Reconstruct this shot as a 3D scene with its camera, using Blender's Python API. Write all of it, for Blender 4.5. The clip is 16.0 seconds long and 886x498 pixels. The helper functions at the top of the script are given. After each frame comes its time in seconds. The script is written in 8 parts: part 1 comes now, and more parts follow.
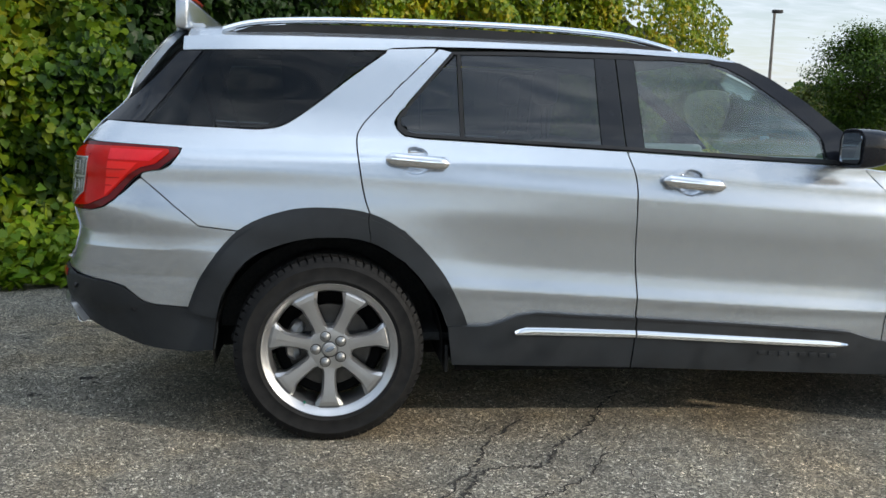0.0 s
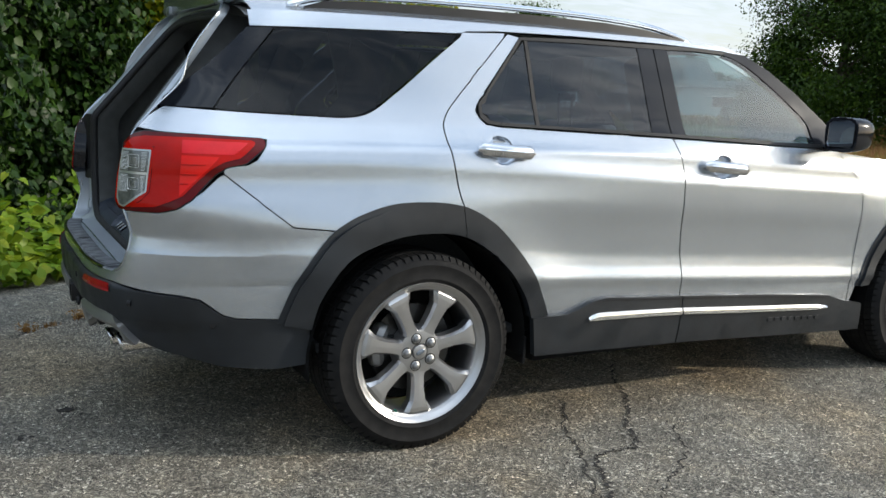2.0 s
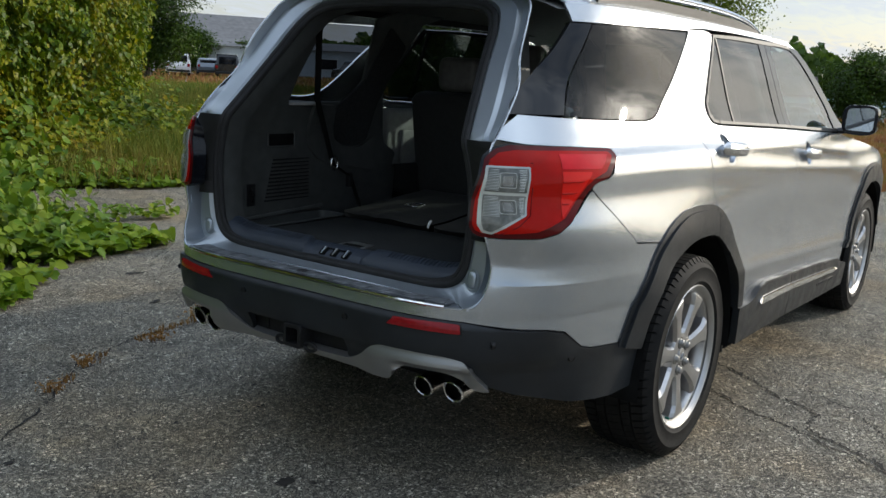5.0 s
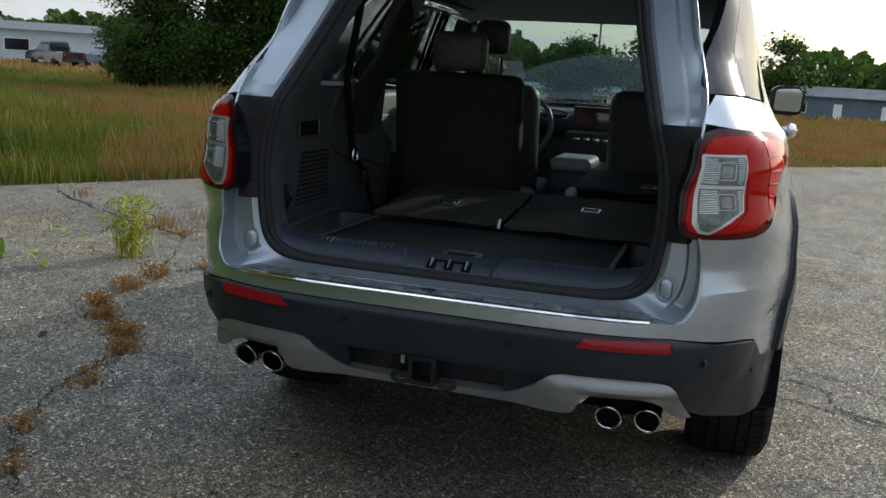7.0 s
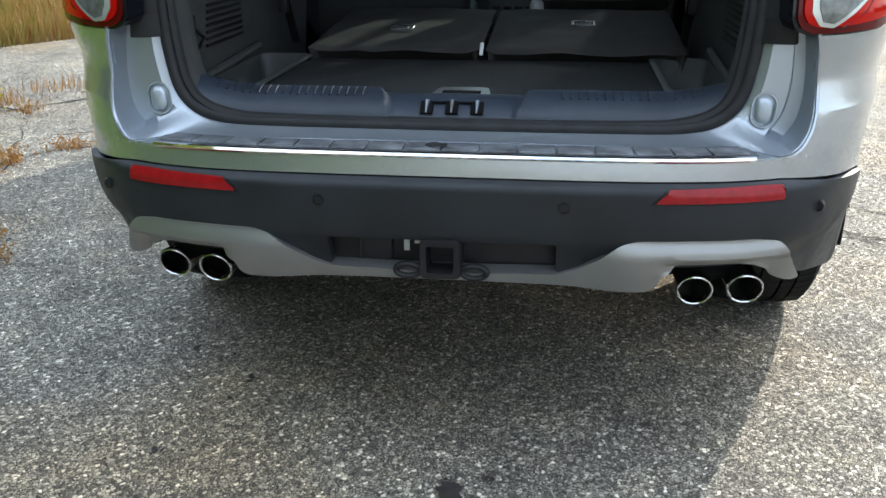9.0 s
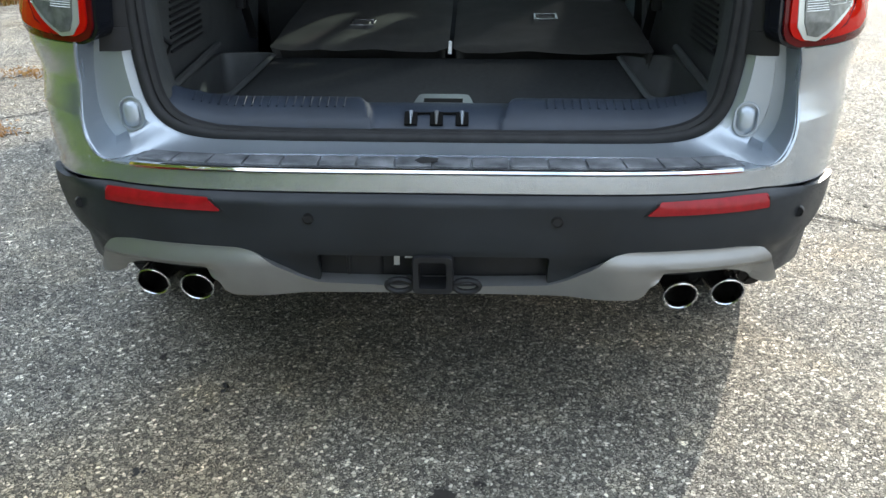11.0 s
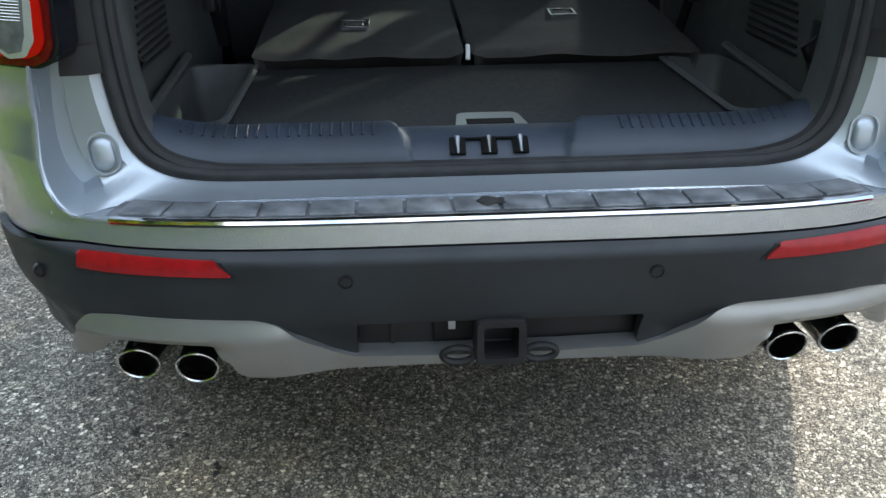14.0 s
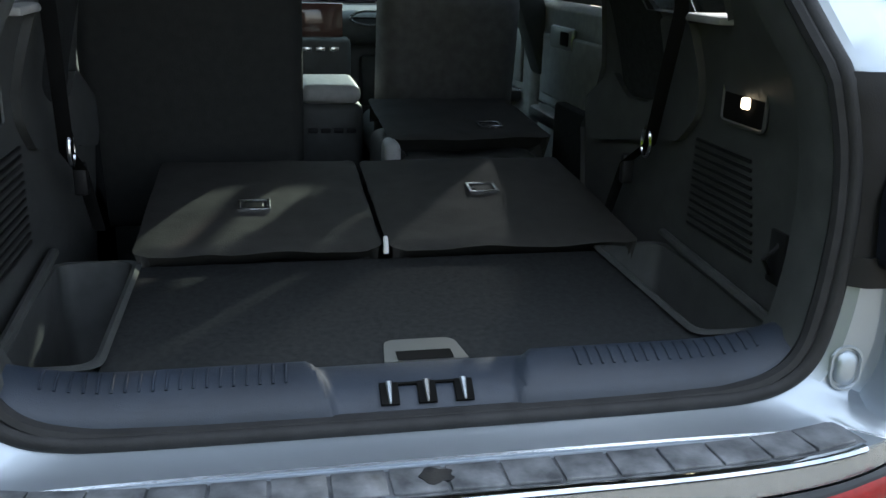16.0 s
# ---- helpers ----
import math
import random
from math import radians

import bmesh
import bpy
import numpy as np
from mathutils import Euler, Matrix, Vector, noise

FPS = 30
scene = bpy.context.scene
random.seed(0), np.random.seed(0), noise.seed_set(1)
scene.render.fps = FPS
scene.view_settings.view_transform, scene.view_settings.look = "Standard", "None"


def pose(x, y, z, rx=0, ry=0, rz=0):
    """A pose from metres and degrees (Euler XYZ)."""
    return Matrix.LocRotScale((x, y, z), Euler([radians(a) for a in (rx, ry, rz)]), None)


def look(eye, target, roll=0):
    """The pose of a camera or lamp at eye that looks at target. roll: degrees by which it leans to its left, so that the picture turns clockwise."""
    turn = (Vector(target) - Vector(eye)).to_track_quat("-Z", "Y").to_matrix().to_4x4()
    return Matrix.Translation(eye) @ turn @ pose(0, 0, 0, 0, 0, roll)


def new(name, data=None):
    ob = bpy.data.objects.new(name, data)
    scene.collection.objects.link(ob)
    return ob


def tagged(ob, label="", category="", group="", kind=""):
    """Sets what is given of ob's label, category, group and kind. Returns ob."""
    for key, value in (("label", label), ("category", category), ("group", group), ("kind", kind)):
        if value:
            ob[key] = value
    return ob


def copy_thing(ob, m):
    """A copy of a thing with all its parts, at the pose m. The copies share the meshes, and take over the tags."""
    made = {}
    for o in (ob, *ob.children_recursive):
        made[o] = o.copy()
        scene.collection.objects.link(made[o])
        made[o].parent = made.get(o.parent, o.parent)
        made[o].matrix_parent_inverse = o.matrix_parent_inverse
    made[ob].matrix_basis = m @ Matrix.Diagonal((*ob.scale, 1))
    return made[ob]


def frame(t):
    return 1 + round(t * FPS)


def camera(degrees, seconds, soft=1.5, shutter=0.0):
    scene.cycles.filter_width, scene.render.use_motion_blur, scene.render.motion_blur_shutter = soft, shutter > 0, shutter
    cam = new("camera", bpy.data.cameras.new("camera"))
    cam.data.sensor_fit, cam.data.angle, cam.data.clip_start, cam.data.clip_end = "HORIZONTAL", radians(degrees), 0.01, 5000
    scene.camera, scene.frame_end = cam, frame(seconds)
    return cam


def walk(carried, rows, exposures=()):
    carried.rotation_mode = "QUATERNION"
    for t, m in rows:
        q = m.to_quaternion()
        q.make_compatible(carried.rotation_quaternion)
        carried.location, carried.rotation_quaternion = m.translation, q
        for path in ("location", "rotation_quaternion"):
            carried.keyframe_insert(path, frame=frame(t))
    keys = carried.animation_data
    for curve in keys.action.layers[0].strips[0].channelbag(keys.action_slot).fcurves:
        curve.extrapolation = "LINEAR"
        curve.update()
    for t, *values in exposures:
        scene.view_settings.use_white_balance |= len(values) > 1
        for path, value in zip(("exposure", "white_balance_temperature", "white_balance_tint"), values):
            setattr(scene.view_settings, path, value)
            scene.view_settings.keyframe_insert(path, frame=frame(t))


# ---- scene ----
cam = camera(52.5, 16.0)

PATH = [
    (0, (-0.036, -4.524, 1.352), (0.232, -2.565, 1.053), 1.6),
    (0.5, (-0.385, -4.43, 1.372), (-0.013, -2.491, 1.054), 1.6),
    (1, (-0.763, -4.275, 1.386), (-0.27, -2.364, 1.065), 1.5),
    (1.5, (-1.178, -4.141, 1.39), (-0.488, -2.297, 1.044), 1.6),
    (2, (-1.54, -3.893, 1.376), (-0.595, -2.165, 1.031), 2.4),
    (2.5, (-1.892, -3.659, 1.39), (-0.832, -2.003, 1.027), 2.7),
    (3, (-2.203, -3.399, 1.387), (-0.976, -1.863, 1.02), 3.3),
    (3.5, (-2.458, -3.068, 1.423), (-1.125, -1.625, 1.05), 3.0),
    (4, (-2.769, -2.78, 1.418), (-1.331, -1.443, 1.037), 3.0),
    (4.5, (-3.009, -2.443, 1.399), (-1.453, -1.246, 1.02), 3.3),
    (5, (-3.224, -2.076, 1.403), (-1.624, -0.941, 1.015), 2.9),
    (5.2, (-3.325, -1.932, 1.399), (-1.664, -0.887, 1.014), 3.0),
    (7.5, (-3.351, -0.484, 1.271), (-1.462, 0.044, 0.884), 2.5),
    (8, (-3.139, -0.328, 1.231), (-1.235, 0.141, 0.838), 1.0),
    (8.5, (-2.929, -0.228, 1.194), (-1.028, 0.103, 0.67), -0.2),
    (9, (-2.758, -0.223, 1.145), (-0.903, 0.026, 0.439), -0.4),
    (9.2, (-2.714, -0.227, 1.133), (-0.869, -0.001, 0.395), -0.5),
    (11.3, (-2.727, 0.014, 1.255), (-0.889, 0.07, 0.469), 0.0),
    (11.5, (-2.746, 0.079, 1.258), (-0.905, 0.135, 0.477), -0.1),
    (12, (-2.734, 0.112, 1.26), (-0.894, 0.133, 0.476), -0.1),
    (12.5, (-2.661, 0.076, 1.233), (-0.824, 0.058, 0.442), -1.0),
    (13, (-2.535, 0.046, 1.221), (-0.7, -0.001, 0.428), -1.1),
    (13.5, (-2.418, 0.063, 1.217), (-0.586, -0.011, 0.417), -0.8),
    (14, (-2.358, 0.165, 1.211), (-0.534, 0.052, 0.398), -0.5),
    (14.5, (-2.33, 0.309, 1.264), (-0.504, 0.083, 0.48), 0.5),
    (15, (-2.28, 0.364, 1.312), (-0.407, 0.04, 0.691), 1.2),
    (15.5, (-2.182, 0.311, 1.319), (-0.306, -0.052, 0.73), 0.8),
    (16, (-2.043, 0.205, 1.33), (-0.176, -0.173, 0.719), 1.5),
]
EXPOSURES = [(0, 0.28), (2.0, 0.32), (3.0, 0.2), (4.0, -0.08), (5.2, -0.03), (7.5, 0.08), (8.5, 0.78), (9.2, 1.43), (11.3, 1.47), (14.0, 1.49), (15.0, 1.6), (16.0, 1.46)]
walk(cam, [(t, look(eye, target, roll)) for t, eye, target, roll in PATH], [(t, e, 6500, 9) for t, e in EXPOSURES])

# ---------- world, sun ----------
SUN_AZ, SUN_EL = -27.8, 19.0
sun_dir = Vector((math.cos(radians(SUN_AZ)) * math.cos(radians(SUN_EL)), math.sin(radians(SUN_AZ)) * math.cos(radians(SUN_EL)), math.sin(radians(SUN_EL))))
world = bpy.data.worlds.new("sky")
scene.world = world
world.use_nodes = True
wn, wl = world.node_tree.nodes, world.node_tree.links
wn.clear()
sky = wn.new("ShaderNodeTexSky")
sky.sky_type = "NISHITA"
sky.sun_disc = False
sky.sun_elevation = radians(SUN_EL)
sky.sun_rotation = radians(90 - SUN_AZ)
sky.air_density, sky.dust_density, sky.ozone_density = 1.2, 1.0, 1.5
coord = wn.new("ShaderNodeTexCoord")
def world_math(kind, *args):
    nd = wn.new("ShaderNodeMath")
    nd.operation = kind
    for i, v in enumerate(args):
        if isinstance(v, (int, float)):
            nd.inputs[i].default_value = v
        else:
            wl.new(v, nd.inputs[i])
    return nd.outputs["Value"]


# a rippled cloud sheet: two noises laid on a level plane overhead
height = wn.new("ShaderNodeSeparateXYZ")
wl.new(coord.outputs["Generated"], height.inputs["Vector"])
deep = world_math("ADD", world_math("MAXIMUM", height.outputs["Z"], 0.0), 0.12)
plane = wn.new("ShaderNodeCombineXYZ")
wl.new(world_math("DIVIDE", height.outputs["X"], deep), plane.inputs["X"])
wl.new(world_math("DIVIDE", height.outputs["Y"], deep), plane.inputs["Y"])
layers = []
for turn_, stretch_, scale_, detail_, bend in ((20, (1.0, 1.0, 1.0), 0.85, 3, 0.3), (55, (1.0, 2.2, 1.0), 4.2, 5, 0.9)):
    stretch = wn.new("ShaderNodeMapping")
    stretch.inputs["Scale"].default_value = stretch_
    stretch.inputs["Rotation"].default_value = (0, 0, radians(turn_))
    cloud = wn.new("ShaderNodeTexNoise")
    cloud.inputs["Scale"].default_value = scale_
    cloud.inputs["Detail"].default_value = detail_
    cloud.inputs["Roughness"].default_value = 0.55
    cloud.inputs["Distortion"].default_value = bend
    wl.new(plane.outputs["Vector"], stretch.inputs["Vector"])
    wl.new(stretch.outputs["Vector"], cloud.inputs["Vector"])
    layers.append(cloud.outputs["Fac"])
both_layers = world_math("ADD", world_math("MULTIPLY", layers[0], 0.55), world_math("MULTIPLY", layers[1], 0.45))
ramp = wn.new("ShaderNodeValToRGB")
ramp.color_ramp.elements[0].position, ramp.color_ramp.elements[1].position = 0.42, 0.60
veil = wn.new("ShaderNodeMix")
veil.data_type = "RGBA"
veil.blend_type = "MIX"
lift = wn.new("ShaderNodeMix")
lift.data_type = "RGBA"
lift.inputs[6].default_value = (5.3, 5.8, 6.6, 1)
lift.inputs[7].default_value = (10.0, 11.5, 13.6, 1)
rise = wn.new("ShaderNodeMapRange")
rise.inputs["From Min"].default_value, rise.inputs["From Max"].default_value = 0.30, 0.96
wl.new(height.outputs["Z"], rise.inputs["Value"])
wl.new(rise.outputs["Result"], lift.inputs[0])
wl.new(lift.outputs[2], veil.inputs[7])
scalev = wn.new("ShaderNodeMath")
scalev.operation = "MULTIPLY_ADD"
scalev.inputs[1].default_value, scalev.inputs[2].default_value = 0.35, 0.5
back = wn.new("ShaderNodeBackground")
back.inputs["Strength"].default_value = 0.138
out = wn.new("ShaderNodeOutputWorld")
wl.new(both_layers, ramp.inputs["Fac"])
wl.new(ramp.outputs["Color"], scalev.inputs[0])
wl.new(scalev.outputs["Value"], veil.inputs[0])
wl.new(sky.outputs["Color"], veil.inputs[6])
# gaps between the clouds are darker and bluer, their faces paler; both fade towards the horizon
shade = wn.new("ShaderNodeMix")
shade.data_type = "RGBA"
shade.inputs[6].default_value = (0.60, 0.68, 0.78, 1)
shade.inputs[7].default_value = (1.34, 1.30, 1.24, 1)
wl.new(ramp.outputs["Color"], shade.inputs[0])
fade = wn.new("ShaderNodeMapRange")
fade.inputs["From Min"].default_value, fade.inputs["From Max"].default_value = 0.09, 0.24
wl.new(height.outputs["Z"], fade.inputs["Value"])
rippled = wn.new("ShaderNodeMix")
rippled.data_type = "RGBA"
rippled.blend_type = "MULTIPLY"
wl.new(fade.outputs["Result"], rippled.inputs[0])
wl.new(veil.outputs[2], rippled.inputs[6])
wl.new(shade.outputs[2], rippled.inputs[7])
# the hazy glow round the sun
aim = wn.new("ShaderNodeVectorMath")
aim.operation = "DOT_PRODUCT"
aim.inputs[1].default_value = sun_dir
clampn = wn.new("ShaderNodeMath")
clampn.operation = "MAXIMUM"
clampn.inputs[1].default_value = 0.0
wl.new(coord.outputs["Generated"], aim.inputs[0])
wl.new(aim.outputs["Value"], clampn.inputs[0])
glow_sum = None
for power, amount in ((20.0, 4.2), (320.0, 42.0)):
    pw = wn.new("ShaderNodeMath")
    pw.operation = "POWER"
    pw.inputs[1].default_value = power
    ml = wn.new("ShaderNodeVectorMath")
    ml.operation = "SCALE"
    ml.inputs[0].default_value = (amount, amount * 0.93, amount * 0.82)
    ad = wn.new("ShaderNodeVectorMath")
    ad.operation = "ADD"
    wl.new(clampn.outputs["Value"], pw.inputs[0])
    streak = wn.new("ShaderNodeMath")
    streak.operation = "MULTIPLY_ADD"
    streak.inputs[1].default_value, streak.inputs[2].default_value = 1.3, 0.35
    lit = wn.new("ShaderNodeMath")
    lit.operation = "MULTIPLY"
    wl.new(ramp.outputs["Color"], streak.inputs[0])
    wl.new(streak.outputs["Value"], lit.inputs[0])
    wl.new(pw.outputs["Value"], lit.inputs[1])
    wl.new(lit.outputs["Value"], ml.inputs["Scale"])
    wl.new(ml.outputs["Vector"], ad.inputs[0])
    wl.new(glow_sum if glow_sum else rippled.outputs[2], ad.inputs[1])
    glow_sum = ad.outputs["Vector"]
wl.new(glow_sum, back.inputs["Color"])
wl.new(back.outputs["Background"], out.inputs["Surface"])

sun = new("sun", bpy.data.lights.new("sun", "SUN"))
sun.data.energy = 2.25
sun.data.angle = radians(0.8)
sun.data.color = (1.0, 0.918, 0.79)
sun.matrix_world = look(sun_dir * 50, (0, 0, 0))


# ---------- materials ----------
def material(name, color, rough=0.5, metal=0.0, coat=0.0, noise_scale=0.0, vary=0.0, bump=0.0, bump_scale=0.0, spec=0.5, island=0.0, rough_vary=0.0, tint=None):
    m = bpy.data.materials.new(name)
    m.use_nodes = True
    n, l = m.node_tree.nodes, m.node_tree.links
    p = n["Principled BSDF"]
    p.inputs["Base Color"].default_value = (*color, 1)
    p.inputs["Roughness"].default_value = rough
    p.inputs["Metallic"].default_value = metal
    p.inputs["Coat Weight"].default_value = coat
    p.inputs["Coat Roughness"].default_value = 0.04
    p.inputs["Specular IOR Level"].default_value = spec
    tc = n.new("ShaderNodeTexCoord")
    if vary:
        t1 = n.new("ShaderNodeTexNoise")
        t1.inputs["Scale"].default_value = noise_scale
        t1.inputs["Detail"].default_value = 6
        l.new(tc.outputs["Object"], t1.inputs["Vector"])
        mix = n.new("ShaderNodeMix")
        mix.data_type = "RGBA"
        c2 = tint or [min(1, c * (1 + vary)) for c in color]
        mix.inputs[6].default_value = (*[c * (1 - vary) for c in color], 1)
        mix.inputs[7].default_value = (*c2, 1)
        r = n.new("ShaderNodeMapRange")
        r.inputs["From Min"].default_value, r.inputs["From Max"].default_value = 0.3, 0.7
        l.new(t1.outputs["Fac"], r.inputs["Value"])
        l.new(r.outputs["Result"], mix.inputs[0])
        l.new(mix.outputs[2], p.inputs["Base Color"])
    if rough_vary:
        t3 = n.new("ShaderNodeTexNoise")
        t3.inputs["Scale"].default_value = 9
        t3.inputs["Detail"].default_value = 8
        l.new(tc.outputs["Object"], t3.inputs["Vector"])
        r3 = n.new("ShaderNodeMapRange")
        r3.inputs["From Min"].default_value, r3.inputs["From Max"].default_value = 0.35, 0.65
        r3.inputs["To Min"].default_value, r3.inputs["To Max"].default_value = rough - rough_vary, rough + rough_vary
        l.new(t3.outputs["Fac"], r3.inputs["Value"])
        l.new(r3.outputs["Result"], p.inputs["Roughness"])
    if bump:
        t2 = n.new("ShaderNodeTexNoise")
        t2.inputs["Scale"].default_value = bump_scale
        t2.inputs["Detail"].default_value = 4
        l.new(tc.outputs["Object"], t2.inputs["Vector"])
        b = n.new("ShaderNodeBump")
        b.inputs["Strength"].default_value = bump
        b.inputs["Distance"].default_value = 0.002
        l.new(t2.outputs["Fac"], b.inputs["Height"])
        l.new(b.outputs["Normal"], p.inputs["Normal"])
    return m


def glass(name, color, strong=0.05):
    """Thin tinted pane: what passes through is tinted, gloss grows towards grazing."""
    m = bpy.data.materials.new(name)
    m.use_nodes = True
    n, l = m.node_tree.nodes, m.node_tree.links
    n.clear()
    o = n.new("ShaderNodeOutputMaterial")
    t = n.new("ShaderNodeBsdfTransparent")
    t.inputs["Color"].default_value = (*color, 1)
    g = n.new("ShaderNodeBsdfGlossy")
    g.inputs["Roughness"].default_value = 0.015
    f = n.new("ShaderNodeLayerWeight")
    f.inputs["Blend"].default_value = 0.5
    pw = n.new("ShaderNodeMath")
    pw.operation = "POWER"
    pw.inputs[1].default_value = 4.5
    ma = n.new("ShaderNodeMath")
    ma.operation = "MULTIPLY_ADD"
    ma.inputs[1].default_value, ma.inputs[2].default_value = 0.95 - strong, strong
    l.new(f.outputs["Facing"], pw.inputs[0])
    l.new(pw.outputs["Value"], ma.inputs[0])
    mx = n.new("ShaderNodeMixShader")
    l.new(ma.outputs["Value"], mx.inputs[0])
    l.new(t.outputs["BSDF"], mx.inputs[1])
    l.new(g.outputs["BSDF"], mx.inputs[2])
    l.new(mx.outputs["Shader"], o.inputs["Surface"])
    return m


def leaf_material(name, cols, rough=0.45, through_light=0.25, patch=0.5, by_patch=0.5):
    """Leaves: colour by leaf and by patch of the plant, a little light through the blade."""
    m = bpy.data.materials.new(name)
    m.use_nodes = True
    n, l = m.node_tree.nodes, m.node_tree.links
    p = n["Principled BSDF"]
    o = n["Material Output"]
    geo = n.new("ShaderNodeNewGeometry")
    rp = n.new("ShaderNodeValToRGB")
    rp.color_ramp.interpolation = "LINEAR"
    while len(rp.color_ramp.elements) < len(cols):
        rp.color_ramp.elements.new(0.5)
    for i, c in enumerate(cols):
        rp.color_ramp.elements[i].position = i / (len(cols) - 1)
        rp.color_ramp.elements[i].color = (*c, 1)
    tc = n.new("ShaderNodeTexCoord")
    t = n.new("ShaderNodeTexNoise")
    t.inputs["Scale"].default_value = patch
    t.inputs["Detail"].default_value = 4
    l.new(tc.outputs["Object"], t.inputs["Vector"])
    r = n.new("ShaderNodeMapRange")
    r.inputs["From Min"].default_value, r.inputs["From Max"].default_value = 0.3, 0.72
    l.new(t.outputs["Fac"], r.inputs["Value"])
    a = n.new("ShaderNodeMath")
    a.operation = "MULTIPLY_ADD"
    a.inputs[1].default_value = 1 - by_patch
    h = n.new("ShaderNodeMath")
    h.operation = "MULTIPLY"
    h.inputs[1].default_value = by_patch
    l.new(r.outputs["Result"], h.inputs[0])
    l.new(geo.outputs["Random Per Island"], a.inputs[0])
    l.new(h.outputs["Value"], a.inputs[2])
    l.new(a.outputs["Value"], rp.inputs["Fac"])
    l.new(rp.outputs["Color"], p.inputs["Base Color"])
    p.inputs["Roughness"].default_value = rough
    p.inputs["Specular IOR Level"].default_value = 0.25
    tr = n.new("ShaderNodeBsdfTranslucent")
    l.new(rp.outputs["Color"], tr.inputs["Color"])
    mx = n.new("ShaderNodeMixShader")
    mx.inputs[0].default_value = through_light
    l.new(p.outputs["BSDF"], mx.inputs[1])
    l.new(tr.outputs["BSDF"], mx.inputs[2])
    l.new(mx.outputs["Shader"], o.inputs["Surface"])
    return m


def asphalt_material():
    """Worn asphalt: flat broken stones of two sizes in a dark binder, with patches and stains."""
    m = bpy.data.materials.new("worn_asphalt")
    m.use_nodes = True
    n, l = m.node_tree.nodes, m.node_tree.links
    p = n["Principled BSDF"]
    tc = n.new("ShaderNodeTexCoord")

    def tex(kind, scale, vec=None, detail=0.0, rough=0.5, feature="F1"):
        t = n.new("ShaderNodeTex" + kind)
        t.inputs["Scale"].default_value = scale
        if kind == "Noise":
            t.inputs["Detail"].default_value, t.inputs["Roughness"].default_value = detail, rough
        else:
            t.feature = feature
        l.new(vec or tc.outputs["Object"], t.inputs["Vector"])
        return t

    def math_node(op, a, b, c=None):
        k = n.new("ShaderNodeMath")
        k.operation = op
        for i, q in enumerate((a, b, c)):
            if isinstance(q, (int, float)):
                k.inputs[i].default_value = q
            elif q is not None:
                l.new(q, k.inputs[i])
        return k.outputs["Value"]

    def span(v, lo, hi, a=0.0, b=1.0):
        k = n.new("ShaderNodeMapRange")
        for name, q in (("From Min", lo), ("From Max", hi), ("To Min", a), ("To Max", b)):
            k.inputs[name].default_value = q
        l.new(v, k.inputs["Value"])
        return k.outputs["Result"]

    def blend(fac, a, b, how="MIX"):
        k = n.new("ShaderNodeMix")
        k.data_type, k.blend_type = "RGBA", how
        for i, q in ((0, fac), (6, a), (7, b)):
            if isinstance(q, (int, float)):
                k.inputs[i].default_value = q
            elif isinstance(q, tuple):
                k.inputs[i].default_value = (*q, 1)
            else:
                l.new(q, k.inputs[i])
        return k.outputs[2]

    def ramp_of(v, stops):
        k = n.new("ShaderNodeValToRGB")
        e = k.color_ramp.elements
        while len(e) < len(stops):
            e.new(0.5)
        for q, (pos, c) in zip(e, stops):
            q.position, q.color = pos, (*c, 1)
        l.new(v, k.inputs["Fac"])
        return k.outputs["Color"]

    jig = tex("Noise", 190, detail=2)
    warp = n.new("ShaderNodeVectorMath")
    warp.operation = "MULTIPLY_ADD"
    warp.inputs[1].default_value = (0.0045, 0.0045, 0.0045)
    l.new(jig.outputs["Color"], warp.inputs[0])
    l.new(tc.outputs["Object"], warp.inputs[2])
    wv = warp.outputs["Vector"]
    hue = ((0.02, (0.065, 0.059, 0.050)), (0.22, (0.135, 0.122, 0.100)), (0.45, (0.21, 0.19, 0.154)), (0.68, (0.295, 0.266, 0.212)), (0.88, (0.40, 0.362, 0.292)), (1.0, (0.66, 0.61, 0.51)))
    cols, gaps, rnds = [], [], []
    for sc in (106, 220):
        cell, rim = tex("Voronoi", sc, wv), tex("Voronoi", sc, wv, feature="DISTANCE_TO_EDGE")
        sep = n.new("ShaderNodeSeparateColor")
        l.new(cell.outputs["Color"], sep.inputs["Color"])
        cols.append(ramp_of(sep.outputs["Red"], hue))
        gaps.append(span(rim.outputs["Distance"], 0.015, 0.085))
        rnds.append(sep)
    fine_here = span(rnds[0].outputs["Green"], 0.50, 0.52)
    stone = blend(fine_here, cols[0], cols[1])
    gap = math_node("MULTIPLY", gaps[0], math_node("MAXIMUM", gaps[1], span(fine_here, 0.0, 1.0, 1.0, 0.0)))
    base = blend(gap, (0.036, 0.032, 0.027), stone)
    big = tex("Noise", 0.9, detail=7, rough=0.6)
    base = blend(1.0, base, span(big.outputs["Fac"], 0.3, 0.7, 1.08, 1.80), "MULTIPLY")
    spots = tex("Noise", 5.5, detail=8, rough=0.72)
    base = blend(1.0, base, ramp_of(spots.outputs["Fac"], ((0.28, (0.40, 0.39, 0.38)), (0.40, (0.80, 0.79, 0.77)), (0.52, (1.0, 0.99, 0.97)), (0.68, (1.24, 1.19, 1.08)))), "MULTIPLY")
    tint = tex("Noise", 0.7, detail=4)
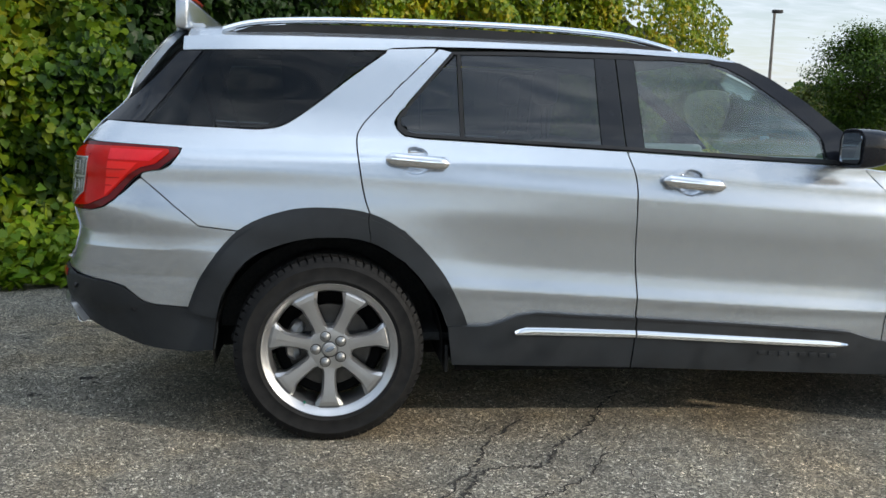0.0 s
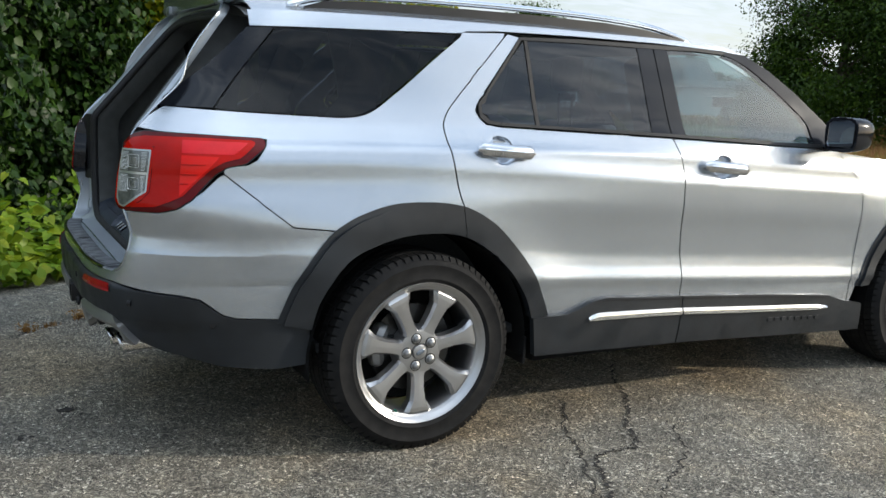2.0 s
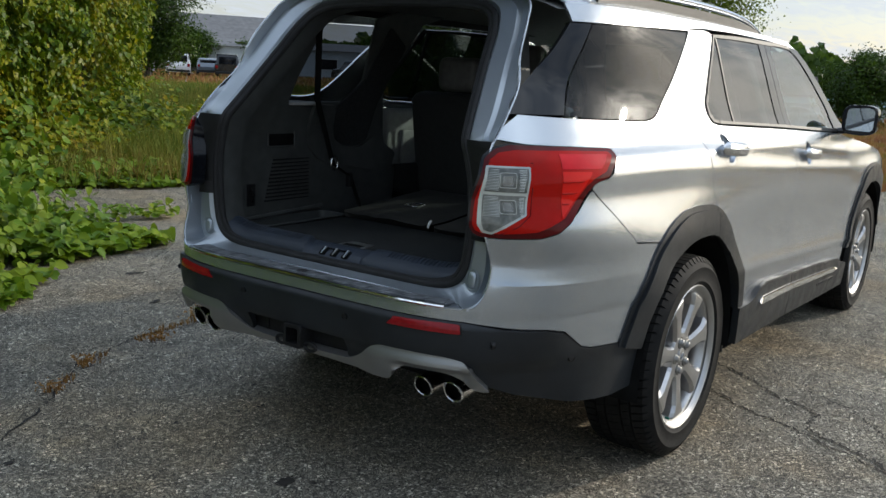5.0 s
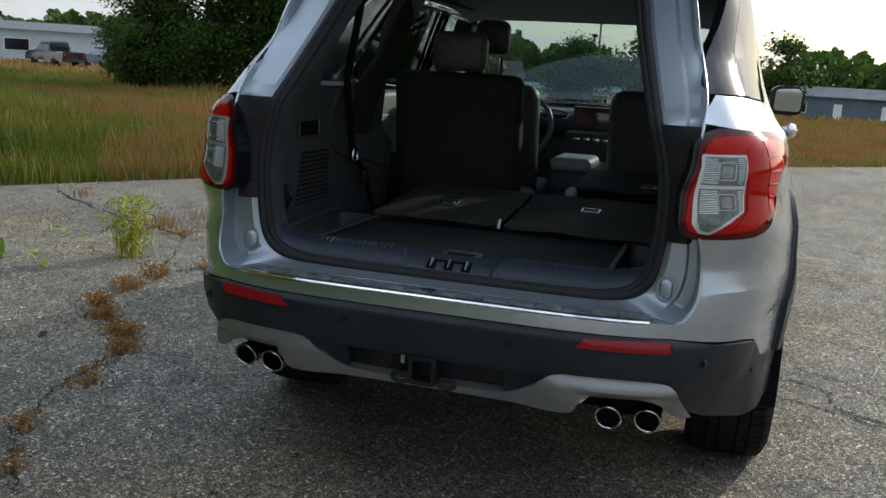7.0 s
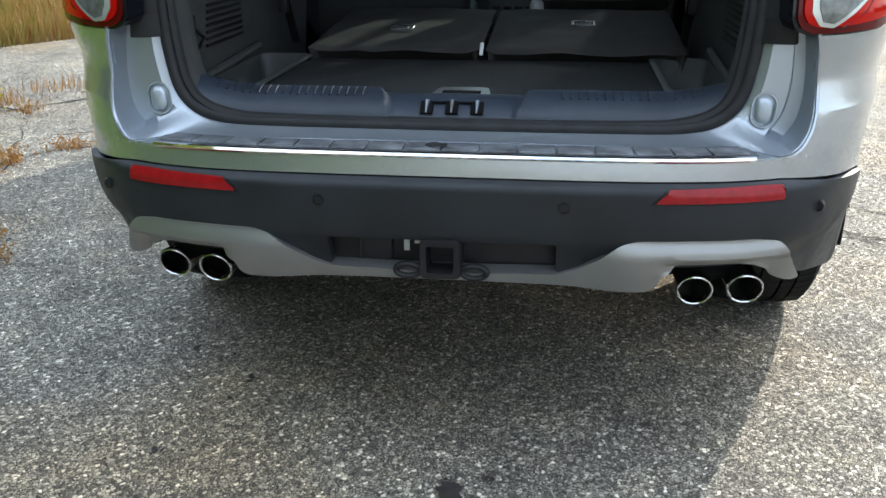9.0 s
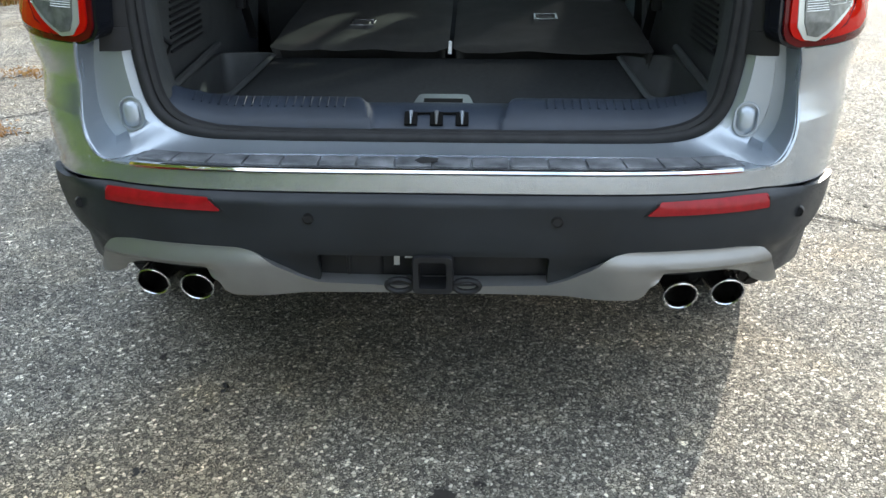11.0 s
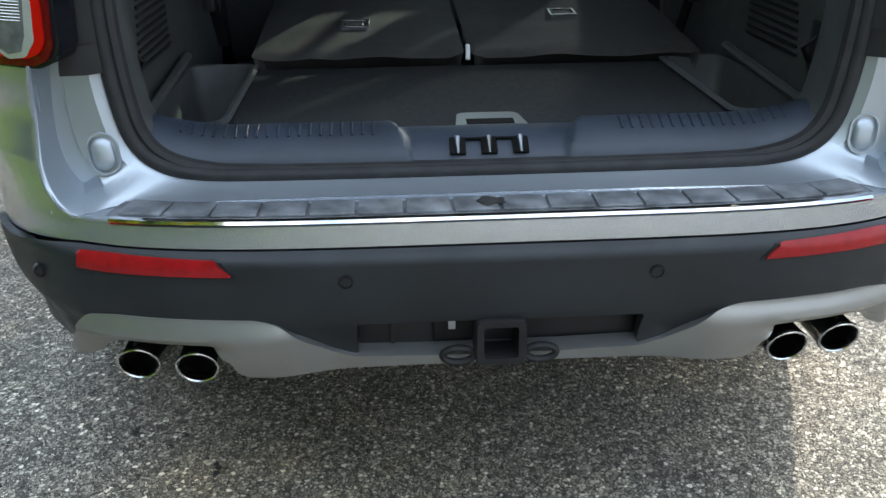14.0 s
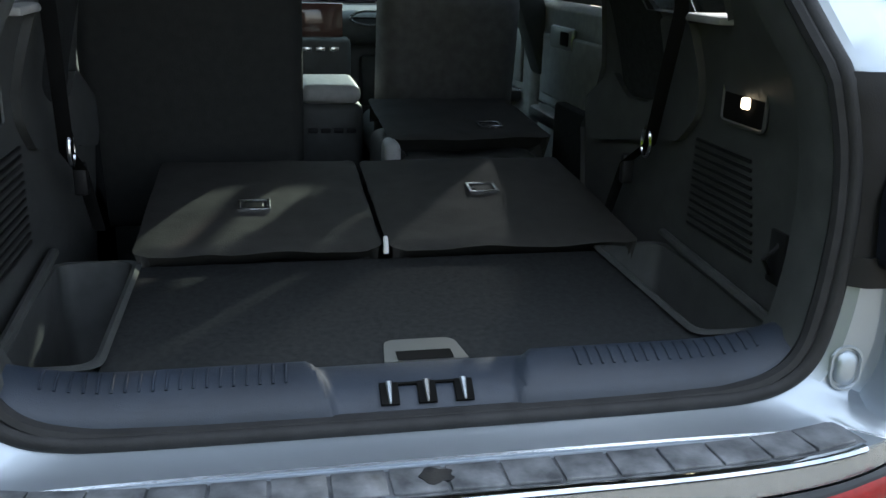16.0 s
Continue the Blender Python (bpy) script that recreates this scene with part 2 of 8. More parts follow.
    base = blend(1.0, base, ramp_of(tint.outputs["Fac"], ((0.36, (0.96, 1.0, 1.05)), (0.52, (1.0, 1.0, 0.99)), (0.66, (1.10, 0.98, 0.82)))), "MULTIPLY")
    holes = tex("Noise", 26, detail=3, rough=0.6)
    base = blend(1.0, base, ramp_of(holes.outputs["Fac"], ((0.27, (0.34, 0.33, 0.32)), (0.34, (1.0, 1.0, 1.0)))), "MULTIPLY")
    l.new(base, p.inputs["Base Color"])
    p.inputs["Roughness"].default_value = 0.8
    p.inputs["Specular IOR Level"].default_value = 0.35
    tall = math_node("MULTIPLY_ADD", rnds[0].outputs["Blue"], 0.55, math_node("MULTIPLY", gap, 0.8))
    tall = math_node("MULTIPLY_ADD", holes.outputs["Fac"], 0.9, tall)
    b = n.new("ShaderNodeBump")
    b.inputs["Strength"].default_value = 0.9
    b.inputs["Distance"].default_value = 0.006
    l.new(tall, b.inputs["Height"])
    l.new(b.outputs["Normal"], p.inputs["Normal"])
    return m


PAINT = material("silver_paint", (0.48, 0.515, 0.555), 0.235, 0.84, 0.4, 3.0, 0.03, 0.10, 900.0)
# body silver copied duller and darker, holding the shade under the raised gate
JAMB = material("dull_silver_shaded_down", (0.40, 0.44, 0.48), 0.42, 0.8, 0.0, 5.0, 0.06, 0.10, 700.0)
CLAD = material("dark_grey_plastic", (0.0130, 0.0155, 0.0185), 0.48, 0, 0, 6.0, 0.3, 0.25, 700.0, spec=0.38, rough_vary=0.12)
SKID = material("satin_silver_plastic", (0.31, 0.312, 0.31), 0.38, 0.8, 0, 8.0, 0.08, 0.05, 500.0)
CHROME = material("chrome", (0.85, 0.86, 0.87), 0.06, 1.0)
SATIN = material("satin_chrome", (0.70, 0.71, 0.73), 0.2, 1.0)
GLOSSBLACK = material("gloss_black", (0.008, 0.009, 0.012), 0.10, 0, 0, 9.0, 0.2, spec=0.35, rough_vary=0.03)
RUBBER = material("black_rubber", (0.018, 0.018, 0.019), 0.62, 0, 0, 30.0, 0.3, 0.3, 300.0, spec=0.35)
TYRE = material("tyre_rubber", (0.009, 0.009, 0.0095), 0.72, 0, 0, 22.0, 0.3, 0.3, 250.0, spec=0.2, tint=(0.016, 0.0155, 0.015))
ALLOY = material("alloy_wheel", (0.48, 0.48, 0.485), 0.36, 0.95, 0.3, 12.0, 0.08, 0.05, 400.0)
DISC = material("brake_disc_steel", (0.08, 0.078, 0.075), 0.4, 1.0, 0, 20.0, 0.2)
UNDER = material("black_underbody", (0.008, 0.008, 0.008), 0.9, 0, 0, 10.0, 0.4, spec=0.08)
TRIM = material("charcoal_interior_plastic", (0.056, 0.059, 0.058), 0.5, 0, 0, 20.0, 0.2, 0.4, 500.0)
SILL = material("slate_sill_plastic", (0.022, 0.030, 0.045), 0.45, 0, 0, 12.0, 0.2, 0.4, 600.0)
CARPET = material("black_carpet", (0.030, 0.032, 0.033), 0.95, 0, 0, 90.0, 0.25, 1.0, 900.0, spec=0.15)
CLOTH = material("black_seatback_cloth", (0.040, 0.039, 0.036), 0.8, 0, 0, 25.0, 0.14, 0.6, 300.0, spec=0.25)
LEATHER = material("black_leather", (0.11, 0.108, 0.106), 0.45, 0, 0, 30.0, 0.2, 0.5, 260.0)
STEPPAD = material("ribbed_step_rubber", (0.085, 0.092, 0.103), 0.55, 0, 0, 26.0, 0.45, 0.4, 200.0, tint=(0.20, 0.21, 0.225))
RED = material("red_lens", (0.38, 0.006, 0.003), 0.05, 0, 0, 20.0, 0.08, spec=0.16)
MAROON = material("maroon_lens", (0.085, 0.003, 0.004), 0.05, 0, 0, 20.0, 0.08, spec=0.25)
PINKRED = material("rose_lens", (0.55, 0.012, 0.018), 0.06, 0, 0, 20.0, 0.08, spec=0.25)
SMOKE = material("smoky_lens", (0.115, 0.122, 0.115), 0.07, 0.2, 0.5, 60.0, 0.3)
REDLIT = material("red_lens_inner", (0.62, 0.010, 0.006), 0.10, 0, 0, spec=0.3)
DARKRED = material("red_reflector", (0.25, 0.006, 0.010), 0.16, 0, 0, 60.0, 0.15, 0.3, 300.0, spec=0.4)
CLEAR = material("clear_lens", (0.20, 0.205, 0.20), 0.16, 0.6, 1.0, 60.0, 0.35, 0.4, 120.0)
LENSFRAME = material("pale_lens_frame", (0.50, 0.52, 0.49), 0.25, 0.5, 0.8)
WHITEPL = material("white_plastic", (0.75, 0.75, 0.74), 0.5)
PLATEM = material("plate_backing", (0.55, 0.56, 0.57), 0.35, 0.5)
BLACKPL = material("black_plastic", (0.011, 0.011, 0.012), 0.48, 0, 0, 14.0, 0.3, 0.2, 500.0, spec=0.3)
BLUEBADGE = material("blue_badge", (0.01, 0.03, 0.12), 0.1, 0.3, 0.8)
PIPE = material("polished_steel", (0.62, 0.61, 0.59), 0.16, 1.0, 0, 20.0, 0.1)
SEATPANEL = material("black_seat_panel", (0.028, 0.029, 0.028), 0.75, 0, 0, 40.0, 0.12, 0.5, 300.0, spec=0.25)
VALVE = material("green_cap_plastic", (0.02, 0.16, 0.11), 0.4)
DOORTRIM = material("grey_door_trim", (0.30, 0.30, 0.29), 0.5, 0, 0, 30.0, 0.15, 0.4, 300.0)
BEIGE = material("pale_grey_leather", (0.42, 0.42, 0.41), 0.5, 0, 0, 40.0, 0.1, 0.4, 250.0)
SCREEN = material("screen_glass", (0.10, 0.045, 0.035), 0.1, 0, 0.5)
PRIVACY = glass("privacy_glass", (0.13, 0.145, 0.165), 0.032)
REARDOOR = glass("dark_door_glass", (0.105, 0.122, 0.138), 0.08)
DOORGLASS = glass("green_tinted_glass", (0.48, 0.61, 0.60), 0.11)
ASPHALT = asphalt_material()
SOIL = material("dry_soil", (0.14, 0.12, 0.075), 0.95, 0, 0, 0.8, 0.4, 0.8, 12.0, tint=(0.19, 0.16, 0.08))
CRACK = material("crack_dirt", (0.030, 0.026, 0.022), 0.95, 0, 0, 30.0, 0.4)
BARK = material("bark", (0.09, 0.075, 0.06), 0.9, 0, 0, 12.0, 0.4, 0.8, 40.0)
VINE = leaf_material("vine_leaves", [(0.009, 0.030, 0.002), (0.026, 0.068, 0.003), (0.064, 0.123, 0.004), (0.112, 0.163, 0.005), (0.18, 0.190, 0.006), (0.35, 0.225, 0.007)], patch=1.1)
VINE2 = leaf_material("golden_vine_leaves", [(0.018, 0.048, 0.003), (0.055, 0.11, 0.004), (0.12, 0.185, 0.005), (0.22, 0.25, 0.007), (0.34, 0.28, 0.008), (0.34, 0.19, 0.012)], patch=0.9)
# leaves of one hedge stretch, darkened in colour for the shade it stands in
SHADELEAF = leaf_material("shade_painted_leaves", [(0.006, 0.018, 0.003), (0.012, 0.034, 0.004), (0.022, 0.055, 0.006), (0.05, 0.10, 0.010)], patch=0.8)
TREELEAF = leaf_material("tree_leaves", [(0.012, 0.033, 0.004), (0.030, 0.066, 0.006), (0.064, 0.118, 0.009), (0.12, 0.170, 0.012)], through_light=0.34, patch=0.3)
# brighter tree leaves for one tree, sunlight put into their colour
SUNLEAF = leaf_material("yellow_green_tree_leaves", [(0.045, 0.090, 0.006), (0.10, 0.165, 0.010), (0.18, 0.245, 0.014), (0.28, 0.30, 0.018)], through_light=0.42, patch=0.4)
COVER = leaf_material("ground_cover_leaves", [(0.05, 0.12, 0.006), (0.10, 0.19, 0.008), (0.19, 0.27, 0.012), (0.30, 0.31, 0.02)], patch=1.2)
GRASS = leaf_material("dry_field_grass", [(0.06, 0.095, 0.014), (0.15, 0.15, 0.026), (0.28, 0.19, 0.05), (0.32, 0.155, 0.062), (0.26, 0.112, 0.052), (0.15, 0.085, 0.038)], rough=0.7, patch=0.5, by_patch=0.74)
MEADOW = leaf_material("green_field_grass", [(0.045, 0.085, 0.010), (0.085, 0.13, 0.015), (0.16, 0.185, 0.024), (0.24, 0.21, 0.04), (0.27, 0.16, 0.055)], rough=0.7, patch=0.5, by_patch=0.7)
DRYWEED = leaf_material("dry_weed", [(0.20, 0.095, 0.025), (0.34, 0.17, 0.05), (0.28, 0.19, 0.06)], rough=0.8, patch=3.0)
GOLDEN = leaf_material("yellow_green_weed", [(0.20, 0.26, 0.02), (0.36, 0.38, 0.03), (0.45, 0.40, 0.04)], rough=0.6, patch=3.0)
SIDING = material("pale_siding", (0.50, 0.54, 0.56), 0.7, 0, 0, 1.0, 0.1)
BLUESIDE = material("slate_blue_siding", (0.10, 0.13, 0.16), 0.7, 0, 0, 1.0, 0.1)
ROOFING = material("grey_roofing", (0.16, 0.16, 0.165), 0.85, 0, 0, 2.0, 0.2)
POLE = material("weathered_pole", (0.16, 0.14, 0.12), 0.85, 0, 0, 6.0, 0.3)
WHITECAR = material("white_car_paint", (0.75, 0.75, 0.76), 0.25, 0, 0.8)
BLACKCAR = material("black_car_paint", (0.015, 0.016, 0.018), 0.2, 0, 0.8)
GREYCAR = material("grey_car_paint", (0.16, 0.19, 0.23), 0.25, 0.4, 0.8)


# ---------- mesh helpers ----------
def link(name, bm, mat, parent=None, label="", smooth=True):
    me = bpy.data.meshes.new(name)
    bm.to_mesh(me)
    bm.free()
    if mat:
        me.materials.append(mat)
    if smooth:
        me.polygons.foreach_set("use_smooth", [True] * len(me.polygons))
        me.set_sharp_from_angle(angle=radians(38))
    ob = new(name, me)
    if parent:
        ob.parent = parent
    if label:
        tagged(ob, label)
    return ob


def part(name, bm, mat, parent, label="", smooth=True):
    return link(name, bm, mat, parent, label, smooth)


def empty(name, label, category, group="", kind="", at=(0, 0, 0), parent=None):
    ob = new(name)
    ob.empty_display_size = 0.1
    ob.location = at
    if parent:
        ob.parent = parent
    else:
        tagged(ob, label, category, group, kind)
    return ob


def box(bm, x0, x1, y0, y1, z0, z1, bevel=0.0, seg=2, m=None):
    r = bmesh.ops.create_cube(bm, size=1)
    bmesh.ops.scale(bm, vec=(abs(x1 - x0), abs(y1 - y0), abs(z1 - z0)), verts=r["verts"])
    bmesh.ops.translate(bm, vec=((x0 + x1) / 2, (y0 + y1) / 2, (z0 + z1) / 2), verts=r["verts"])
    if bevel:
        es = list({e for v in r["verts"] for e in v.link_edges})
        g = bmesh.ops.bevel(bm, geom=es, offset=bevel, segments=seg, affect="EDGES", profile=0.5, clamp_overlap=True)
        vs = {v for f in g["faces"] for v in f.verts} | {v for v in r["verts"] if v.is_valid}
    else:
        vs = set(r["verts"])
    if m is not None:
        bmesh.ops.transform(bm, matrix=m, verts=list(vs))
    return bm


def newbox(x0, x1, y0, y1, z0, z1, bevel=0.0, seg=2, m=None):
    return box(bmesh.new(), x0, x1, y0, y1, z0, z1, bevel, seg, m)


def lathe(profile, n=48, closed=False):
    """Profile of (r, a): turned about the y axis; a along y."""
    bm = bmesh.new()
    rings = []
    for r, a in profile:
        rings.append([bm.verts.new((r * math.cos(2 * math.pi * i / n), a, r * math.sin(2 * math.pi * i / n))) for i in range(n)])
    pairs = list(zip(rings, rings[1:])) + ([(rings[-1], rings[0])] if closed else [])
    for p, q in pairs:
        for i in range(n):
            bm.faces.new((p[i], p[(i + 1) % n], q[(i + 1) % n], q[i]))
    bmesh.ops.recalc_face_normals(bm, faces=bm.faces)
    return bm


def tube(points, radius, n=8, caps=True, bm=None, close=False, squash=1.0, up=None):
    bm = bm or bmesh.new()
    pts = [Vector(p) for p in points]
    rings = []
    fixed = Vector(up) if up else None
    up = Vector((0, 0, 1))
    k = len(pts)
    for i, p in enumerate(pts):
        a, b = (pts[(i - 1) % k], pts[(i + 1) % k]) if close else (pts[max(0, i - 1)], pts[min(k - 1, i + 1)])
        d = (b - a).normalized()
        s = d.cross(fixed if fixed else (up if abs(d.z) < 0.95 else Vector((1, 0, 0)))).normalized()
        w = s.cross(d)
        r = radius[i] if isinstance(radius, (list, tuple)) else radius
        rings.append([bm.verts.new(p + s * (r * math.cos(2 * math.pi * j / n)) + w * (r * squash * math.sin(2 * math.pi * j / n))) for j in range(n)])
    for p, q in list(zip(rings, rings[1:])) + ([(rings[-1], rings[0])] if close else []):
        for j in range(n):
            bm.faces.new((p[j], p[(j + 1) % n], q[(j + 1) % n], q[j]))
    if caps and not close:
        bm.faces.new(rings[0][::-1])
        bm.faces.new(rings[-1])
    bmesh.ops.recalc_face_normals(bm, faces=bm.faces)
    return bm


def spline(points, per=6, close=False):
    """Catmull-Rom through the points."""
    pts = [Vector(p) for p in points]
    k = len(pts)
    res = []
    for i in range(k if close else k - 1):
        p0, p1 = pts[(i - 1) % k] if close or i else pts[0], pts[i]
        p2 = pts[(i + 1) % k]
        p3 = pts[(i + 2) % k] if close or i + 2 < k else pts[-1]
        for j in range(per):
            t = j / per
            res.append(0.5 * (2 * p1 + (p2 - p0) * t + (2 * p0 - 5 * p1 + 4 * p2 - p3) * t * t + (3 * p1 - p0 - 3 * p2 + p3) * t ** 3))
    if not close:
        res.append(pts[-1])
    return res


def rounded(poly, r):
    """Polygon in the plane with its corners rounded; r may be one radius or one a corner."""
    res = []
    k = len(poly)
    for i in range(k):
        p0, p, p1 = Vector(poly[i - 1]), Vector(poly[i]), Vector(poly[(i + 1) % k])
        rad = r[i] if isinstance(r, (list, tuple)) else r
        a, b = (p0 - p), (p1 - p)
        d = min(rad, a.length * 0.45, b.length * 0.45)
        if d < 0.002:
            res.append(p)
            continue
        s, e = p + a.normalized() * d, p + b.normalized() * d
        for j in range(5):
            t = j / 4
            res.append(s * (1 - t) ** 2 + p * (2 * t * (1 - t)) + e * t * t)
    return [tuple(v) for v in res]


def sheet(outline, mapf, du=0.04, dv=0.03, thick=0.006, lift=0.0, solid=False):
    """A panel: an outline in a surface's own (u, v), cut into small faces, laid on the surface and given edges with depth."""
    bm = bmesh.new()
    area = sum(outline[i - 1][0] * outline[i][1] - outline[i][0] * outline[i - 1][1] for i in range(len(outline)))
    pts = outline if area > 0 else outline[::-1]
    vs = [bm.verts.new((p[0], p[1], 0)) for p in pts]
    bm.faces.new(vs)
    us, ws = [p[0] for p in pts], [p[1] for p in pts]
    for lo, hi, step, no in ((min(us), max(us), du, (1, 0, 0)), (min(ws), max(ws), dv, (0, 1, 0))):
        cnt = max(1, int(round((hi - lo) / step)))
        for i in range(1, cnt):
            c = lo + (hi - lo) * i / cnt
            bmesh.ops.bisect_plane(bm, geom=bm.verts[:] + bm.edges[:] + bm.faces[:], dist=1e-6, plane_co=(c, c, 0), plane_no=no)
    bmesh.ops.triangulate(bm, faces=[f for f in bm.faces if len(f.verts) > 4])
    e = 1e-3
    info = {}
    for v in bm.verts:
        u, w = v.co.x, v.co.y
        p = Vector(mapf(u, w))
        n = (Vector(mapf(u + e, w)) - Vector(mapf(u - e, w))).cross(Vector(mapf(u, w + e)) - Vector(mapf(u, w - e)))
        n = n.normalized() if n.length > 1e-12 else Vector((0, 0, 1))
        info[v] = (p + n * lift, n)
    normals = {v: info[v][1] for v in info}
    for v, (p, n) in info.items():
        v.co = p
    rim = [ed for ed in bm.edges if ed.is_boundary]
    if thick:
        low = {}
        for ed in rim:
            for v in ed.verts:
                if v not in low:
                    low[v] = bm.verts.new(v.co - normals[v] * thick)
        for ed in rim:
            f = ed.link_faces[0]
            ls = [lp for lp in f.loops if lp.edge == ed][0]
            a, b = ls.vert, ls.link_loop_next.vert
            nf = bm.faces.new((b, a, low[a], low[b]))
            nf.smooth = False
        if solid:
            keep = [f for f in bm.faces if all(v in normals for v in f.verts)]
            back = {v: low.get(v) or bm.verts.new(v.co - normals[v] * thick) for v in normals}
            for f in keep:
                bm.faces.new([back[v] for v in f.verts][::-1])
    return bm


def curve_at(t, xs, ys):
    """Smooth monotone reading of a table."""
    i = min(max(0, int(np.searchsorted(xs, t)) - 1), len(xs) - 2)
    h = xs[i + 1] - xs[i]
    s = min(1.0, max(0.0, (t - xs[i]) / h))

    def slope(k):
        if k <= 0 or k >= len(xs) - 1:
            return 0.0 if len(xs) < 3 else ((ys[1] - ys[0]) / (xs[1] - xs[0]) if k <= 0 else (ys[-1] - ys[-2]) / (xs[-1] - xs[-2]))
        a, b = (ys[k] - ys[k - 1]) / (xs[k] - xs[k - 1]), (ys[k + 1] - ys[k]) / (xs[k + 1] - xs[k])
        return 0.0 if a * b <= 0 else 2 * a * b / (a + b)
    m0, m1 = slope(i) * h, slope(i + 1) * h
    return (2 * s ** 3 - 3 * s * s + 1) * ys[i] + (s ** 3 - 2 * s * s + s) * m0 + (3 * s * s - 2 * s ** 3) * ys[i + 1] + (s ** 3 - s * s) * m1


# ---------- the car's outer surface ----------
# x forward from the rear axle, y to its left, z up from the ground.
XC, NEXP = 0.3, 4.6
Z_W = [0.20, 0.30, 0.40, 0.47, 0.53, 0.60, 0.65, 0.72, 0.82, 0.93, 1.02, 1.06, 1.10, 1.135, 1.165, 1.19, 1.22, 1.25, 1.45, 1.61, 1.66, 1.70]
V_W = [0.925, 0.945, 0.955, 0.957, 0.955, 0.955, 0.948, 0.940, 0.943, 0.952, 0.950, 0.943, 0.937, 0.929, 0.915, 0.902, 0.885, 0.868, 0.795, 0.735, 0.711, 0.66]
Z_X = [0.30, 0.42, 0.50, 0.60, 0.66, 0.71, 0.785, 0.80, 0.95, 1.10, 1.19, 1.25, 1.45, 1.70]
V_X = [-1.02, -1.085, -1.115, -1.132, -1.134, -1.130, -1.118, -1.112, -1.082, -1.074, -1.06, -1.03, -0.90, -0.74]
theta = np.linspace(0, math.pi / 2, 2001)
K_X, K_Y = np.cos(theta) ** (2 / NEXP), np.sin(theta) ** (2 / NEXP)
K_X[-1], K_Y[0] = 0.0, 0.0
arc = np.concatenate([[0], np.cumsum(np.hypot(np.diff(K_X * 1.4), np.diff(K_Y * 0.955)))])
U0 = float(arc[-1])


def half_width(z):
    return curve_at(z, Z_W, V_W)


def taper(x, z):
    """The shoulders draw in towards the tail."""
    return curve_at(x, [-1.2, -0.6, -0.15, 0.1, 0.5, 1.2], [0.06, 0.055, 0.035, 0.018, 0.012, 0.0]) * ease((z - 0.86) / 0.20) * ease((1.62 - z) / 0.3) if x < 1.2 else 0.0


def rear_end(z):
    return curve_at(z, Z_X, V_X)


def squareness(z):
    """The plan's exponent: a squarer corner at the height of the lamps."""
    return NEXP + 1.4 * ease((z - 0.84) / 0.14) * ease((1.42 - z) / 0.18)


def creases(x, zs):
    """The door's two sharp lines: one under the handles, one above the sill."""
    low = 0.006 * max(0.0, 1 - abs(zs - 0.596) / (0.06 if zs > 0.596 else 0.035)) * ease((x - 0.35) / 0.3)
    up = -0.0055 * ease((zs - 1.035) / 0.055) * ease((1.150 - zs) / 0.055) * ease((x - 0.25) / 0.45)
    return low + up


def flare(x, z):
    """The fenders swell round the wheels."""
    s = 0.0
    for cx in (0.0, 3.025):
        r = math.hypot(x - cx, z - 0.39)
        s += 0.020 * math.exp(-((r - 0.52) / 0.16) ** 2) * (ease((z - 0.42) / 0.25) if z < 0.75 else max(0.0, 1 - (z - 0.75) / 0.38))
    return s


def ease(t):
    t = min(1.0, max(0.0, t))
    return t * t * (3 - 2 * t)


def slanted(x, z):
    """The side's creases fall a little towards the front."""
    k = ease((z - 0.47) / 0.08) * ease((1.20 - z) / 0.10)
    return z + 0.058 * (min(2.5, max(-0.3, x)) - 1.27) * k


def skin(u, z):
    """The body at u metres round from the middle of the tail (right side positive) and height z."""
    s, a = (1, u) if u >= 0 else (-1, -u)
    if a < U0:
        th = float(np.interp(a, arc, theta))
        n = squareness(z)
        kx, ky = max(0.0, math.cos(th)) ** (2 / n), max(0.0, math.sin(th)) ** (2 / n)
        x = XC - (XC - rear_end(z)) * kx
        w = half_width(slanted(x, z)) - 0.033 * min(1.0, max(0.0, (0.790 - z) / 0.11)) * ease((-0.25 - x) / 0.35) - taper(x, z)
        # the bumper's corners tuck in towards the ground
        tuck = ease((0.64 - z) / 0.24) * ease((-0.62 - x) / 0.40)
        ky *= 1 - 0.115 * tuck * ky ** 3
        return (x, -s * (w * ky + flare(x, z) * ky ** 6), z)
    x = XC + a - U0
    w = half_width(slanted(x, z)) - taper(x, z) + creases(x, slanted(x, z))
    k = 1.0
    if x > 3.15:
        k = max(0.0, 1 - min(1, (x - 3.15) / 0.78) ** 3.0) ** (1 / 3.0)
    return (x, -s * (w + flare(x, z)) * k, z)


def sx(x, z):
    """u of the right side at x."""
    if x >= XC:
        return U0 + x - XC
    k = min(1.0, (XC - x) / (XC - rear_end(z)))
    return float(np.interp(math.acos(min(1.0, max(0.0, k) ** (squareness(z) / 2))), theta, arc))


def ry(y, z):
    """u of the tail at y."""
    k = min(1.0, abs(y) / (half_width(z) - taper(-0.9, z)))
    return float(np.interp(math.asin(min(1.0, k ** (squareness(z) / 2))), theta, arc)) * (1 if y <= 0 else -1)


def on_side(points):
    """An outline of (x, z) on the right side; a third value 'y' marks a point of the tail given by its y."""
    return half_side([*points, points[0]])[:-1]


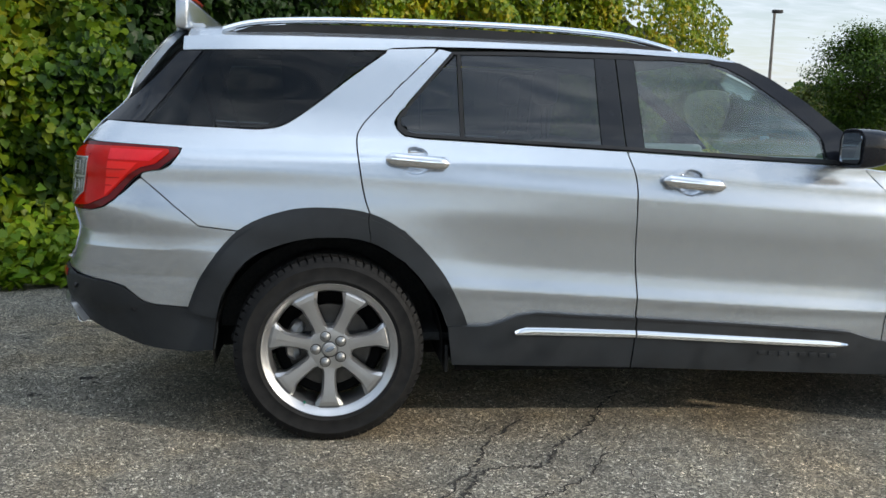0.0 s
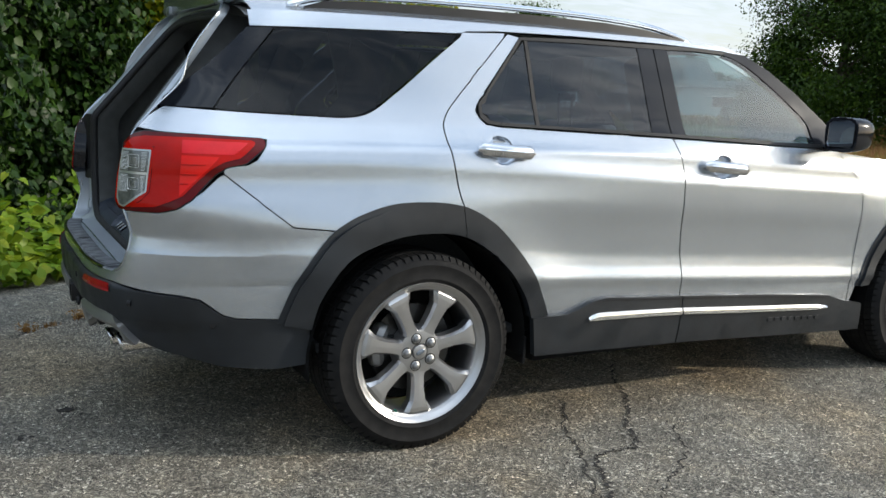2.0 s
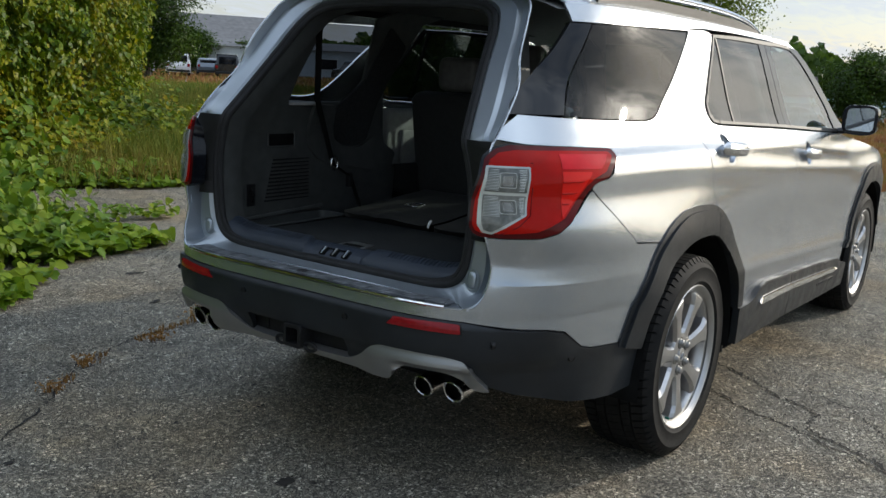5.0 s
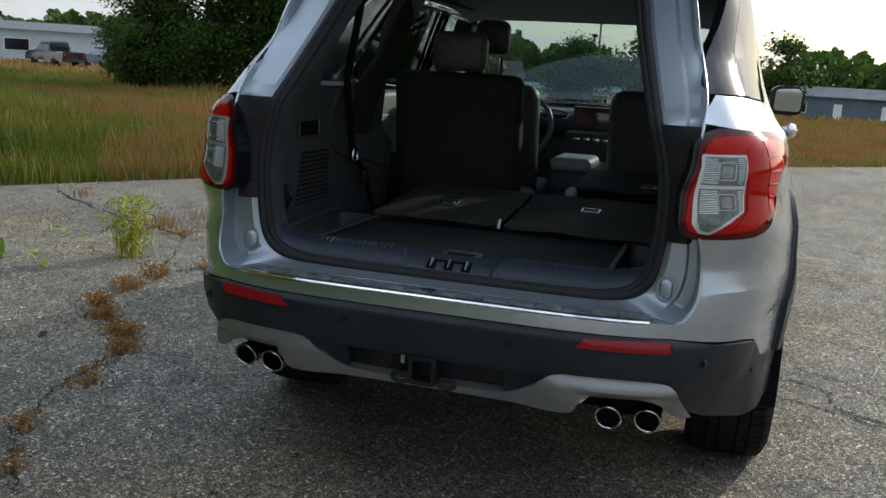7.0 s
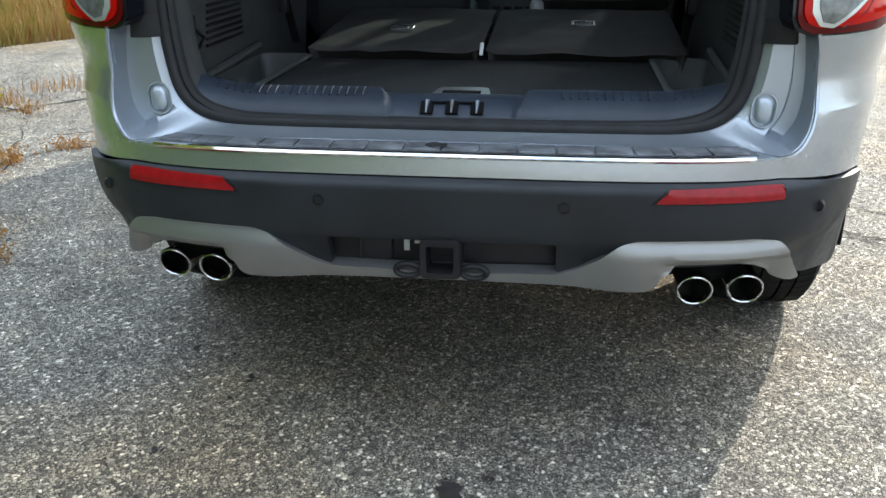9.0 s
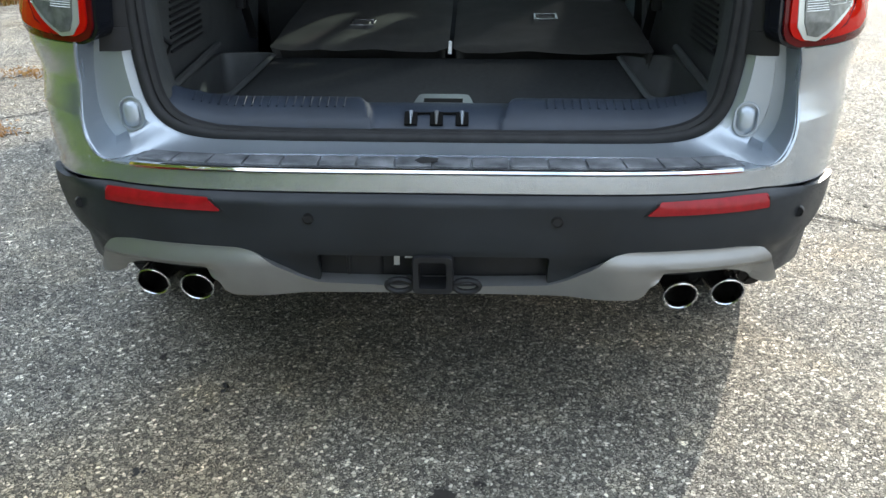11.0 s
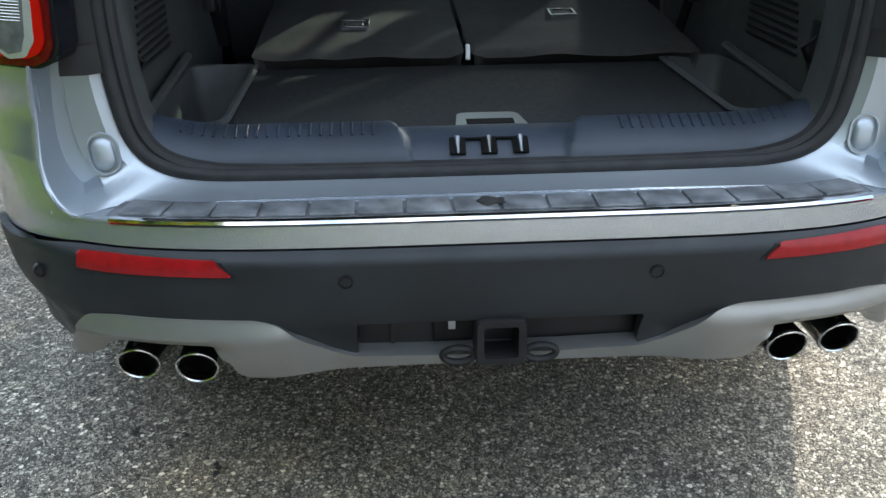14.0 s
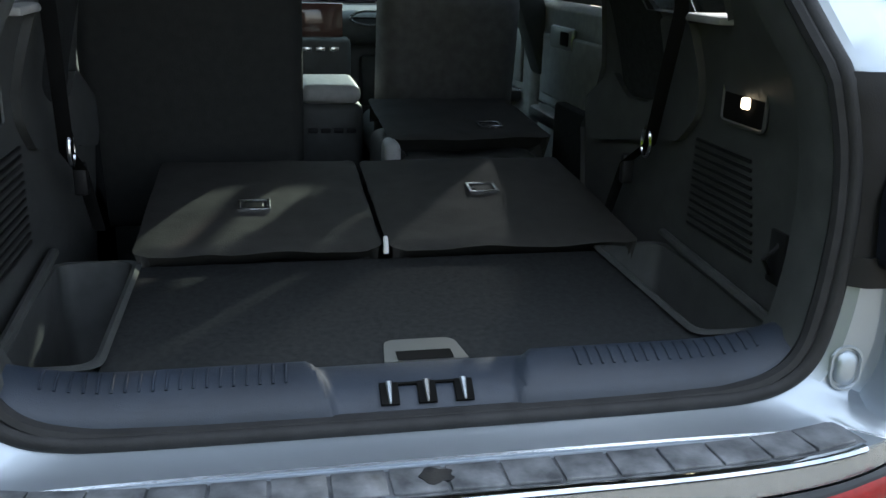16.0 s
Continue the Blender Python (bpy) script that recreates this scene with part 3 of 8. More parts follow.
def half_side(points):
    """As on_side, for an open line."""
    full = []
    for p, q in zip(points, points[1:]):
        full.append(p)
        if len(p) == len(q):
            k = int(math.hypot(q[0] - p[0], q[1] - p[1]) / 0.05)
            full += [(p[0] + (q[0] - p[0]) * i / (k + 1), p[1] + (q[1] - p[1]) * i / (k + 1), *p[2:]) for i in range(1, k + 1)]
    full.append(points[-1])
    return [((ry(p[0], p[1]) if len(p) > 2 else sx(p[0], p[1])), p[1]) for p in full]


def other(outline):
    return [(-u, z) for u, z in outline]


def dense(poly, step=0.05):
    res = []
    for i, p in enumerate(poly):
        q = poly[(i + 1) % len(poly)]
        k = max(1, int(math.hypot(q[0] - p[0], q[1] - p[1]) / step))
        res += [(p[0] + (q[0] - p[0]) * j / k, p[1] + (q[1] - p[1]) * j / k) for j in range(k)]
    return res


def smooth_line(points, per=6):
    return [(v.x, v.y) for v in spline([(p[0], p[1], 0) for p in points], per)]


car = empty("sport_utility_car", "silver mid-size SUV parked on asphalt with its tailgate open", "car")

ARCH_OUT = [(-0.563, 0.545), (-0.545, 0.60), (-0.492, 0.712), (-0.363, 0.872), (-0.188, 0.950), (-0.02, 0.968), (0.155, 0.948), (0.304, 0.868), (0.446, 0.718), (0.53, 0.567), (0.562, 0.49)]
ARCH_IN = [(-0.445, 0.52), (-0.415, 0.63), (-0.32, 0.76), (-0.16, 0.832), (0.0, 0.853), (0.157, 0.834), (0.307, 0.742), (0.425, 0.602), (0.474, 0.49)]
arch_out, arch_in = smooth_line(ARCH_OUT), smooth_line(ARCH_IN)
i_out = min(range(len(arch_out)), key=lambda i: abs(arch_out[i][0] - 0.155))
i_in = min(range(len(arch_in)), key=lambda i: abs(arch_in[i][0] - 0.157))
G = 0.0031  # half of a shut line
# shut lines of the doors, from the belt down
SEAM_REAR = [(0.436, 1.612), (0.30, 1.478), (0.16, 1.335), (0.118, 1.283), (0.102, 1.236), (0.112, 1.13), (0.133, 1.013), (0.155, 0.948)]
SEAM_MID = [(1.226, 1.212), (1.245, 1.15), (1.262, 1.085), (1.264, 0.98), (1.268, 0.80), (1.282, 0.62), (1.278, 0.45), (1.265, 0.32)]
SEAM_FRONT = [(2.29, 1.16), (2.375, 1.08), (2.445, 0.995), (2.457, 0.85), (2.44, 0.66), (2.42, 0.54), (2.41, 0.32)]
seam_rear, seam_mid, seam_front = smooth_line(SEAM_REAR), smooth_line(SEAM_MID), smooth_line(SEAM_FRONT)


def shift(line, dx):
    return [(x + dx, z) for x, z in line]


def both(name, points, mat, label="", du=0.04, dv=0.03, thick=0.008, lift=0.0, parent=None, r=0.0, mapf=None, solid=False):
    """The same panel on the right and on the left."""
    o = on_side(points)
    if r:
        o = rounded(o, r)
    res = []
    for side in (o, other(o)):
        res.append(part(name, sheet(side, mapf or skin, du, dv, thick, lift, solid), mat, parent or car, label))
    return res


# doors
BELT_F, BELT_R = [(2.18, 1.173), (1.86, 1.184), (1.55, 1.196), (1.226, 1.212)], [(1.226, 1.212), (0.90, 1.224), (0.55, 1.237), (0.36, 1.244), (0.295, 1.253)]
fdoor = [(2.29, 1.166), *BELT_F[:-1], (1.232 + G, 1.211)] + shift(seam_mid, G)[1:] + shift(seam_front, -G)[::-1][:-1]
front_doors = both("front_door", fdoor, PAINT, dv=0.009)
rear_glass_edge = smooth_line([(0.295, 1.253), (0.262, 1.285), (0.262, 1.33), (0.36, 1.448), (0.495, 1.603)])
rdoor = [*BELT_R, *rear_glass_edge[1:], (0.445, 1.614)] + shift(seam_rear, G)[1:] + shift(arch_out[i_out + 1:], 0.002) + [(0.57, 0.33), (1.255, 0.32)] + shift(seam_mid, -G)[::-1][1:]
rear_doors = both("rear_door", rdoor, PAINT, dv=0.009)

# quarter panel, cut round the side glass and the lamp
qglass_low = smooth_line([(-0.885, 1.286), (-0.66, 1.276), (-0.40, 1.268), (-0.275, 1.267), (-0.181, 1.290), (-0.059, 1.374), (0.077, 1.482), (0.222, 1.590)])
quarter = [(0.43, 1.616)] + shift(seam_rear, -G)[1:] + arch_out[i_out - 1:0:-1][:i_out - 1]
quarter = [p for p in quarter if not (p[0] < -0.36 and p[1] < 0.9)]
quarter += [(-0.363, 0.874), (-0.515, 0.889), (-0.742, 1.072), (-0.735, 1.090), (-0.66, 1.100), (-0.628, 1.118), (-0.592, 1.165), (-0.585, 1.188), (-0.80, 1.199), (-0.93, 1.205), (-0.66, 1.215, "y"), (-0.66, 1.25, "y"), (-0.90, 1.287)] + qglass_low[1:] + [(0.23, 1.606)]
both("quarter_panel", quarter, PAINT, du=0.03, dv=0.012)

# fuel-flap shut line is part of the quarter's lower edge; painted bumper skin under it
half = [(-0.363, 0.869), (-0.515, 0.884), (-0.742, 1.066), (-0.755, 1.060), (-0.81, 1.008), (-0.90, 0.945), (-0.965, 0.936), (-0.685, 0.928, "y"), (-0.695, 0.85, "y"), (-0.697, 0.79, "y"), (-0.683, 0.736, "y"), (-0.650, 0.709, "y"), (-0.62, 0.708, "y")]
low = [(-0.65, 0.673, "y"), (-0.968, 0.656), (-0.88, 0.648), (-0.82, 0.635), (-0.745, 0.578), (-0.70, 0.566), (-0.563, 0.560)]
right = half_side(half)
arch_piece = half_side([p for p in arch_out if p[0] < -0.37 and p[1] > 0.56])
low_right = half_side(low)
outline = arch_piece + right + other(right)[::-1] + other(arch_piece)[::-1] + other(low_right)[::-1] + low_right
bskin = part("bumper_skin", sheet(outline, skin, 0.025, 0.010, 0.012), PAINT, car, "silver painted rear bumper skin")
bskin.data.set_sharp_from_angle(angle=radians(12.5))

dark = half_side([(-0.65, 0.669, "y"), (-0.968, 0.652), (-0.88, 0.644), (-0.82, 0.631), (-0.745, 0.574), (-0.70, 0.562), (-0.563, 0.556), (-0.452, 0.540), (-0.449, 0.46), (-0.462, 0.385), (-0.56, 0.372), (-0.745, 0.385), (-0.92, 0.43), (-0.76, 0.455, "y"), (-0.71, 0.47, "y"), (-0.62, 0.50, "y"), (-0.40, 0.497, "y"), (-0.33, 0.488, "y"), (-0.26, 0.478, "y"), (-0.236, 0.478, "y"), (-0.232, 0.484, "y"), (-0.232, 0.542, "y"), (-0.228, 0.547, "y")])
outline = dark + other(dark)[::-1]
def bumper_face(u, z):
    """The dark bumper, with a chamfer along its upper edge."""
    x, y, zz = skin(u, z)
    k = (1 - min(1.0, max(0.0, (z - 0.6560) / 0.0130))) * ease((-0.70 - x) / 0.2) * ease((z - 0.50) / 0.06)
    return (x - 0.014 * k, y * (1 + 0.004 * k), zz)
rear_bumper = part("rear_bumper", sheet(outline, bumper_face, 0.04, 0.0055, 0.02, 0.003), CLAD, car, "dark grey textured plastic rear bumper")

seam = half_side([(-0.65, 0.70, "y"), (-0.968, 0.69), (-0.88, 0.685), (-0.82, 0.67), (-0.745, 0.615), (-0.70, 0.60), (-0.585, 0.595), (-0.585, 0.54), (-0.70, 0.54), (-0.745, 0.55), (-0.82, 0.60), (-0.88, 0.615), (-0.968, 0.62), (-0.65, 0.63, "y")])
i_mid = len(seam) // 2
part("bumper_seam", sheet(seam[:i_mid] + seam[i_mid:] + other(seam)[::-1], lambda u, z: tuple(Vector(skin(u, z)) * 1.0 + Vector((0.010, -0.012 * (1 if skin(u, z)[1] > 0 else -1), 0))), 0.05, 0.03, 0.004), BLACKPL, rear_bumper)

# silver skid trim with humps over the tailpipes
hump = [(-0.755, 0.455), (-0.715, 0.498), (-0.695, 0.526), (-0.668, 0.549), (-0.61, 0.561), (-0.50, 0.562), (-0.39, 0.560), (-0.355, 0.548), (-0.315, 0.520), (-0.275, 0.494), (-0.235, 0.480), (-0.10, 0.476), (0, 0.475)]
foot = [(0, 0.457), (-0.15, 0.456), (-0.33, 0.453), (-0.41, 0.454), (-0.427, 0.464), (-0.433, 0.484), (-0.455, 0.503), (-0.50, 0.509), (-0.60, 0.506), (-0.635, 0.500), (-0.665, 0.488), (-0.69, 0.472), (-0.73, 0.456)]
half_o = [(ry(y, z), z) for y, z in hump[:-1]] + [(0.0, 0.475)]
half_f = [(0.0, 0.457)] + [(ry(y, z), z) for y, z in foot[1:]]
outline = rounded(half_o[:-1] + other(half_o[:-1])[::-1] + other(half_f[1:])[::-1] + half_f[1:], 0.010)
def skid_skin(u, z):
    """A plate that stands out below its upper edge and rolls under above the pipes."""
    x, y, zz = skin(u, z)
    ya = abs(y)
    out = 0.008 + 0.014 * ease((0.562 - z) / 0.040)
    out -= 0.024 * ease((0.528 - z) / 0.020) * ease((ya - 0.42) / 0.03) * ease((0.665 - ya) / 0.03)
    out *= ease((ya - 0.24) / 0.12)
    return (x - out, y * (1 + 0.5 * out), zz)
part("skid_trim", sheet(outline, skid_skin, 0.02, 0.005, 0.03, 0.010), SKID, rear_bumper, "satin silver skid trim")
bm = newbox(-1.085, -1.06, -0.34, 0.34, 0.44, 0.56, 0.004)
part("valance_back", bm, BLACKPL, rear_bumper)
for s in (1, -1):
    part("valance_lip", newbox(-1.108, -1.08, s * 0.115, s * 0.235, 0.468, 0.478, 0.004), CLAD, rear_bumper)

# reflectors, sensors
for s in (-1, 1):
    o = [(ry(s * y, z), z) for y, z in ((0.412, 0.6365), (0.434, 0.6575), (0.60, 0.6615), (0.650, 0.6605), (0.657, 0.6380))]
    fo = [(ry(s * y, z), z) for y, z in ((0.404, 0.6330), (0.430, 0.6602), (0.60, 0.6642), (0.655, 0.6632), (0.663, 0.6344))]
    part("reflector_frame", sheet(rounded(fo, 0.006), bumper_face, 0.03, 0.008, 0.008, 0.0045), BLACKPL, rear_bumper)
    part("reflector", sheet(rounded(o, 0.005), bumper_face, 0.03, 0.008, 0.012, 0.0075), DARKRED, rear_bumper, "red rear reflector")
    for y, z in ((0.242, 0.624), (0.742, 0.610)):
        p = Vector(bumper_face(ry(s * y, z), z))
        d = lathe([(0.0, -0.0012), (0.0082, -0.0012), (0.0086, 0.0012), (0.0096, 0.0012), (0.0100, -0.0018), (0.0110, -0.0018), (0.0114, 0.002), (0.0114, 0.01)], 24)
        bmesh.ops.transform(d, matrix=Matrix.Translation(p + Vector((-0.004, 0, 0))) @ pose(0, 0, 0, 0, 0, -90 + (28 * s if y > 0.5 else 0)), verts=d.verts)
        part("parking_sensor", d, BLACKPL, rear_bumper)
p = Vector(skin(sx(-0.778, 0.543), 0.543))
for s in (1, -1):
    d = lathe([(0.0, -0.006), (0.0102, -0.006), (0.0108, -0.003), (0.0122, -0.003), (0.0128, -0.0065), (0.0142, -0.0065), (0.0148, 0.002), (0.0148, 0.01)], 24)
    bmesh.ops.transform(d, matrix=Matrix.Translation((p.x, p.y * s, p.z)) @ pose(0, 0, 0, 0, 0, -18 * s if s > 0 else 198), verts=d.verts)
    part("parking_sensor", d, BLACKPL, rear_bumper)

# step on top of the bumper: painted shelf, ribbed pad, bright strip
def shelf(u, v):
    """u across (right positive), v forward from the bumper's edge."""
    xe = skin(u, 0.71)
    k = 1 - 0.10 * v
    return (xe[0] + v, xe[1] * k, 0.712 + 0.02 * max(0.0, v - 0.075))
o = [(ry(-0.69, 0.71), 0.0), (ry(0.69, 0.71), 0.0), (ry(0.67, 0.71), 0.15), (ry(-0.67, 0.71), 0.15)]
o = dense(o, 0.05)
bm = sheet(o, lambda u, v: shelf(u, v), 0.04, 0.03, 0.02)
bmesh.ops.recalc_face_normals(bm, faces=bm.faces)
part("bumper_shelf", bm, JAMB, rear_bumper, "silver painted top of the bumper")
pad = empty("step_pad", "", "", parent=rear_bumper)
bm = bmesh.new()
N_RIB = 16
for i in range(N_RIB):
    y0, y1 = -0.578 + 1.156 * i / N_RIB, -0.578 + 1.156 * (i + 1) / N_RIB
    ym = (y0 + y1) / 2
    xa = skin(ry(ym, 0.71), 0.71)[0]
    slope_a = math.degrees(math.atan2(skin(ry(y1, 0.71), 0.71)[0] - skin(ry(y0, 0.71), 0.71)[0], y1 - y0))
    box(bm, 0.012, 0.066, -0.0335, 0.0335, 0.0, 0.0050, 0.0018, 2, Matrix.Translation((xa, ym, 0.7175)) @ pose(0, 0, 0, 0, 0, -slope_a))
spot = [(skin(ry(0.012, 0.71), 0.71)[0] + 0.042 + 0.017 * (1 + 0.18 * math.sin(3 * a) + 0.10 * math.sin(7 * a)) * math.cos(a), 0.012 + 0.024 * (1 + 0.15 * math.cos(2 * a) + 0.12 * math.sin(5 * a)) * math.sin(a)) for a in np.linspace(0, 2 * math.pi, 29)[:-1]]
wm = bmesh.new()
ws_ = [[wm.verts.new((x, y, z)) for x, y in spot] for z in (0.7205, 0.7236)]
wm.faces.new(ws_[1])
for i in range(28):
    wm.faces.new((ws_[0][i], ws_[0][(i + 1) % 28], ws_[1][(i + 1) % 28], ws_[1][i]))
bmesh.ops.recalc_face_normals(wm, faces=wm.faces)
part("pad_ribs", bm, STEPPAD, pad, "dusty ribbed black rubber step pad")
bm = bmesh.new()
pts = [(skin(ry(y, 0.71), 0.71)[0] + 0.039, y, 0.7165) for y in np.linspace(-0.582, 0.582, 25)]
tube(pts, 0.031, 6, True, bm, squash=0.06)
part("pad_base", bm, STEPPAD, pad)
part("worn_spot", wm, RUBBER, pad, "worn black spot")
pts = [(skin(ry(y, 0.705), 0.705)[0] + 0.003, y, 0.7125) for y in np.linspace(-0.580, 0.580, 31)]
part("bright_strip", tube(pts, 0.0085, 8, True, squash=0.75), CHROME, pad, "polished bright edge strip")

# arch cladding
def pull(line, d):
    """The arch line moved towards the wheel's middle."""
    return [(x * (1 - d / math.hypot(x, z - 0.39)), 0.39 + (z - 0.39) * (1 - d / math.hypot(x, z - 0.39))) for x, z in line]


for name, o_line, i_line in (("arch_trim", shift(arch_out[:i_out + 1], -0.0015), shift(arch_in[:i_in + 1], -0.0015)), ("arch_trim", shift(arch_out[i_out:], 0.0015), shift(arch_in[i_in:], 0.0015))):
    both(name, pull(o_line, 0.022) + i_line[::-1], CLAD, "dark grey plastic wheel-arch trim", 0.04, 0.03, 0.05, 0.017)
    both("arch_lip", o_line + pull(o_line, 0.024)[::-1], CLAD, "", 0.04, 0.03, 0.02, 0.006)
front_ring = lambda line: [(3.025 - x, z) for x, z in line]
both("arch_trim", front_ring(pull(arch_out, 0.022)) + front_ring(arch_in)[::-1], CLAD, "dark grey plastic wheel-arch trim", 0.04, 0.03, 0.05, 0.017)
both("arch_lip", front_ring(arch_out) + front_ring(pull(arch_out, 0.024))[::-1], CLAD, "", 0.04, 0.03, 0.02, 0.006)

# sill cladding with its bright strip
clad_r = [(0.478, 0.493), (0.645, 0.493), (0.70, 0.508), (0.77, 0.534), (0.85, 0.547), (1.05, 0.535), (1.279 - G, 0.523), (1.272 - G, 0.42), (1.264 - G, 0.313), (0.90, 0.322), (0.50, 0.331)]
clad_f = [(1.279 + G, 0.523), (1.75, 0.495), (2.10, 0.472), (2.24, 0.460), (2.36, 0.425), (2.45, 0.410), (2.50, 0.40), (2.52, 0.262), (2.37, 0.268), (1.75, 0.292), (1.264 + G, 0.313), (1.272 + G, 0.42)]
both("sill_cladding", clad_r, CLAD, "dark grey plastic sill cladding", 0.05, 0.03, 0.03, 0.026)
front_sill = both("sill_cladding", clad_f, CLAD, "dark grey plastic sill cladding", 0.05, 0.03, 0.03, 0.026)
ridge_r = [(0.80, 0.532), (0.86, 0.5405), (1.05, 0.529), (1.276, 0.517), (1.276, 0.5125), (1.05, 0.5245), (0.86, 0.536)]
both("clad_ridge", ridge_r, BLACKPL, "", 0.05, 0.03, 0.006, 0.030)
ridge_f = [(1.282, 0.517), (1.75, 0.489), (2.10, 0.466), (2.22, 0.455), (2.22, 0.4505), (2.10, 0.4615), (1.75, 0.4845), (1.282, 0.5125)]
both("clad_ridge", ridge_f, BLACKPL, "", 0.05, 0.03, 0.006, 0.030)
def sill_strip(xs, mid, half, label):
    """A bright strip leaning back at its upper edge, tapered at its ends."""
    for s in (1, -1):
        bm = bmesh.new()
        rows_s = []
        for i in range(25):
            t = i / 24
            x = xs[0] + (xs[1] - xs[0]) * t
            zc = curve_at(x, mid[0], mid[1])
            h = curve_at(x, half[0], half[1])
            row = []
            for dz, o in ((-1.0, 0.022), (-0.95, 0.037), (-0.2, 0.0385), (0.9, 0.031), (1.0, 0.022)):
                z = zc + dz * h
                q = skin(s * sx(x, zc), zc)
                row.append(bm.verts.new((x, q[1] - s * o, z)))
            rows_s.append(row)
        for p, q in zip(rows_s, rows_s[1:]):
            for k in range(4):
                bm.faces.new((p[k], p[k + 1], q[k + 1], q[k]))
        bm.faces.new(rows_s[0])
        bm.faces.new(rows_s[-1][::-1])
        bmesh.ops.recalc_face_normals(bm, faces=bm.faces)
        part("bright_strip", bm, CHROME, car, label)


sill_strip((0.757, 1.2725), ([0.75, 0.80, 0.95, 1.28], [0.463, 0.472, 0.469, 0.458]), ([0.75, 0.80, 1.28], [0.006, 0.0165, 0.0155]), "polished bright sill strip")
sill_strip((1.2805, 2.235), ([1.28, 1.75, 2.24], [0.458, 0.4305, 0.403]), ([1.28, 1.75, 2.15, 2.24], [0.0155, 0.015, 0.0135, 0.004]), "polished bright sill strip")
# raised letters on the sill become plain bars
for s in (1, -1):
    bm = bmesh.new()
    for i in range(8):
        x0 = 1.83 + i * 0.047
        for a, b in ((x0, x0 + 0.03),):
            q0, q1 = Vector(skin(s * sx(a, 0.365), 0.368)), Vector(skin(s * sx(b, 0.362), 0.366))
            box(bm, q0.x, q1.x, q0.y - s * 0.025, q0.y - s * 0.0295, 0.362 - i * 0.0022, 0.378 - i * 0.0022, 0.001, 1)
    part("raised_mark", bm, CLAD, front_sill[0 if s > 0 else 1])

# front fender and nose
arch_f = [(3.025 - x, z) for x, z in arch_out]
fender = [(2.296, 1.160)] + shift(seam_front, G)[1:-1] + [(2.47, 0.505)] + arch_f[::-1] + [(3.62, 0.56), (3.72, 0.66), (3.74, 0.84), (3.62, 0.93), (3.30, 1.035), (2.90, 1.095), (2.55, 1.135)]
both("front_fender", fender, PAINT)
NOSE = sx(3.93, 0.6)
nose = [(sx(3.59, 0.55), 0.55), (sx(3.74, 0.66), 0.66), (sx(3.76, 0.84), 0.84), (NOSE - 0.004, 0.80), (NOSE - 0.004, 0.30), (sx(3.60, 0.33), 0.33)]
for o in (nose, other(nose)):
    part("front_bumper", sheet(o, skin, 0.02, 0.05, 0.02), PAINT, car)
part("grille", newbox(3.885, 3.92, -0.55, 0.55, 0.52, 0.86, 0.02), GLOSSBLACK, car, "dark front grille")
for s in (1, -1):
    o = [(sx(3.45, 0.90), 0.90), (sx(3.74, 0.86), 0.86), (sx(3.86, 0.80), 0.80), (sx(3.86, 0.88), 0.88), (sx(3.66, 0.935), 0.935), (sx(3.45, 0.975), 0.975)]
    part("headlight", sheet(o if s > 0 else other(o), skin, 0.03, 0.03, 0.02, 0.006), CLEAR, car, "clear headlight")


def hood_map(u, v):
    y = v * (0.875 - 0.04 * max(0, u - 2.5))
    k = max(0.0, (u - 3.3) / 0.58)
    return (u - 0.10 * (v * v) * k, y * (1 - 0.16 * k ** 2), 1.165 - 0.105 * (u - 2.35) - 0.12 * k ** 2.2 - 0.045 * abs(v) ** 3 + 0.012 * math.exp(-((abs(v) - 0.62) / 0.09) ** 2))
part("bonnet", sheet(dense([(2.34, -1), (3.86, -1), (3.86, 1), (2.34, 1)], 0.06), hood_map, 0.06, 0.06, 0.015), PAINT, car, "silver bonnet")

# greenhouse: roof, glass, pillars
def roof_map(u, v):
    """u along x, v from -1 (right) to 1 (left)."""
    ze = 1.637 + 0.010 * math.sin((u + 0.6) * 1.4) - 0.055 * max(0.0, (u - 1.15) / 0.55) ** 2
    zc = 1.700 + 0.018 * math.sin(max(0, min(1, (u + 0.6) / 1.8)) * math.pi) - 0.075 * max(0.0, (u - 1.0) / 0.6) ** 2
    we = abs(skin(sx(u, ze), ze)[1]) - 0.002
    return (u + 0.07 * (1 - v * v) * max(0, (u - 1.2) / 0.4), we * v, ze + (zc - ze) * (1 - abs(v) ** 5))
part("roof", sheet(dense([(-0.585, -1), (1.60, -1), (1.60, 1), (-0.585, 1)], 0.06), roof_map, 0.06, 0.05, 0.006), PAINT, car, "silver roof panel")
side_lip = [(-0.60, 1.579), (-0.10, 1.593), (0.216, 1.603), (0.25, 1.612), (0.40, 1.623), (0.80, 1.628), (1.25, 1.626), (1.62, 1.614), (1.72, 1.600), (1.745, 1.606), (1.62, 1.636), (1.25, 1.648), (0.60, 1.652), (0.0, 1.648), (-0.50, 1.640), (-0.60, 1.636)]
both("roof_side", side_lip, PAINT, "", 0.05, 0.02, 0.01, 0.001)
qglass = [(0.206, 1.594), (-0.10, 1.588), (-0.40, 1.580), (-0.515, 1.576), (-0.745, 1.288), (-0.66, 1.281)] + [(x - 0.004, z + 0.006) for x, z in qglass_low if -0.5 < x < 0.18]
both("quarter_glass", qglass, PRIVACY, "dark privacy side glass", 0.05, 0.04, 0.004)
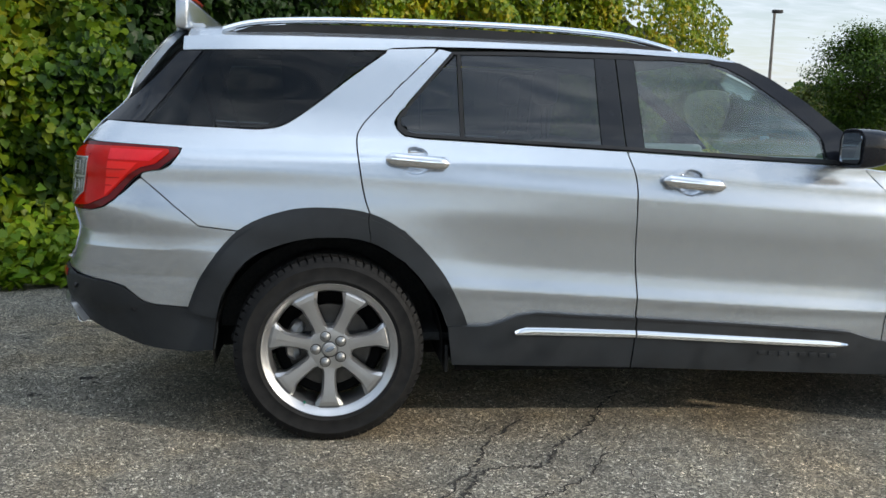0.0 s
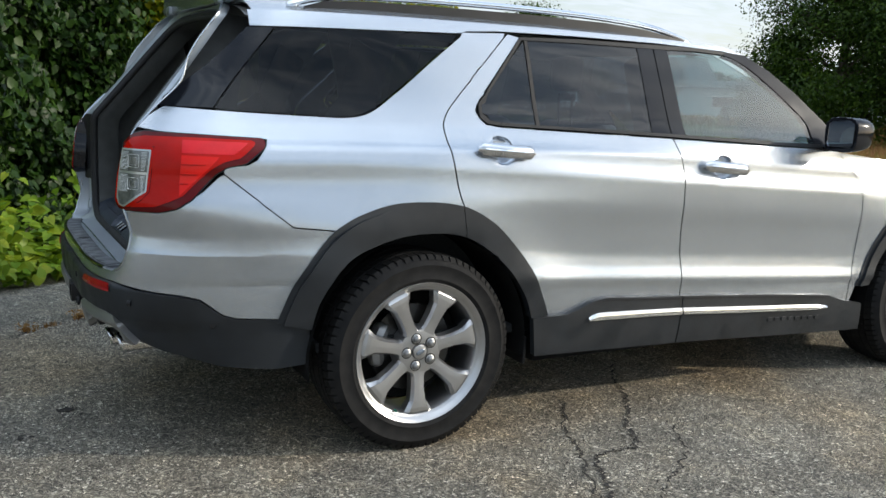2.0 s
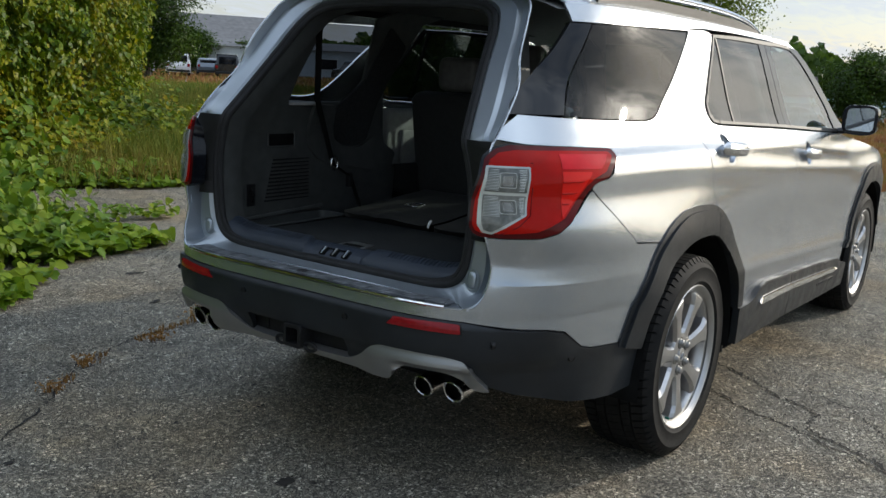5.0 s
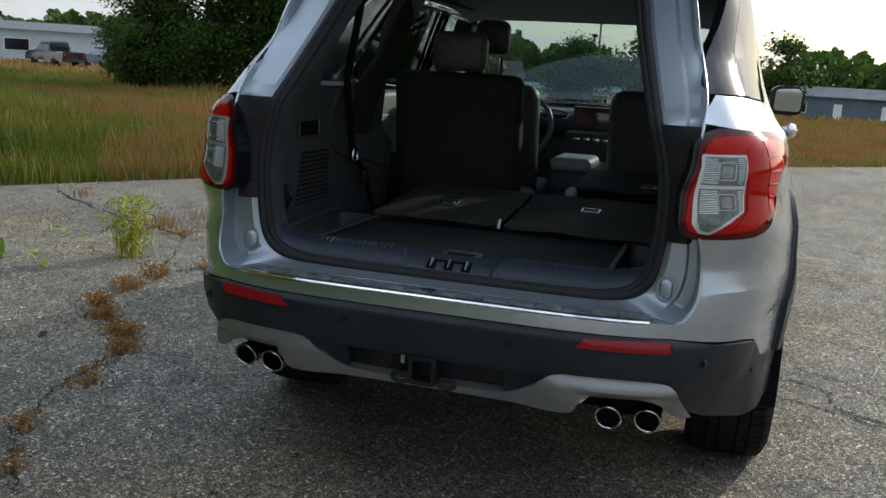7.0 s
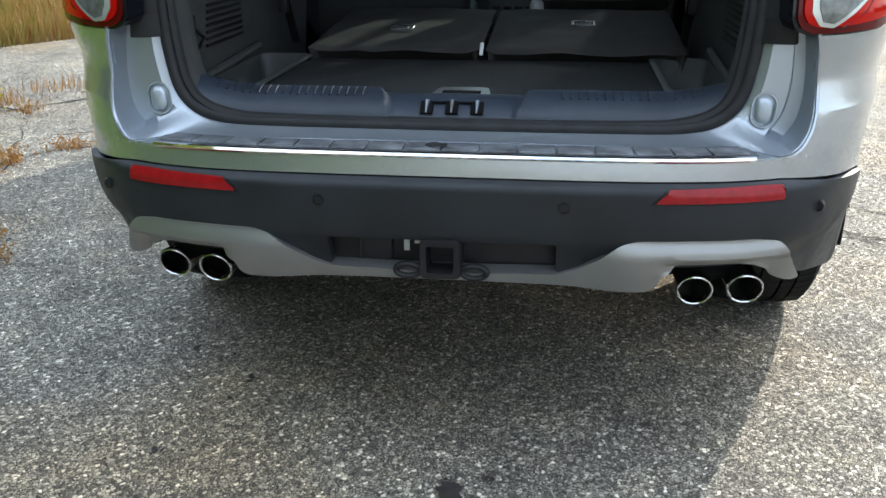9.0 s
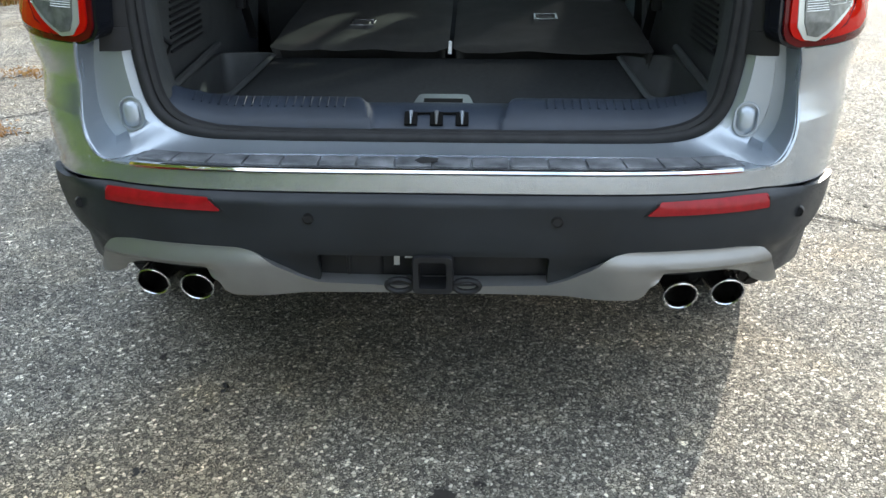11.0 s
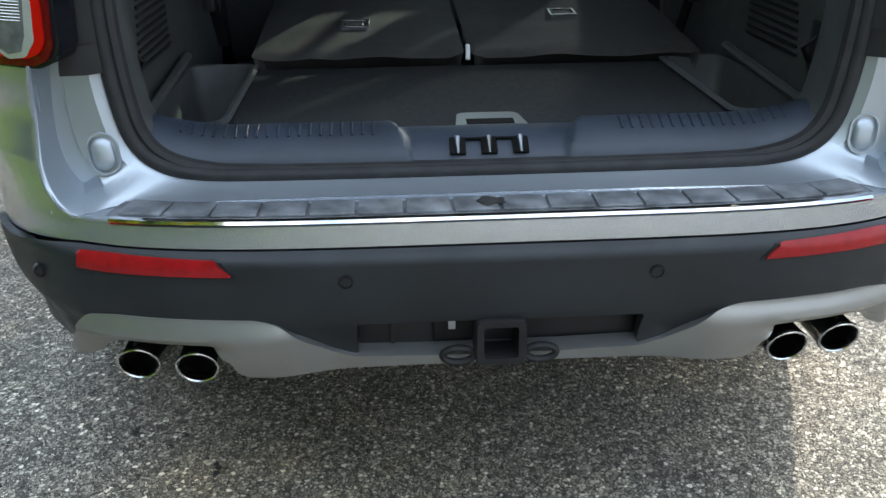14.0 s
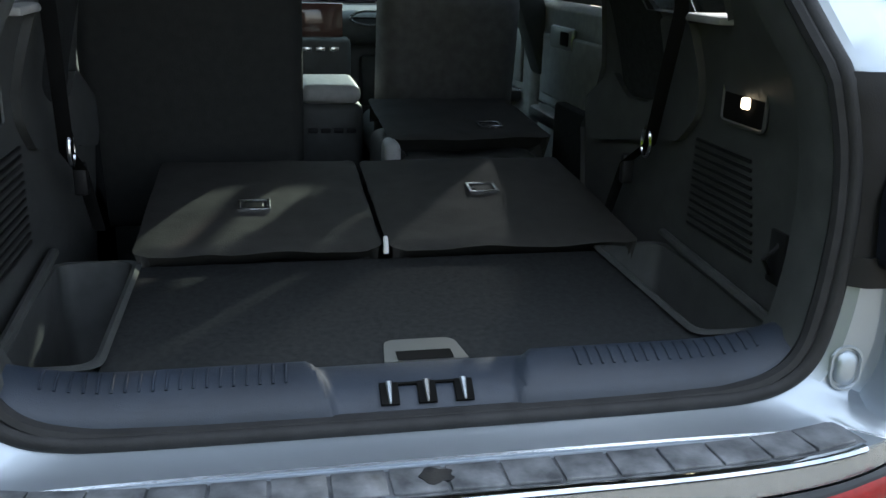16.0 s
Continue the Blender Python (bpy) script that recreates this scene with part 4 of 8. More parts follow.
both("rear_pillar_trim", [(-0.521, 1.576), (-0.61, 1.574), (-0.70, 1.48), (-0.64, 1.32, "y"), (-0.655, 1.287, "y"), (-0.90, 1.289), (-0.751, 1.288)], GLOSSBLACK, "gloss black rear pillar", 0.03, 0.03, 0.03, 0.001)
both("rear_door_glass", [(0.535, 1.592), (0.80, 1.598), (1.105, 1.597), (1.118, 1.235), (0.90, 1.236), (0.546, 1.250)], REARDOOR, "dark privacy door glass", 0.05, 0.04, 0.004)
both("rear_fixed_glass", [(0.512, 1.588), (0.525, 1.252), (0.37, 1.258), (0.315, 1.268), (0.283, 1.30), (0.283, 1.335), (0.37, 1.44)], REARDOOR, "small dark fixed glass", 0.05, 0.04, 0.004)
both("window_divider", [(0.516, 1.600), (0.532, 1.600), (0.543, 1.243), (0.526, 1.243)], BLACKPL, "", 0.05, 0.05, 0.012, 0.003)
both("centre_pillar_trim", [(1.108, 1.600), (1.196, 1.608), (1.222, 1.222), (1.121, 1.228)], GLOSSBLACK, "gloss black centre pillar", 0.03, 0.04, 0.012, 0.003)
both("centre_pillar_trim", [(1.202, 1.608), (1.280, 1.600), (1.306, 1.220), (1.228, 1.222)], GLOSSBLACK, "gloss black centre pillar", 0.03, 0.04, 0.012, 0.003)
fglass_top = smooth_line([(1.284, 1.598), (1.45, 1.602), (1.62, 1.595), (1.70, 1.574), (1.805, 1.522), (1.96, 1.414), (2.10, 1.298)])
both("front_door_glass", fglass_top + [(2.112, 1.200), (1.86, 1.205), (1.308, 1.224)], DOORGLASS, "clear tinted front door glass", 0.05, 0.04, 0.004)
both("window_sealing", [(2.20, 1.178), (1.86, 1.190), (1.226, 1.218), (0.80, 1.234), (0.36, 1.250), (0.36, 1.262), (0.80, 1.246), (1.226, 1.231), (1.86, 1.203), (2.15, 1.196)], BLACKPL, "black belt-line weather strip", 0.06, 0.02, 0.015, 0.007)
both("window_sealing", [(0.36, 1.250), (0.298, 1.258), (0.268, 1.288), (0.268, 1.330), (0.365, 1.448), (0.497, 1.604), (0.512, 1.604), (0.377, 1.444), (0.281, 1.330), (0.282, 1.296), (0.308, 1.270), (0.36, 1.262)], BLACKPL, "black window seal", 0.06, 0.03, 0.015, 0.005)
both("window_sealing", [(0.497, 1.592), (0.80, 1.598), (1.28, 1.598), (1.45, 1.602), (1.62, 1.595), (1.64, 1.607), (1.45, 1.616), (1.20, 1.616), (0.80, 1.614), (0.497, 1.604)], BLACKPL, "black window seal", 0.06, 0.02, 0.015, 0.005)
a_in = smooth_line([(1.62, 1.594), (1.70, 1.573), (1.805, 1.521), (1.96, 1.413), (2.10, 1.297), (2.115, 1.20)])
both("front_pillar", a_in + [(2.30, 1.172), (2.36, 1.185), (2.22, 1.31), (2.05, 1.44), (1.90, 1.535), (1.76, 1.600), (1.64, 1.608)], GLOSSBLACK, "black front pillar", 0.04, 0.04, 0.03, 0.004)


def screen_map(u, v):
    """u from header 0 to cowl 1, v across."""
    y = v * (0.665 + 0.125 * u)
    return (1.58 + 0.86 * u + (0.11 + 0.10 * u) * (1 - v * v) - 0.03, y, 1.628 + 0.02 * (1 - v * v) - 0.47 * u + 0.035 * math.sin(u * math.pi))
part("windscreen", sheet(dense([(0, -1), (1, -1), (1, 1), (0, 1)], 0.1), screen_map, 0.1, 0.1, 0.004), DOORGLASS, car, "clear windscreen")
part("cowl", newbox(2.30, 2.50, -0.78, 0.78, 1.05, 1.13, 0.02), BLACKPL, car)

# roof rails and fin
for s in (1, -1):
    rail = empty("roof_rail", "", "", parent=car)
    pts = [(-0.45, -s * 0.635, 1.664), (-0.35, -s * 0.64, 1.694), (-0.20, -s * 0.645, 1.712), (0.1, -s * 0.65, 1.724), (0.6, -s * 0.65, 1.728), (1.0, -s * 0.645, 1.720), (1.28, -s * 0.635, 1.699), (1.52, -s * 0.622, 1.648)]
    line = spline(pts, 6)
    part("rail_bar", tube(line, [0.010] + [0.018] * (len(line) - 2) + [0.010], 10, True, squash=0.75), CHROME, rail, "chrome roof rail")
    bm = bmesh.new()
    rows_r = []
    for x, zt in ((-0.39, 1.664), (-0.31, 1.688), (-0.15, 1.699), (0.1, 1.704), (0.6, 1.707), (1.0, 1.701), (1.22, 1.688), (1.40, 1.662), (1.49, 1.645)):
        rows_r.append([bm.verts.new((x, -s * 0.643 + dy, z)) for dy, z in ((-0.020, 1.622), (-0.011, zt), (0.011, zt), (0.020, 1.64))])
    for p, q in zip(rows_r, rows_r[1:]):
        for k in range(3):
            bm.faces.new((p[k], p[k + 1], q[k + 1], q[k]))
    bm.faces.new(rows_r[0])
    bm.faces.new(rows_r[-1][::-1])
    bmesh.ops.recalc_face_normals(bm, faces=bm.faces)
    part("rail_foot", bm, BLACKPL, rail, "dark rail base")
bm = bmesh.new()
prof = [(-0.36, 1.722), (-0.33, 1.775), (-0.29, 1.785), (-0.24, 1.765), (-0.16, 1.735), (-0.12, 1.726)]
top = [bm.verts.new((x, 0, z)) for x, z in prof]
for s in (1, -1):
    base = [bm.verts.new((x, s * 0.022 * math.sin(math.pi * i / 5) + s * 0.002, 1.722)) for i, (x, z) in enumerate(prof)]
    for i in range(5):
        f = (top[i], top[i + 1], base[i + 1], base[i])
        bm.faces.new(f if s < 0 else f[::-1])
bmesh.ops.remove_doubles(bm, verts=bm.verts, dist=0.0005)
part("antenna_fin", bm, PAINT, car, "silver shark-fin antenna")


def mirror_map(s):
    m = empty("door_mirror", "", "", parent=car)
    bm = bmesh.new()
    bmesh.ops.create_uvsphere(bm, u_segments=24, v_segments=14, radius=1)
    for v in bm.verts:
        x, y, z = v.co
        x = math.copysign(abs(x) ** 0.75, x)
        y = math.copysign(abs(y) ** 0.55, y)
        z = math.copysign(abs(z) ** 0.55, z)
        if x < -0.35:
            x = -0.35
        v.co = (2.19 + x * 0.118, -s * (1.020 - y * 0.092), 1.252 + z * 0.080 * (1 - 0.14 * x))
    if s < 0:
        bmesh.ops.reverse_faces(bm, faces=bm.faces)
    part("mirror_housing", bm, GLOSSBLACK, m, "gloss black mirror housing")
    bm = bmesh.new()
    bmesh.ops.create_uvsphere(bm, u_segments=24, v_segments=12, radius=1)
    for v in bm.verts:
        x, y, z = v.co
        z = max(0.05, z)
        v.co = (2.192 + math.copysign(abs(x) ** 0.75, x) * 0.120 if x > -0.3 else 2.152, -s * (1.020 - math.copysign(abs(y) ** 0.55, y) * 0.094), 1.255 + math.copysign(abs(z) ** 0.6, z) * 0.080)
    part("mirror_cap", bm, GLOSSBLACK, m, "gloss black mirror cap")
    part("mirror_glass", sheet(rounded([(-s * 1.092, 1.192), (-s * 1.096, 1.305), (-s * 1.070, 1.320), (-s * 0.955, 1.312), (-s * 0.950, 1.195)], 0.022), lambda u, v: (2.144, u, v), 0.06, 0.06, 0.003), material("mirror_surface", (0.55, 0.58, 0.62), 0.03, 1.0), m)
    part("mirror_turn_lamp", newbox(2.24, 2.295, -s * 1.085, -s * 0.955, 1.228, 1.238, 0.004), CHROME, m)
    part("mirror_arm", tube([(2.20, -s * 0.88, 1.178), (2.20, -s * 0.97, 1.195), (2.20, -s * 1.03, 1.215)], [0.035, 0.03, 0.03], 10, squash=0.6), GLOSSBLACK, m)


for s in (1, -1):
    mirror_map(s)


def door_handle(parent, door, x0, x1, z0, z1, s):
    h = empty("door_handle", "", "", parent=parent)
    n = 13
    pts, rad = [], []
    for i in range(n):
        t = i / (n - 1)
        x, z = x0 + (x1 - x0) * t, z0 + (z1 - z0) * t
        y = skin(s * sx(x, z), z)[1]
        pts.append((x, y - s * (0.022 + 0.016 * math.sin(math.pi * t)), z))
        rad.append(0.005 + 0.0100 * min(1, 4 * math.sin(math.pi * t)))
    b = tube(pts, rad, 12, True, squash=1.75)
    g = part("grip", b, SATIN, h, "satin silver grip")
    pts2 = [(p[0], p[1] - s * 0.0150, p[2] + 0.002) for p in pts[1:-1]]
    part("bright_inlay", tube(pts2, 0.0045, 6, True), CHROME, h, "chrome inlay")
    xm, zm = (x0 + x1) / 2 - 0.005, (z0 + z1) / 2
    # finger recess: an opening in the door skin with a dished cup in it
    cut = bmesh.new()
    cut.from_mesh(door.data)
    gone = []
    for f in cut.faces:
        c = f.calc_center_median()
        if ((c.x - xm) / 0.064) ** 2 + ((c.z - zm) / 0.060) ** 2 < 1:
            gone.append(f)
    bmesh.ops.delete(cut, geom=gone, context="FACES")
    cut.to_mesh(door.data)
    cut.free()
    cup = bmesh.new()
    rings = []
    for k, depth in ((1.52, -0.0003), (1.25, -0.0008), (1.08, -0.0008), (1.02, -0.0002), (0.99, 0.005), (0.96, 0.014), (0.86, 0.0185), (0.40, 0.020), (0.02, 0.0205)):
        ring = []
        for a in np.linspace(0, 2 * math.pi, 37)[:-1]:
            xq, zq = xm + 0.060 * k * math.cos(a), zm + 0.055 * k * math.sin(a)
            q = skin(s * sx(xq, zq), zq)
            ring.append(cup.verts.new((q[0], q[1] + s * depth, q[2])))
        rings.append(ring)
    for p, q in zip(rings, rings[1:]):
        for i in range(36):
            cup.faces.new((p[i], p[(i + 1) % 36], q[(i + 1) % 36], q[i]))
    cup.faces.new(rings[-1])
    bmesh.ops.recalc_face_normals(cup, faces=cup.faces)
    part("finger_recess", cup, PAINT, h)
    for xp, zp in ((x0 + 0.03, z0), (x1 - 0.03, z1)):
        yp = skin(s * sx(xp, zp), zp)[1]
        part("handle_foot", newbox(xp - 0.02, xp + 0.02, min(yp, yp - s * 0.028), max(yp, yp - s * 0.028), zp - 0.010, zp + 0.010, 0.004), SATIN, h)


for i, s in ((0, 1), (1, -1)):
    door_handle(car, rear_doors[i], 0.217, 0.470, 1.166, 1.150, s)
    door_handle(car, front_doors[i], 1.370, 1.640, 1.101, 1.080, s)

# ---------- rear lamps ----------
LENS_OUT = [(0.655, 1.160), (0.708, 1.186), (0.772, 1.199), (1.02, 1.195), (1.287, 1.186), (1.299, 1.173), (1.290, 1.156), (1.216, 1.105), (1.142, 1.093), (1.097, 1.069), (0.999, 0.983), (0.932, 0.952), (0.852, 0.937), (0.712, 0.934), (0.636, 0.934), (0.604, 0.944), (0.588, 0.964), (0.606, 1.042)]
LENS_IN = [(0.674, 1.156), (0.718, 1.175), (0.785, 1.183), (1.02, 1.182), (1.246, 1.176), (1.256, 1.166), (1.196, 1.121), (1.128, 1.109), (1.074, 1.082), (0.962, 0.992), (0.905, 0.972), (0.840, 0.955), (0.720, 0.947), (0.640, 0.945), (0.612, 0.954), (0.600, 0.970), (0.620, 1.042)]
for s in (1, -1):
    lamp = empty("rear_lamp", "", "", parent=car)
    flip = lambda pts: (dense(pts, 0.03) if s > 0 else other(dense(pts, 0.03)))

    def on_lamp(u, z, up):
        q, e = Vector(skin(s * u, z)), 1e-3
        n = (Vector(skin(s * u + e, z)) - Vector(skin(s * u - e, z))).cross(Vector(skin(s * u, z + e)) - Vector(skin(s * u, z - e))).normalized()
        return q + n * up

    body = [(0.642, 1.164), (0.700, 1.192), (0.770, 1.205), (1.02, 1.200), (1.288, 1.191), (1.304, 1.174), (1.294, 1.154), (1.218, 1.101), (1.144, 1.089), (1.100, 1.065), (1.002, 0.979), (0.933, 0.947), (0.854, 0.932), (0.712, 0.929), (0.632, 0.929), (0.596, 0.940), (0.578, 0.962), (0.596, 1.042)]
    part("lamp_body", sheet(rounded(flip(body), 0.012), skin, 0.02, 0.02, 0.05, 0.001), GLOSSBLACK, lamp, "dark lamp surround")
    part("lens_band", sheet(rounded(flip(LENS_OUT), 0.010), skin, 0.015, 0.015, 0.012, 0.0060), MAROON, lamp, "dark maroon outer band of the lens")
    red = part("red_lens", sheet(rounded(flip(LENS_IN), 0.008), skin, 0.015, 0.015, 0.004, 0.0100), RED, lamp, "glossy red lamp lens")
    part("light_guide", sheet(rounded(flip([(0.958, 1.172), (1.226, 1.168), (1.168, 1.131), (0.956, 1.134)]), 0.004), skin, 0.02, 0.02, 0.003, 0.0115), PINKRED, red, "rose-red light guide")
    part("ribbed_lens", sheet(rounded(flip([(0.956, 1.126), (1.110, 1.123), (1.060, 1.080), (0.948, 0.990)]), 0.003), skin, 0.02, 0.015, 0.003, 0.0115), REDLIT, red, "bright red ribbed lens")
    for zc, end in ((1.099, 1.056), (1.066, 1.024), (1.033, 0.986)):
        part("lens_rib", tube([on_lamp(0.954 + (end - 0.954) * i / 4, zc, 0.0125) for i in range(5)], [0.0022, 0.0026, 0.0026, 0.0024, 0.0016], 6), RED, red)
    step = [(0.668, 1.150), (0.836, 1.150), (0.830, 1.075), (0.818, 1.000), (0.770, 0.968), (0.700, 0.944)]
    part("lens_step", tube([on_lamp(u, z, 0.0102) for u, z in step], 0.0016, 6), MAROON, red, "dark step round the clear lens")
    part("clear_surround", sheet(rounded(flip([(0.658, 1.140), (0.824, 1.140), (0.816, 1.070), (0.804, 1.000), (0.676, 0.944), (0.640, 0.948), (0.618, 0.970), (0.634, 1.045)]), 0.005), skin, 0.02, 0.02, 0.004, 0.0115), LENSFRAME, lamp, "pale lens frame")
    for zt, shape in ((1.134, [(0.668, 1.134), (0.816, 1.134), (0.808, 1.067), (0.653, 1.067)]), (1.058, [(0.650, 1.058), (0.806, 1.058), (0.796, 1.004), (0.673, 0.951), (0.646, 0.955), (0.636, 0.976)])):
        cl = part("clear_lens", sheet(rounded(flip(shape), 0.003), skin, 0.012, 0.015, 0.003, 0.0133), SMOKE, lamp, "smoky clear reversing-light lens")
        bm = bmesh.new()
        for k in range(14):
            zc = zt - 0.006 - 0.0043 * k
            for u0, u1 in ((0.664 - 0.010 * (zt < 1.1) - 0.0008 * k, 0.706), (0.780, 0.808 - 0.008 * (zt < 1.1) - 0.0007 * k)):
                tube([on_lamp(u0, zc, 0.0137), on_lamp((u0 + u1) / 2, zc, 0.0143), on_lamp(u1, zc, 0.0137)], 0.0010, 4, True, bm)
        tagged(part("lens_fluting", bm, LENSFRAME, cl), "fine horizontal fluting in the lens", kind="stuff")
        um, zm = 0.738, zt - 0.034
        for grow, r_, mat_ in ((1.0, 0.0014, LENSFRAME), (0.62, 0.0009, SKID)):
            ring = [on_lamp(um + y, zm + z, 0.0140) for y, z in rounded([(-0.030 * grow, -0.020 * grow), (0.030 * grow, -0.020 * grow), (0.030 * grow, 0.020 * grow), (-0.030 * grow, 0.020 * grow)], 0.007 * grow)]
            part("bulb_rim", tube(ring, r_, 6, close=True, up=(1, 0, 0)), mat_, cl)
        part("bulb_reflector", sheet(rounded(flip([(um - 0.018, zm + 0.012), (um + 0.018, zm + 0.012), (um + 0.018, zm - 0.012), (um - 0.018, zm - 0.012)]), 0.004), skin, 0.01, 0.01, 0.002, 0.0139), CLEAR, cl, "square bulb reflector")

# ---------- wheels ----------
def build_wheel():
    w = empty("wheel", "", "", parent=car)
    half = [(0.268, 0.118), (0.280, 0.127), (0.288, 0.130), (0.292, 0.1345), (0.298, 0.1345), (0.302, 0.1325), (0.325, 0.1365), (0.340, 0.1365), (0.343, 0.138), (0.347, 0.138), (0.350, 0.1345), (0.362, 0.128), (0.370, 0.120), (0.3745, 0.112)]
    prof2 = [(r, -y) for r, y in half] + [(0.377, -0.06), (0.378, 0.0), (0.377, 0.06)] + half[::-1]
    t = lathe(prof2, 96, True)
    tyre = part("tyre", t, TYRE, w, "black road tyre")
    bm = bmesh.new()
    for y0, y1, count, fill, r0, r1 in ((-0.114, -0.072, 72, 0.80, 0.384, 0.3885), (-0.064, -0.034, 72, 0.90, 0.389, 0.390), (-0.026, 0.026, 60, 0.93, 0.390, 0.390), (0.034, 0.064, 72, 0.90, 0.390, 0.389), (0.072, 0.114, 72, 0.80, 0.3885, 0.384)):
        for k in range(count):
            a0, a1 = 2 * math.pi * k / count, 2 * math.pi * (k + fill) / count
            skew = 0.25 * 2 * math.pi / count
            vs = [bm.verts.new((r * math.cos(a + (skew if y == y1 else 0)), y, r * math.sin(a + (skew if y == y1 else 0)))) for r, y, a in ((0.374, y0, a0), (0.374, y1, a0), (0.374, y1, a1), (0.374, y0, a1), (r0, y0, a0), (r1, y1, a0), (r1, y1, a1), (r0, y0, a1))]
            for f in ((4, 5, 6, 7), (0, 1, 5, 4), (1, 2, 6, 5), (2, 3, 7, 6), (3, 0, 4, 7)):
                bm.faces.new([vs[q] for q in f])
    for sy in (1, -1):
        for k in range(72):
            a0, a1 = 2 * math.pi * k / 72, 2 * math.pi * (k + 0.72) / 72
            vs = [bm.verts.new((r * math.cos(a), sy * y, r * math.sin(a))) for r, y, a in ((0.384, 0.114, a0), (0.384, 0.114, a1), (0.366, 0.1285, a1), (0.366, 0.1285, a0), (0.370, 0.110, a0), (0.370, 0.110, a1))]
            for f in ((0, 1, 2, 3), (0, 3, 4), (1, 5, 2)):
                bm.faces.new([vs[q] for q in f])
    bmesh.ops.recalc_face_normals(bm, faces=bm.faces)
    part("tread", bm, TYRE, tyre, "blocked tyre tread", smooth=False)
    rim = lathe([(0.262, 0.11), (0.255, 0.10), (0.250, 0.02), (0.236, -0.055), (0.240, -0.088), (0.248, -0.104), (0.262, -0.110), (0.268, -0.116), (0.276, -0.118), (0.280, -0.124), (0.276, -0.129), (0.270, -0.126), (0.262, -0.118), (0.256, -0.112)], 64)
    part("rim", rim, ALLOY, w, "machined silver alloy rim")
    for k in range(7):
        a = -math.pi / 2 + k * 2 * math.pi / 7
        bm = bmesh.new()
        # half widths along the spoke: narrow at the middle, flaring to a facetted foot
        sec = [(0.050, 0.040, -0.0985, -0.045), (0.078, 0.036, -0.0995, -0.05), (0.100, 0.0275, -0.101, -0.05), (0.150, 0.028, -0.106, -0.055), (0.195, 0.034, -0.111, -0.06), (0.220, 0.050, -0.113, -0.06), (0.236, 0.059, -0.112, -0.07), (0.254, 0.054, -0.100, -0.085), (0.266, 0.048, -0.106, -0.095)]
        rings = []
        for r, hw, yf, yb in sec:
            c = 0.72
            rings.append([bm.verts.new(p) for p in ((r, yb, -hw), (r, yf + 0.014, -hw), (r, yf, -hw * c), (r, yf - 0.001, 0), (r, yf, hw * c), (r, yf + 0.014, hw), (r, yb, hw))])
        for p, q in zip(rings, rings[1:]):
            for j in range(6):
                bm.faces.new((p[j], p[j + 1], q[j + 1], q[j]))
        bmesh.ops.recalc_face_normals(bm, faces=bm.faces)
        bmesh.ops.rotate(bm, cent=(0, 0, 0), matrix=Matrix.Rotation(-a, 3, "Y"), verts=bm.verts)
        part("spoke", bm, ALLOY, w, smooth=False)
    hub = lathe([(0.0, -0.090), (0.033, -0.091), (0.035, -0.099), (0.078, -0.1005), (0.088, -0.098), (0.094, -0.08), (0.094, 0.0)], 40)
    part("hub", hub, ALLOY, w)
    part("centre_cap", lathe([(0.0, -0.106), (0.020, -0.1055), (0.0285, -0.103), (0.031, -0.097), (0.031, -0.08)], 32), ALLOY, w, "silver centre cap")
    d = bmesh.new()
    bmesh.ops.create_uvsphere(d, u_segments=20, v_segments=8, radius=1)
    bmesh.ops.scale(d, vec=(0.021, 0.003, 0.0095), verts=d.verts)
    bmesh.ops.rotate(d, cent=(0, 0, 0), matrix=Matrix.Rotation(radians(-25), 3, "Y"), verts=d.verts)
    bmesh.ops.translate(d, vec=(0, -0.1055, 0), verts=d.verts)
    part("cap_emblem", d, GREYCAR, w)
    for k in range(5):
        a = radians(90 + 18 + 72 * k)
        nut = lathe([(0.0, -0.116), (0.008, -0.1155), (0.0125, -0.112), (0.0140, -0.104), (0.0180, -0.102), (0.0185, -0.0998), (0.0185, -0.09)], 14)
        bmesh.ops.translate(nut, vec=(0.056 * math.cos(a), 0, 0.056 * math.sin(a)), verts=nut.verts)
        part("lug_nut", nut, SKID, w)
        # flat dark ring on the hub, coloured as the shade of a sunk nut
        pocket = lathe([(0.0188, -0.1003), (0.0225, -0.1008), (0.0232, -0.0995)], 18)
        bmesh.ops.translate(pocket, vec=(0.056 * math.cos(a), 0, 0.056 * math.sin(a)), verts=pocket.verts)
        part("nut_pocket_shade", pocket, DISC, w, "dark ring painted as the nut pocket's shade")
    disc = lathe([(0.07, -0.045), (0.09, -0.040), (0.095, -0.018), (0.172, -0.018), (0.175, -0.010), (0.172, 0.006), (0.09, 0.006)], 48)
    part("brake_disc", disc, DISC, w)
    arc_c = [(0.150 * math.cos(radians(a)), -0.012, 0.150 * math.sin(radians(a))) for a in range(138, 206, 6)]
    cal = tube(arc_c, [0.018, 0.030] + [0.033] * (len(arc_c) - 4) + [0.030, 0.018], 8, up=(0, 1, 0), squash=1.25)
    part("brake_caliper", cal, SKID, w)
    back = lathe([(0.0, 0.03), (0.22, 0.03), (0.235, 0.06)], 32)
    part("splash_shield", back, UNDER, w)
    part("valve_cap", lathe([(0.0, -0.118), (0.004, -0.117), (0.005, -0.10)], 8), VALVE, w, "green valve cap").location = (-0.100, 0, -0.222)
    return w


wheel = build_wheel()
wheel.location = (0, -0.826, 0.385)
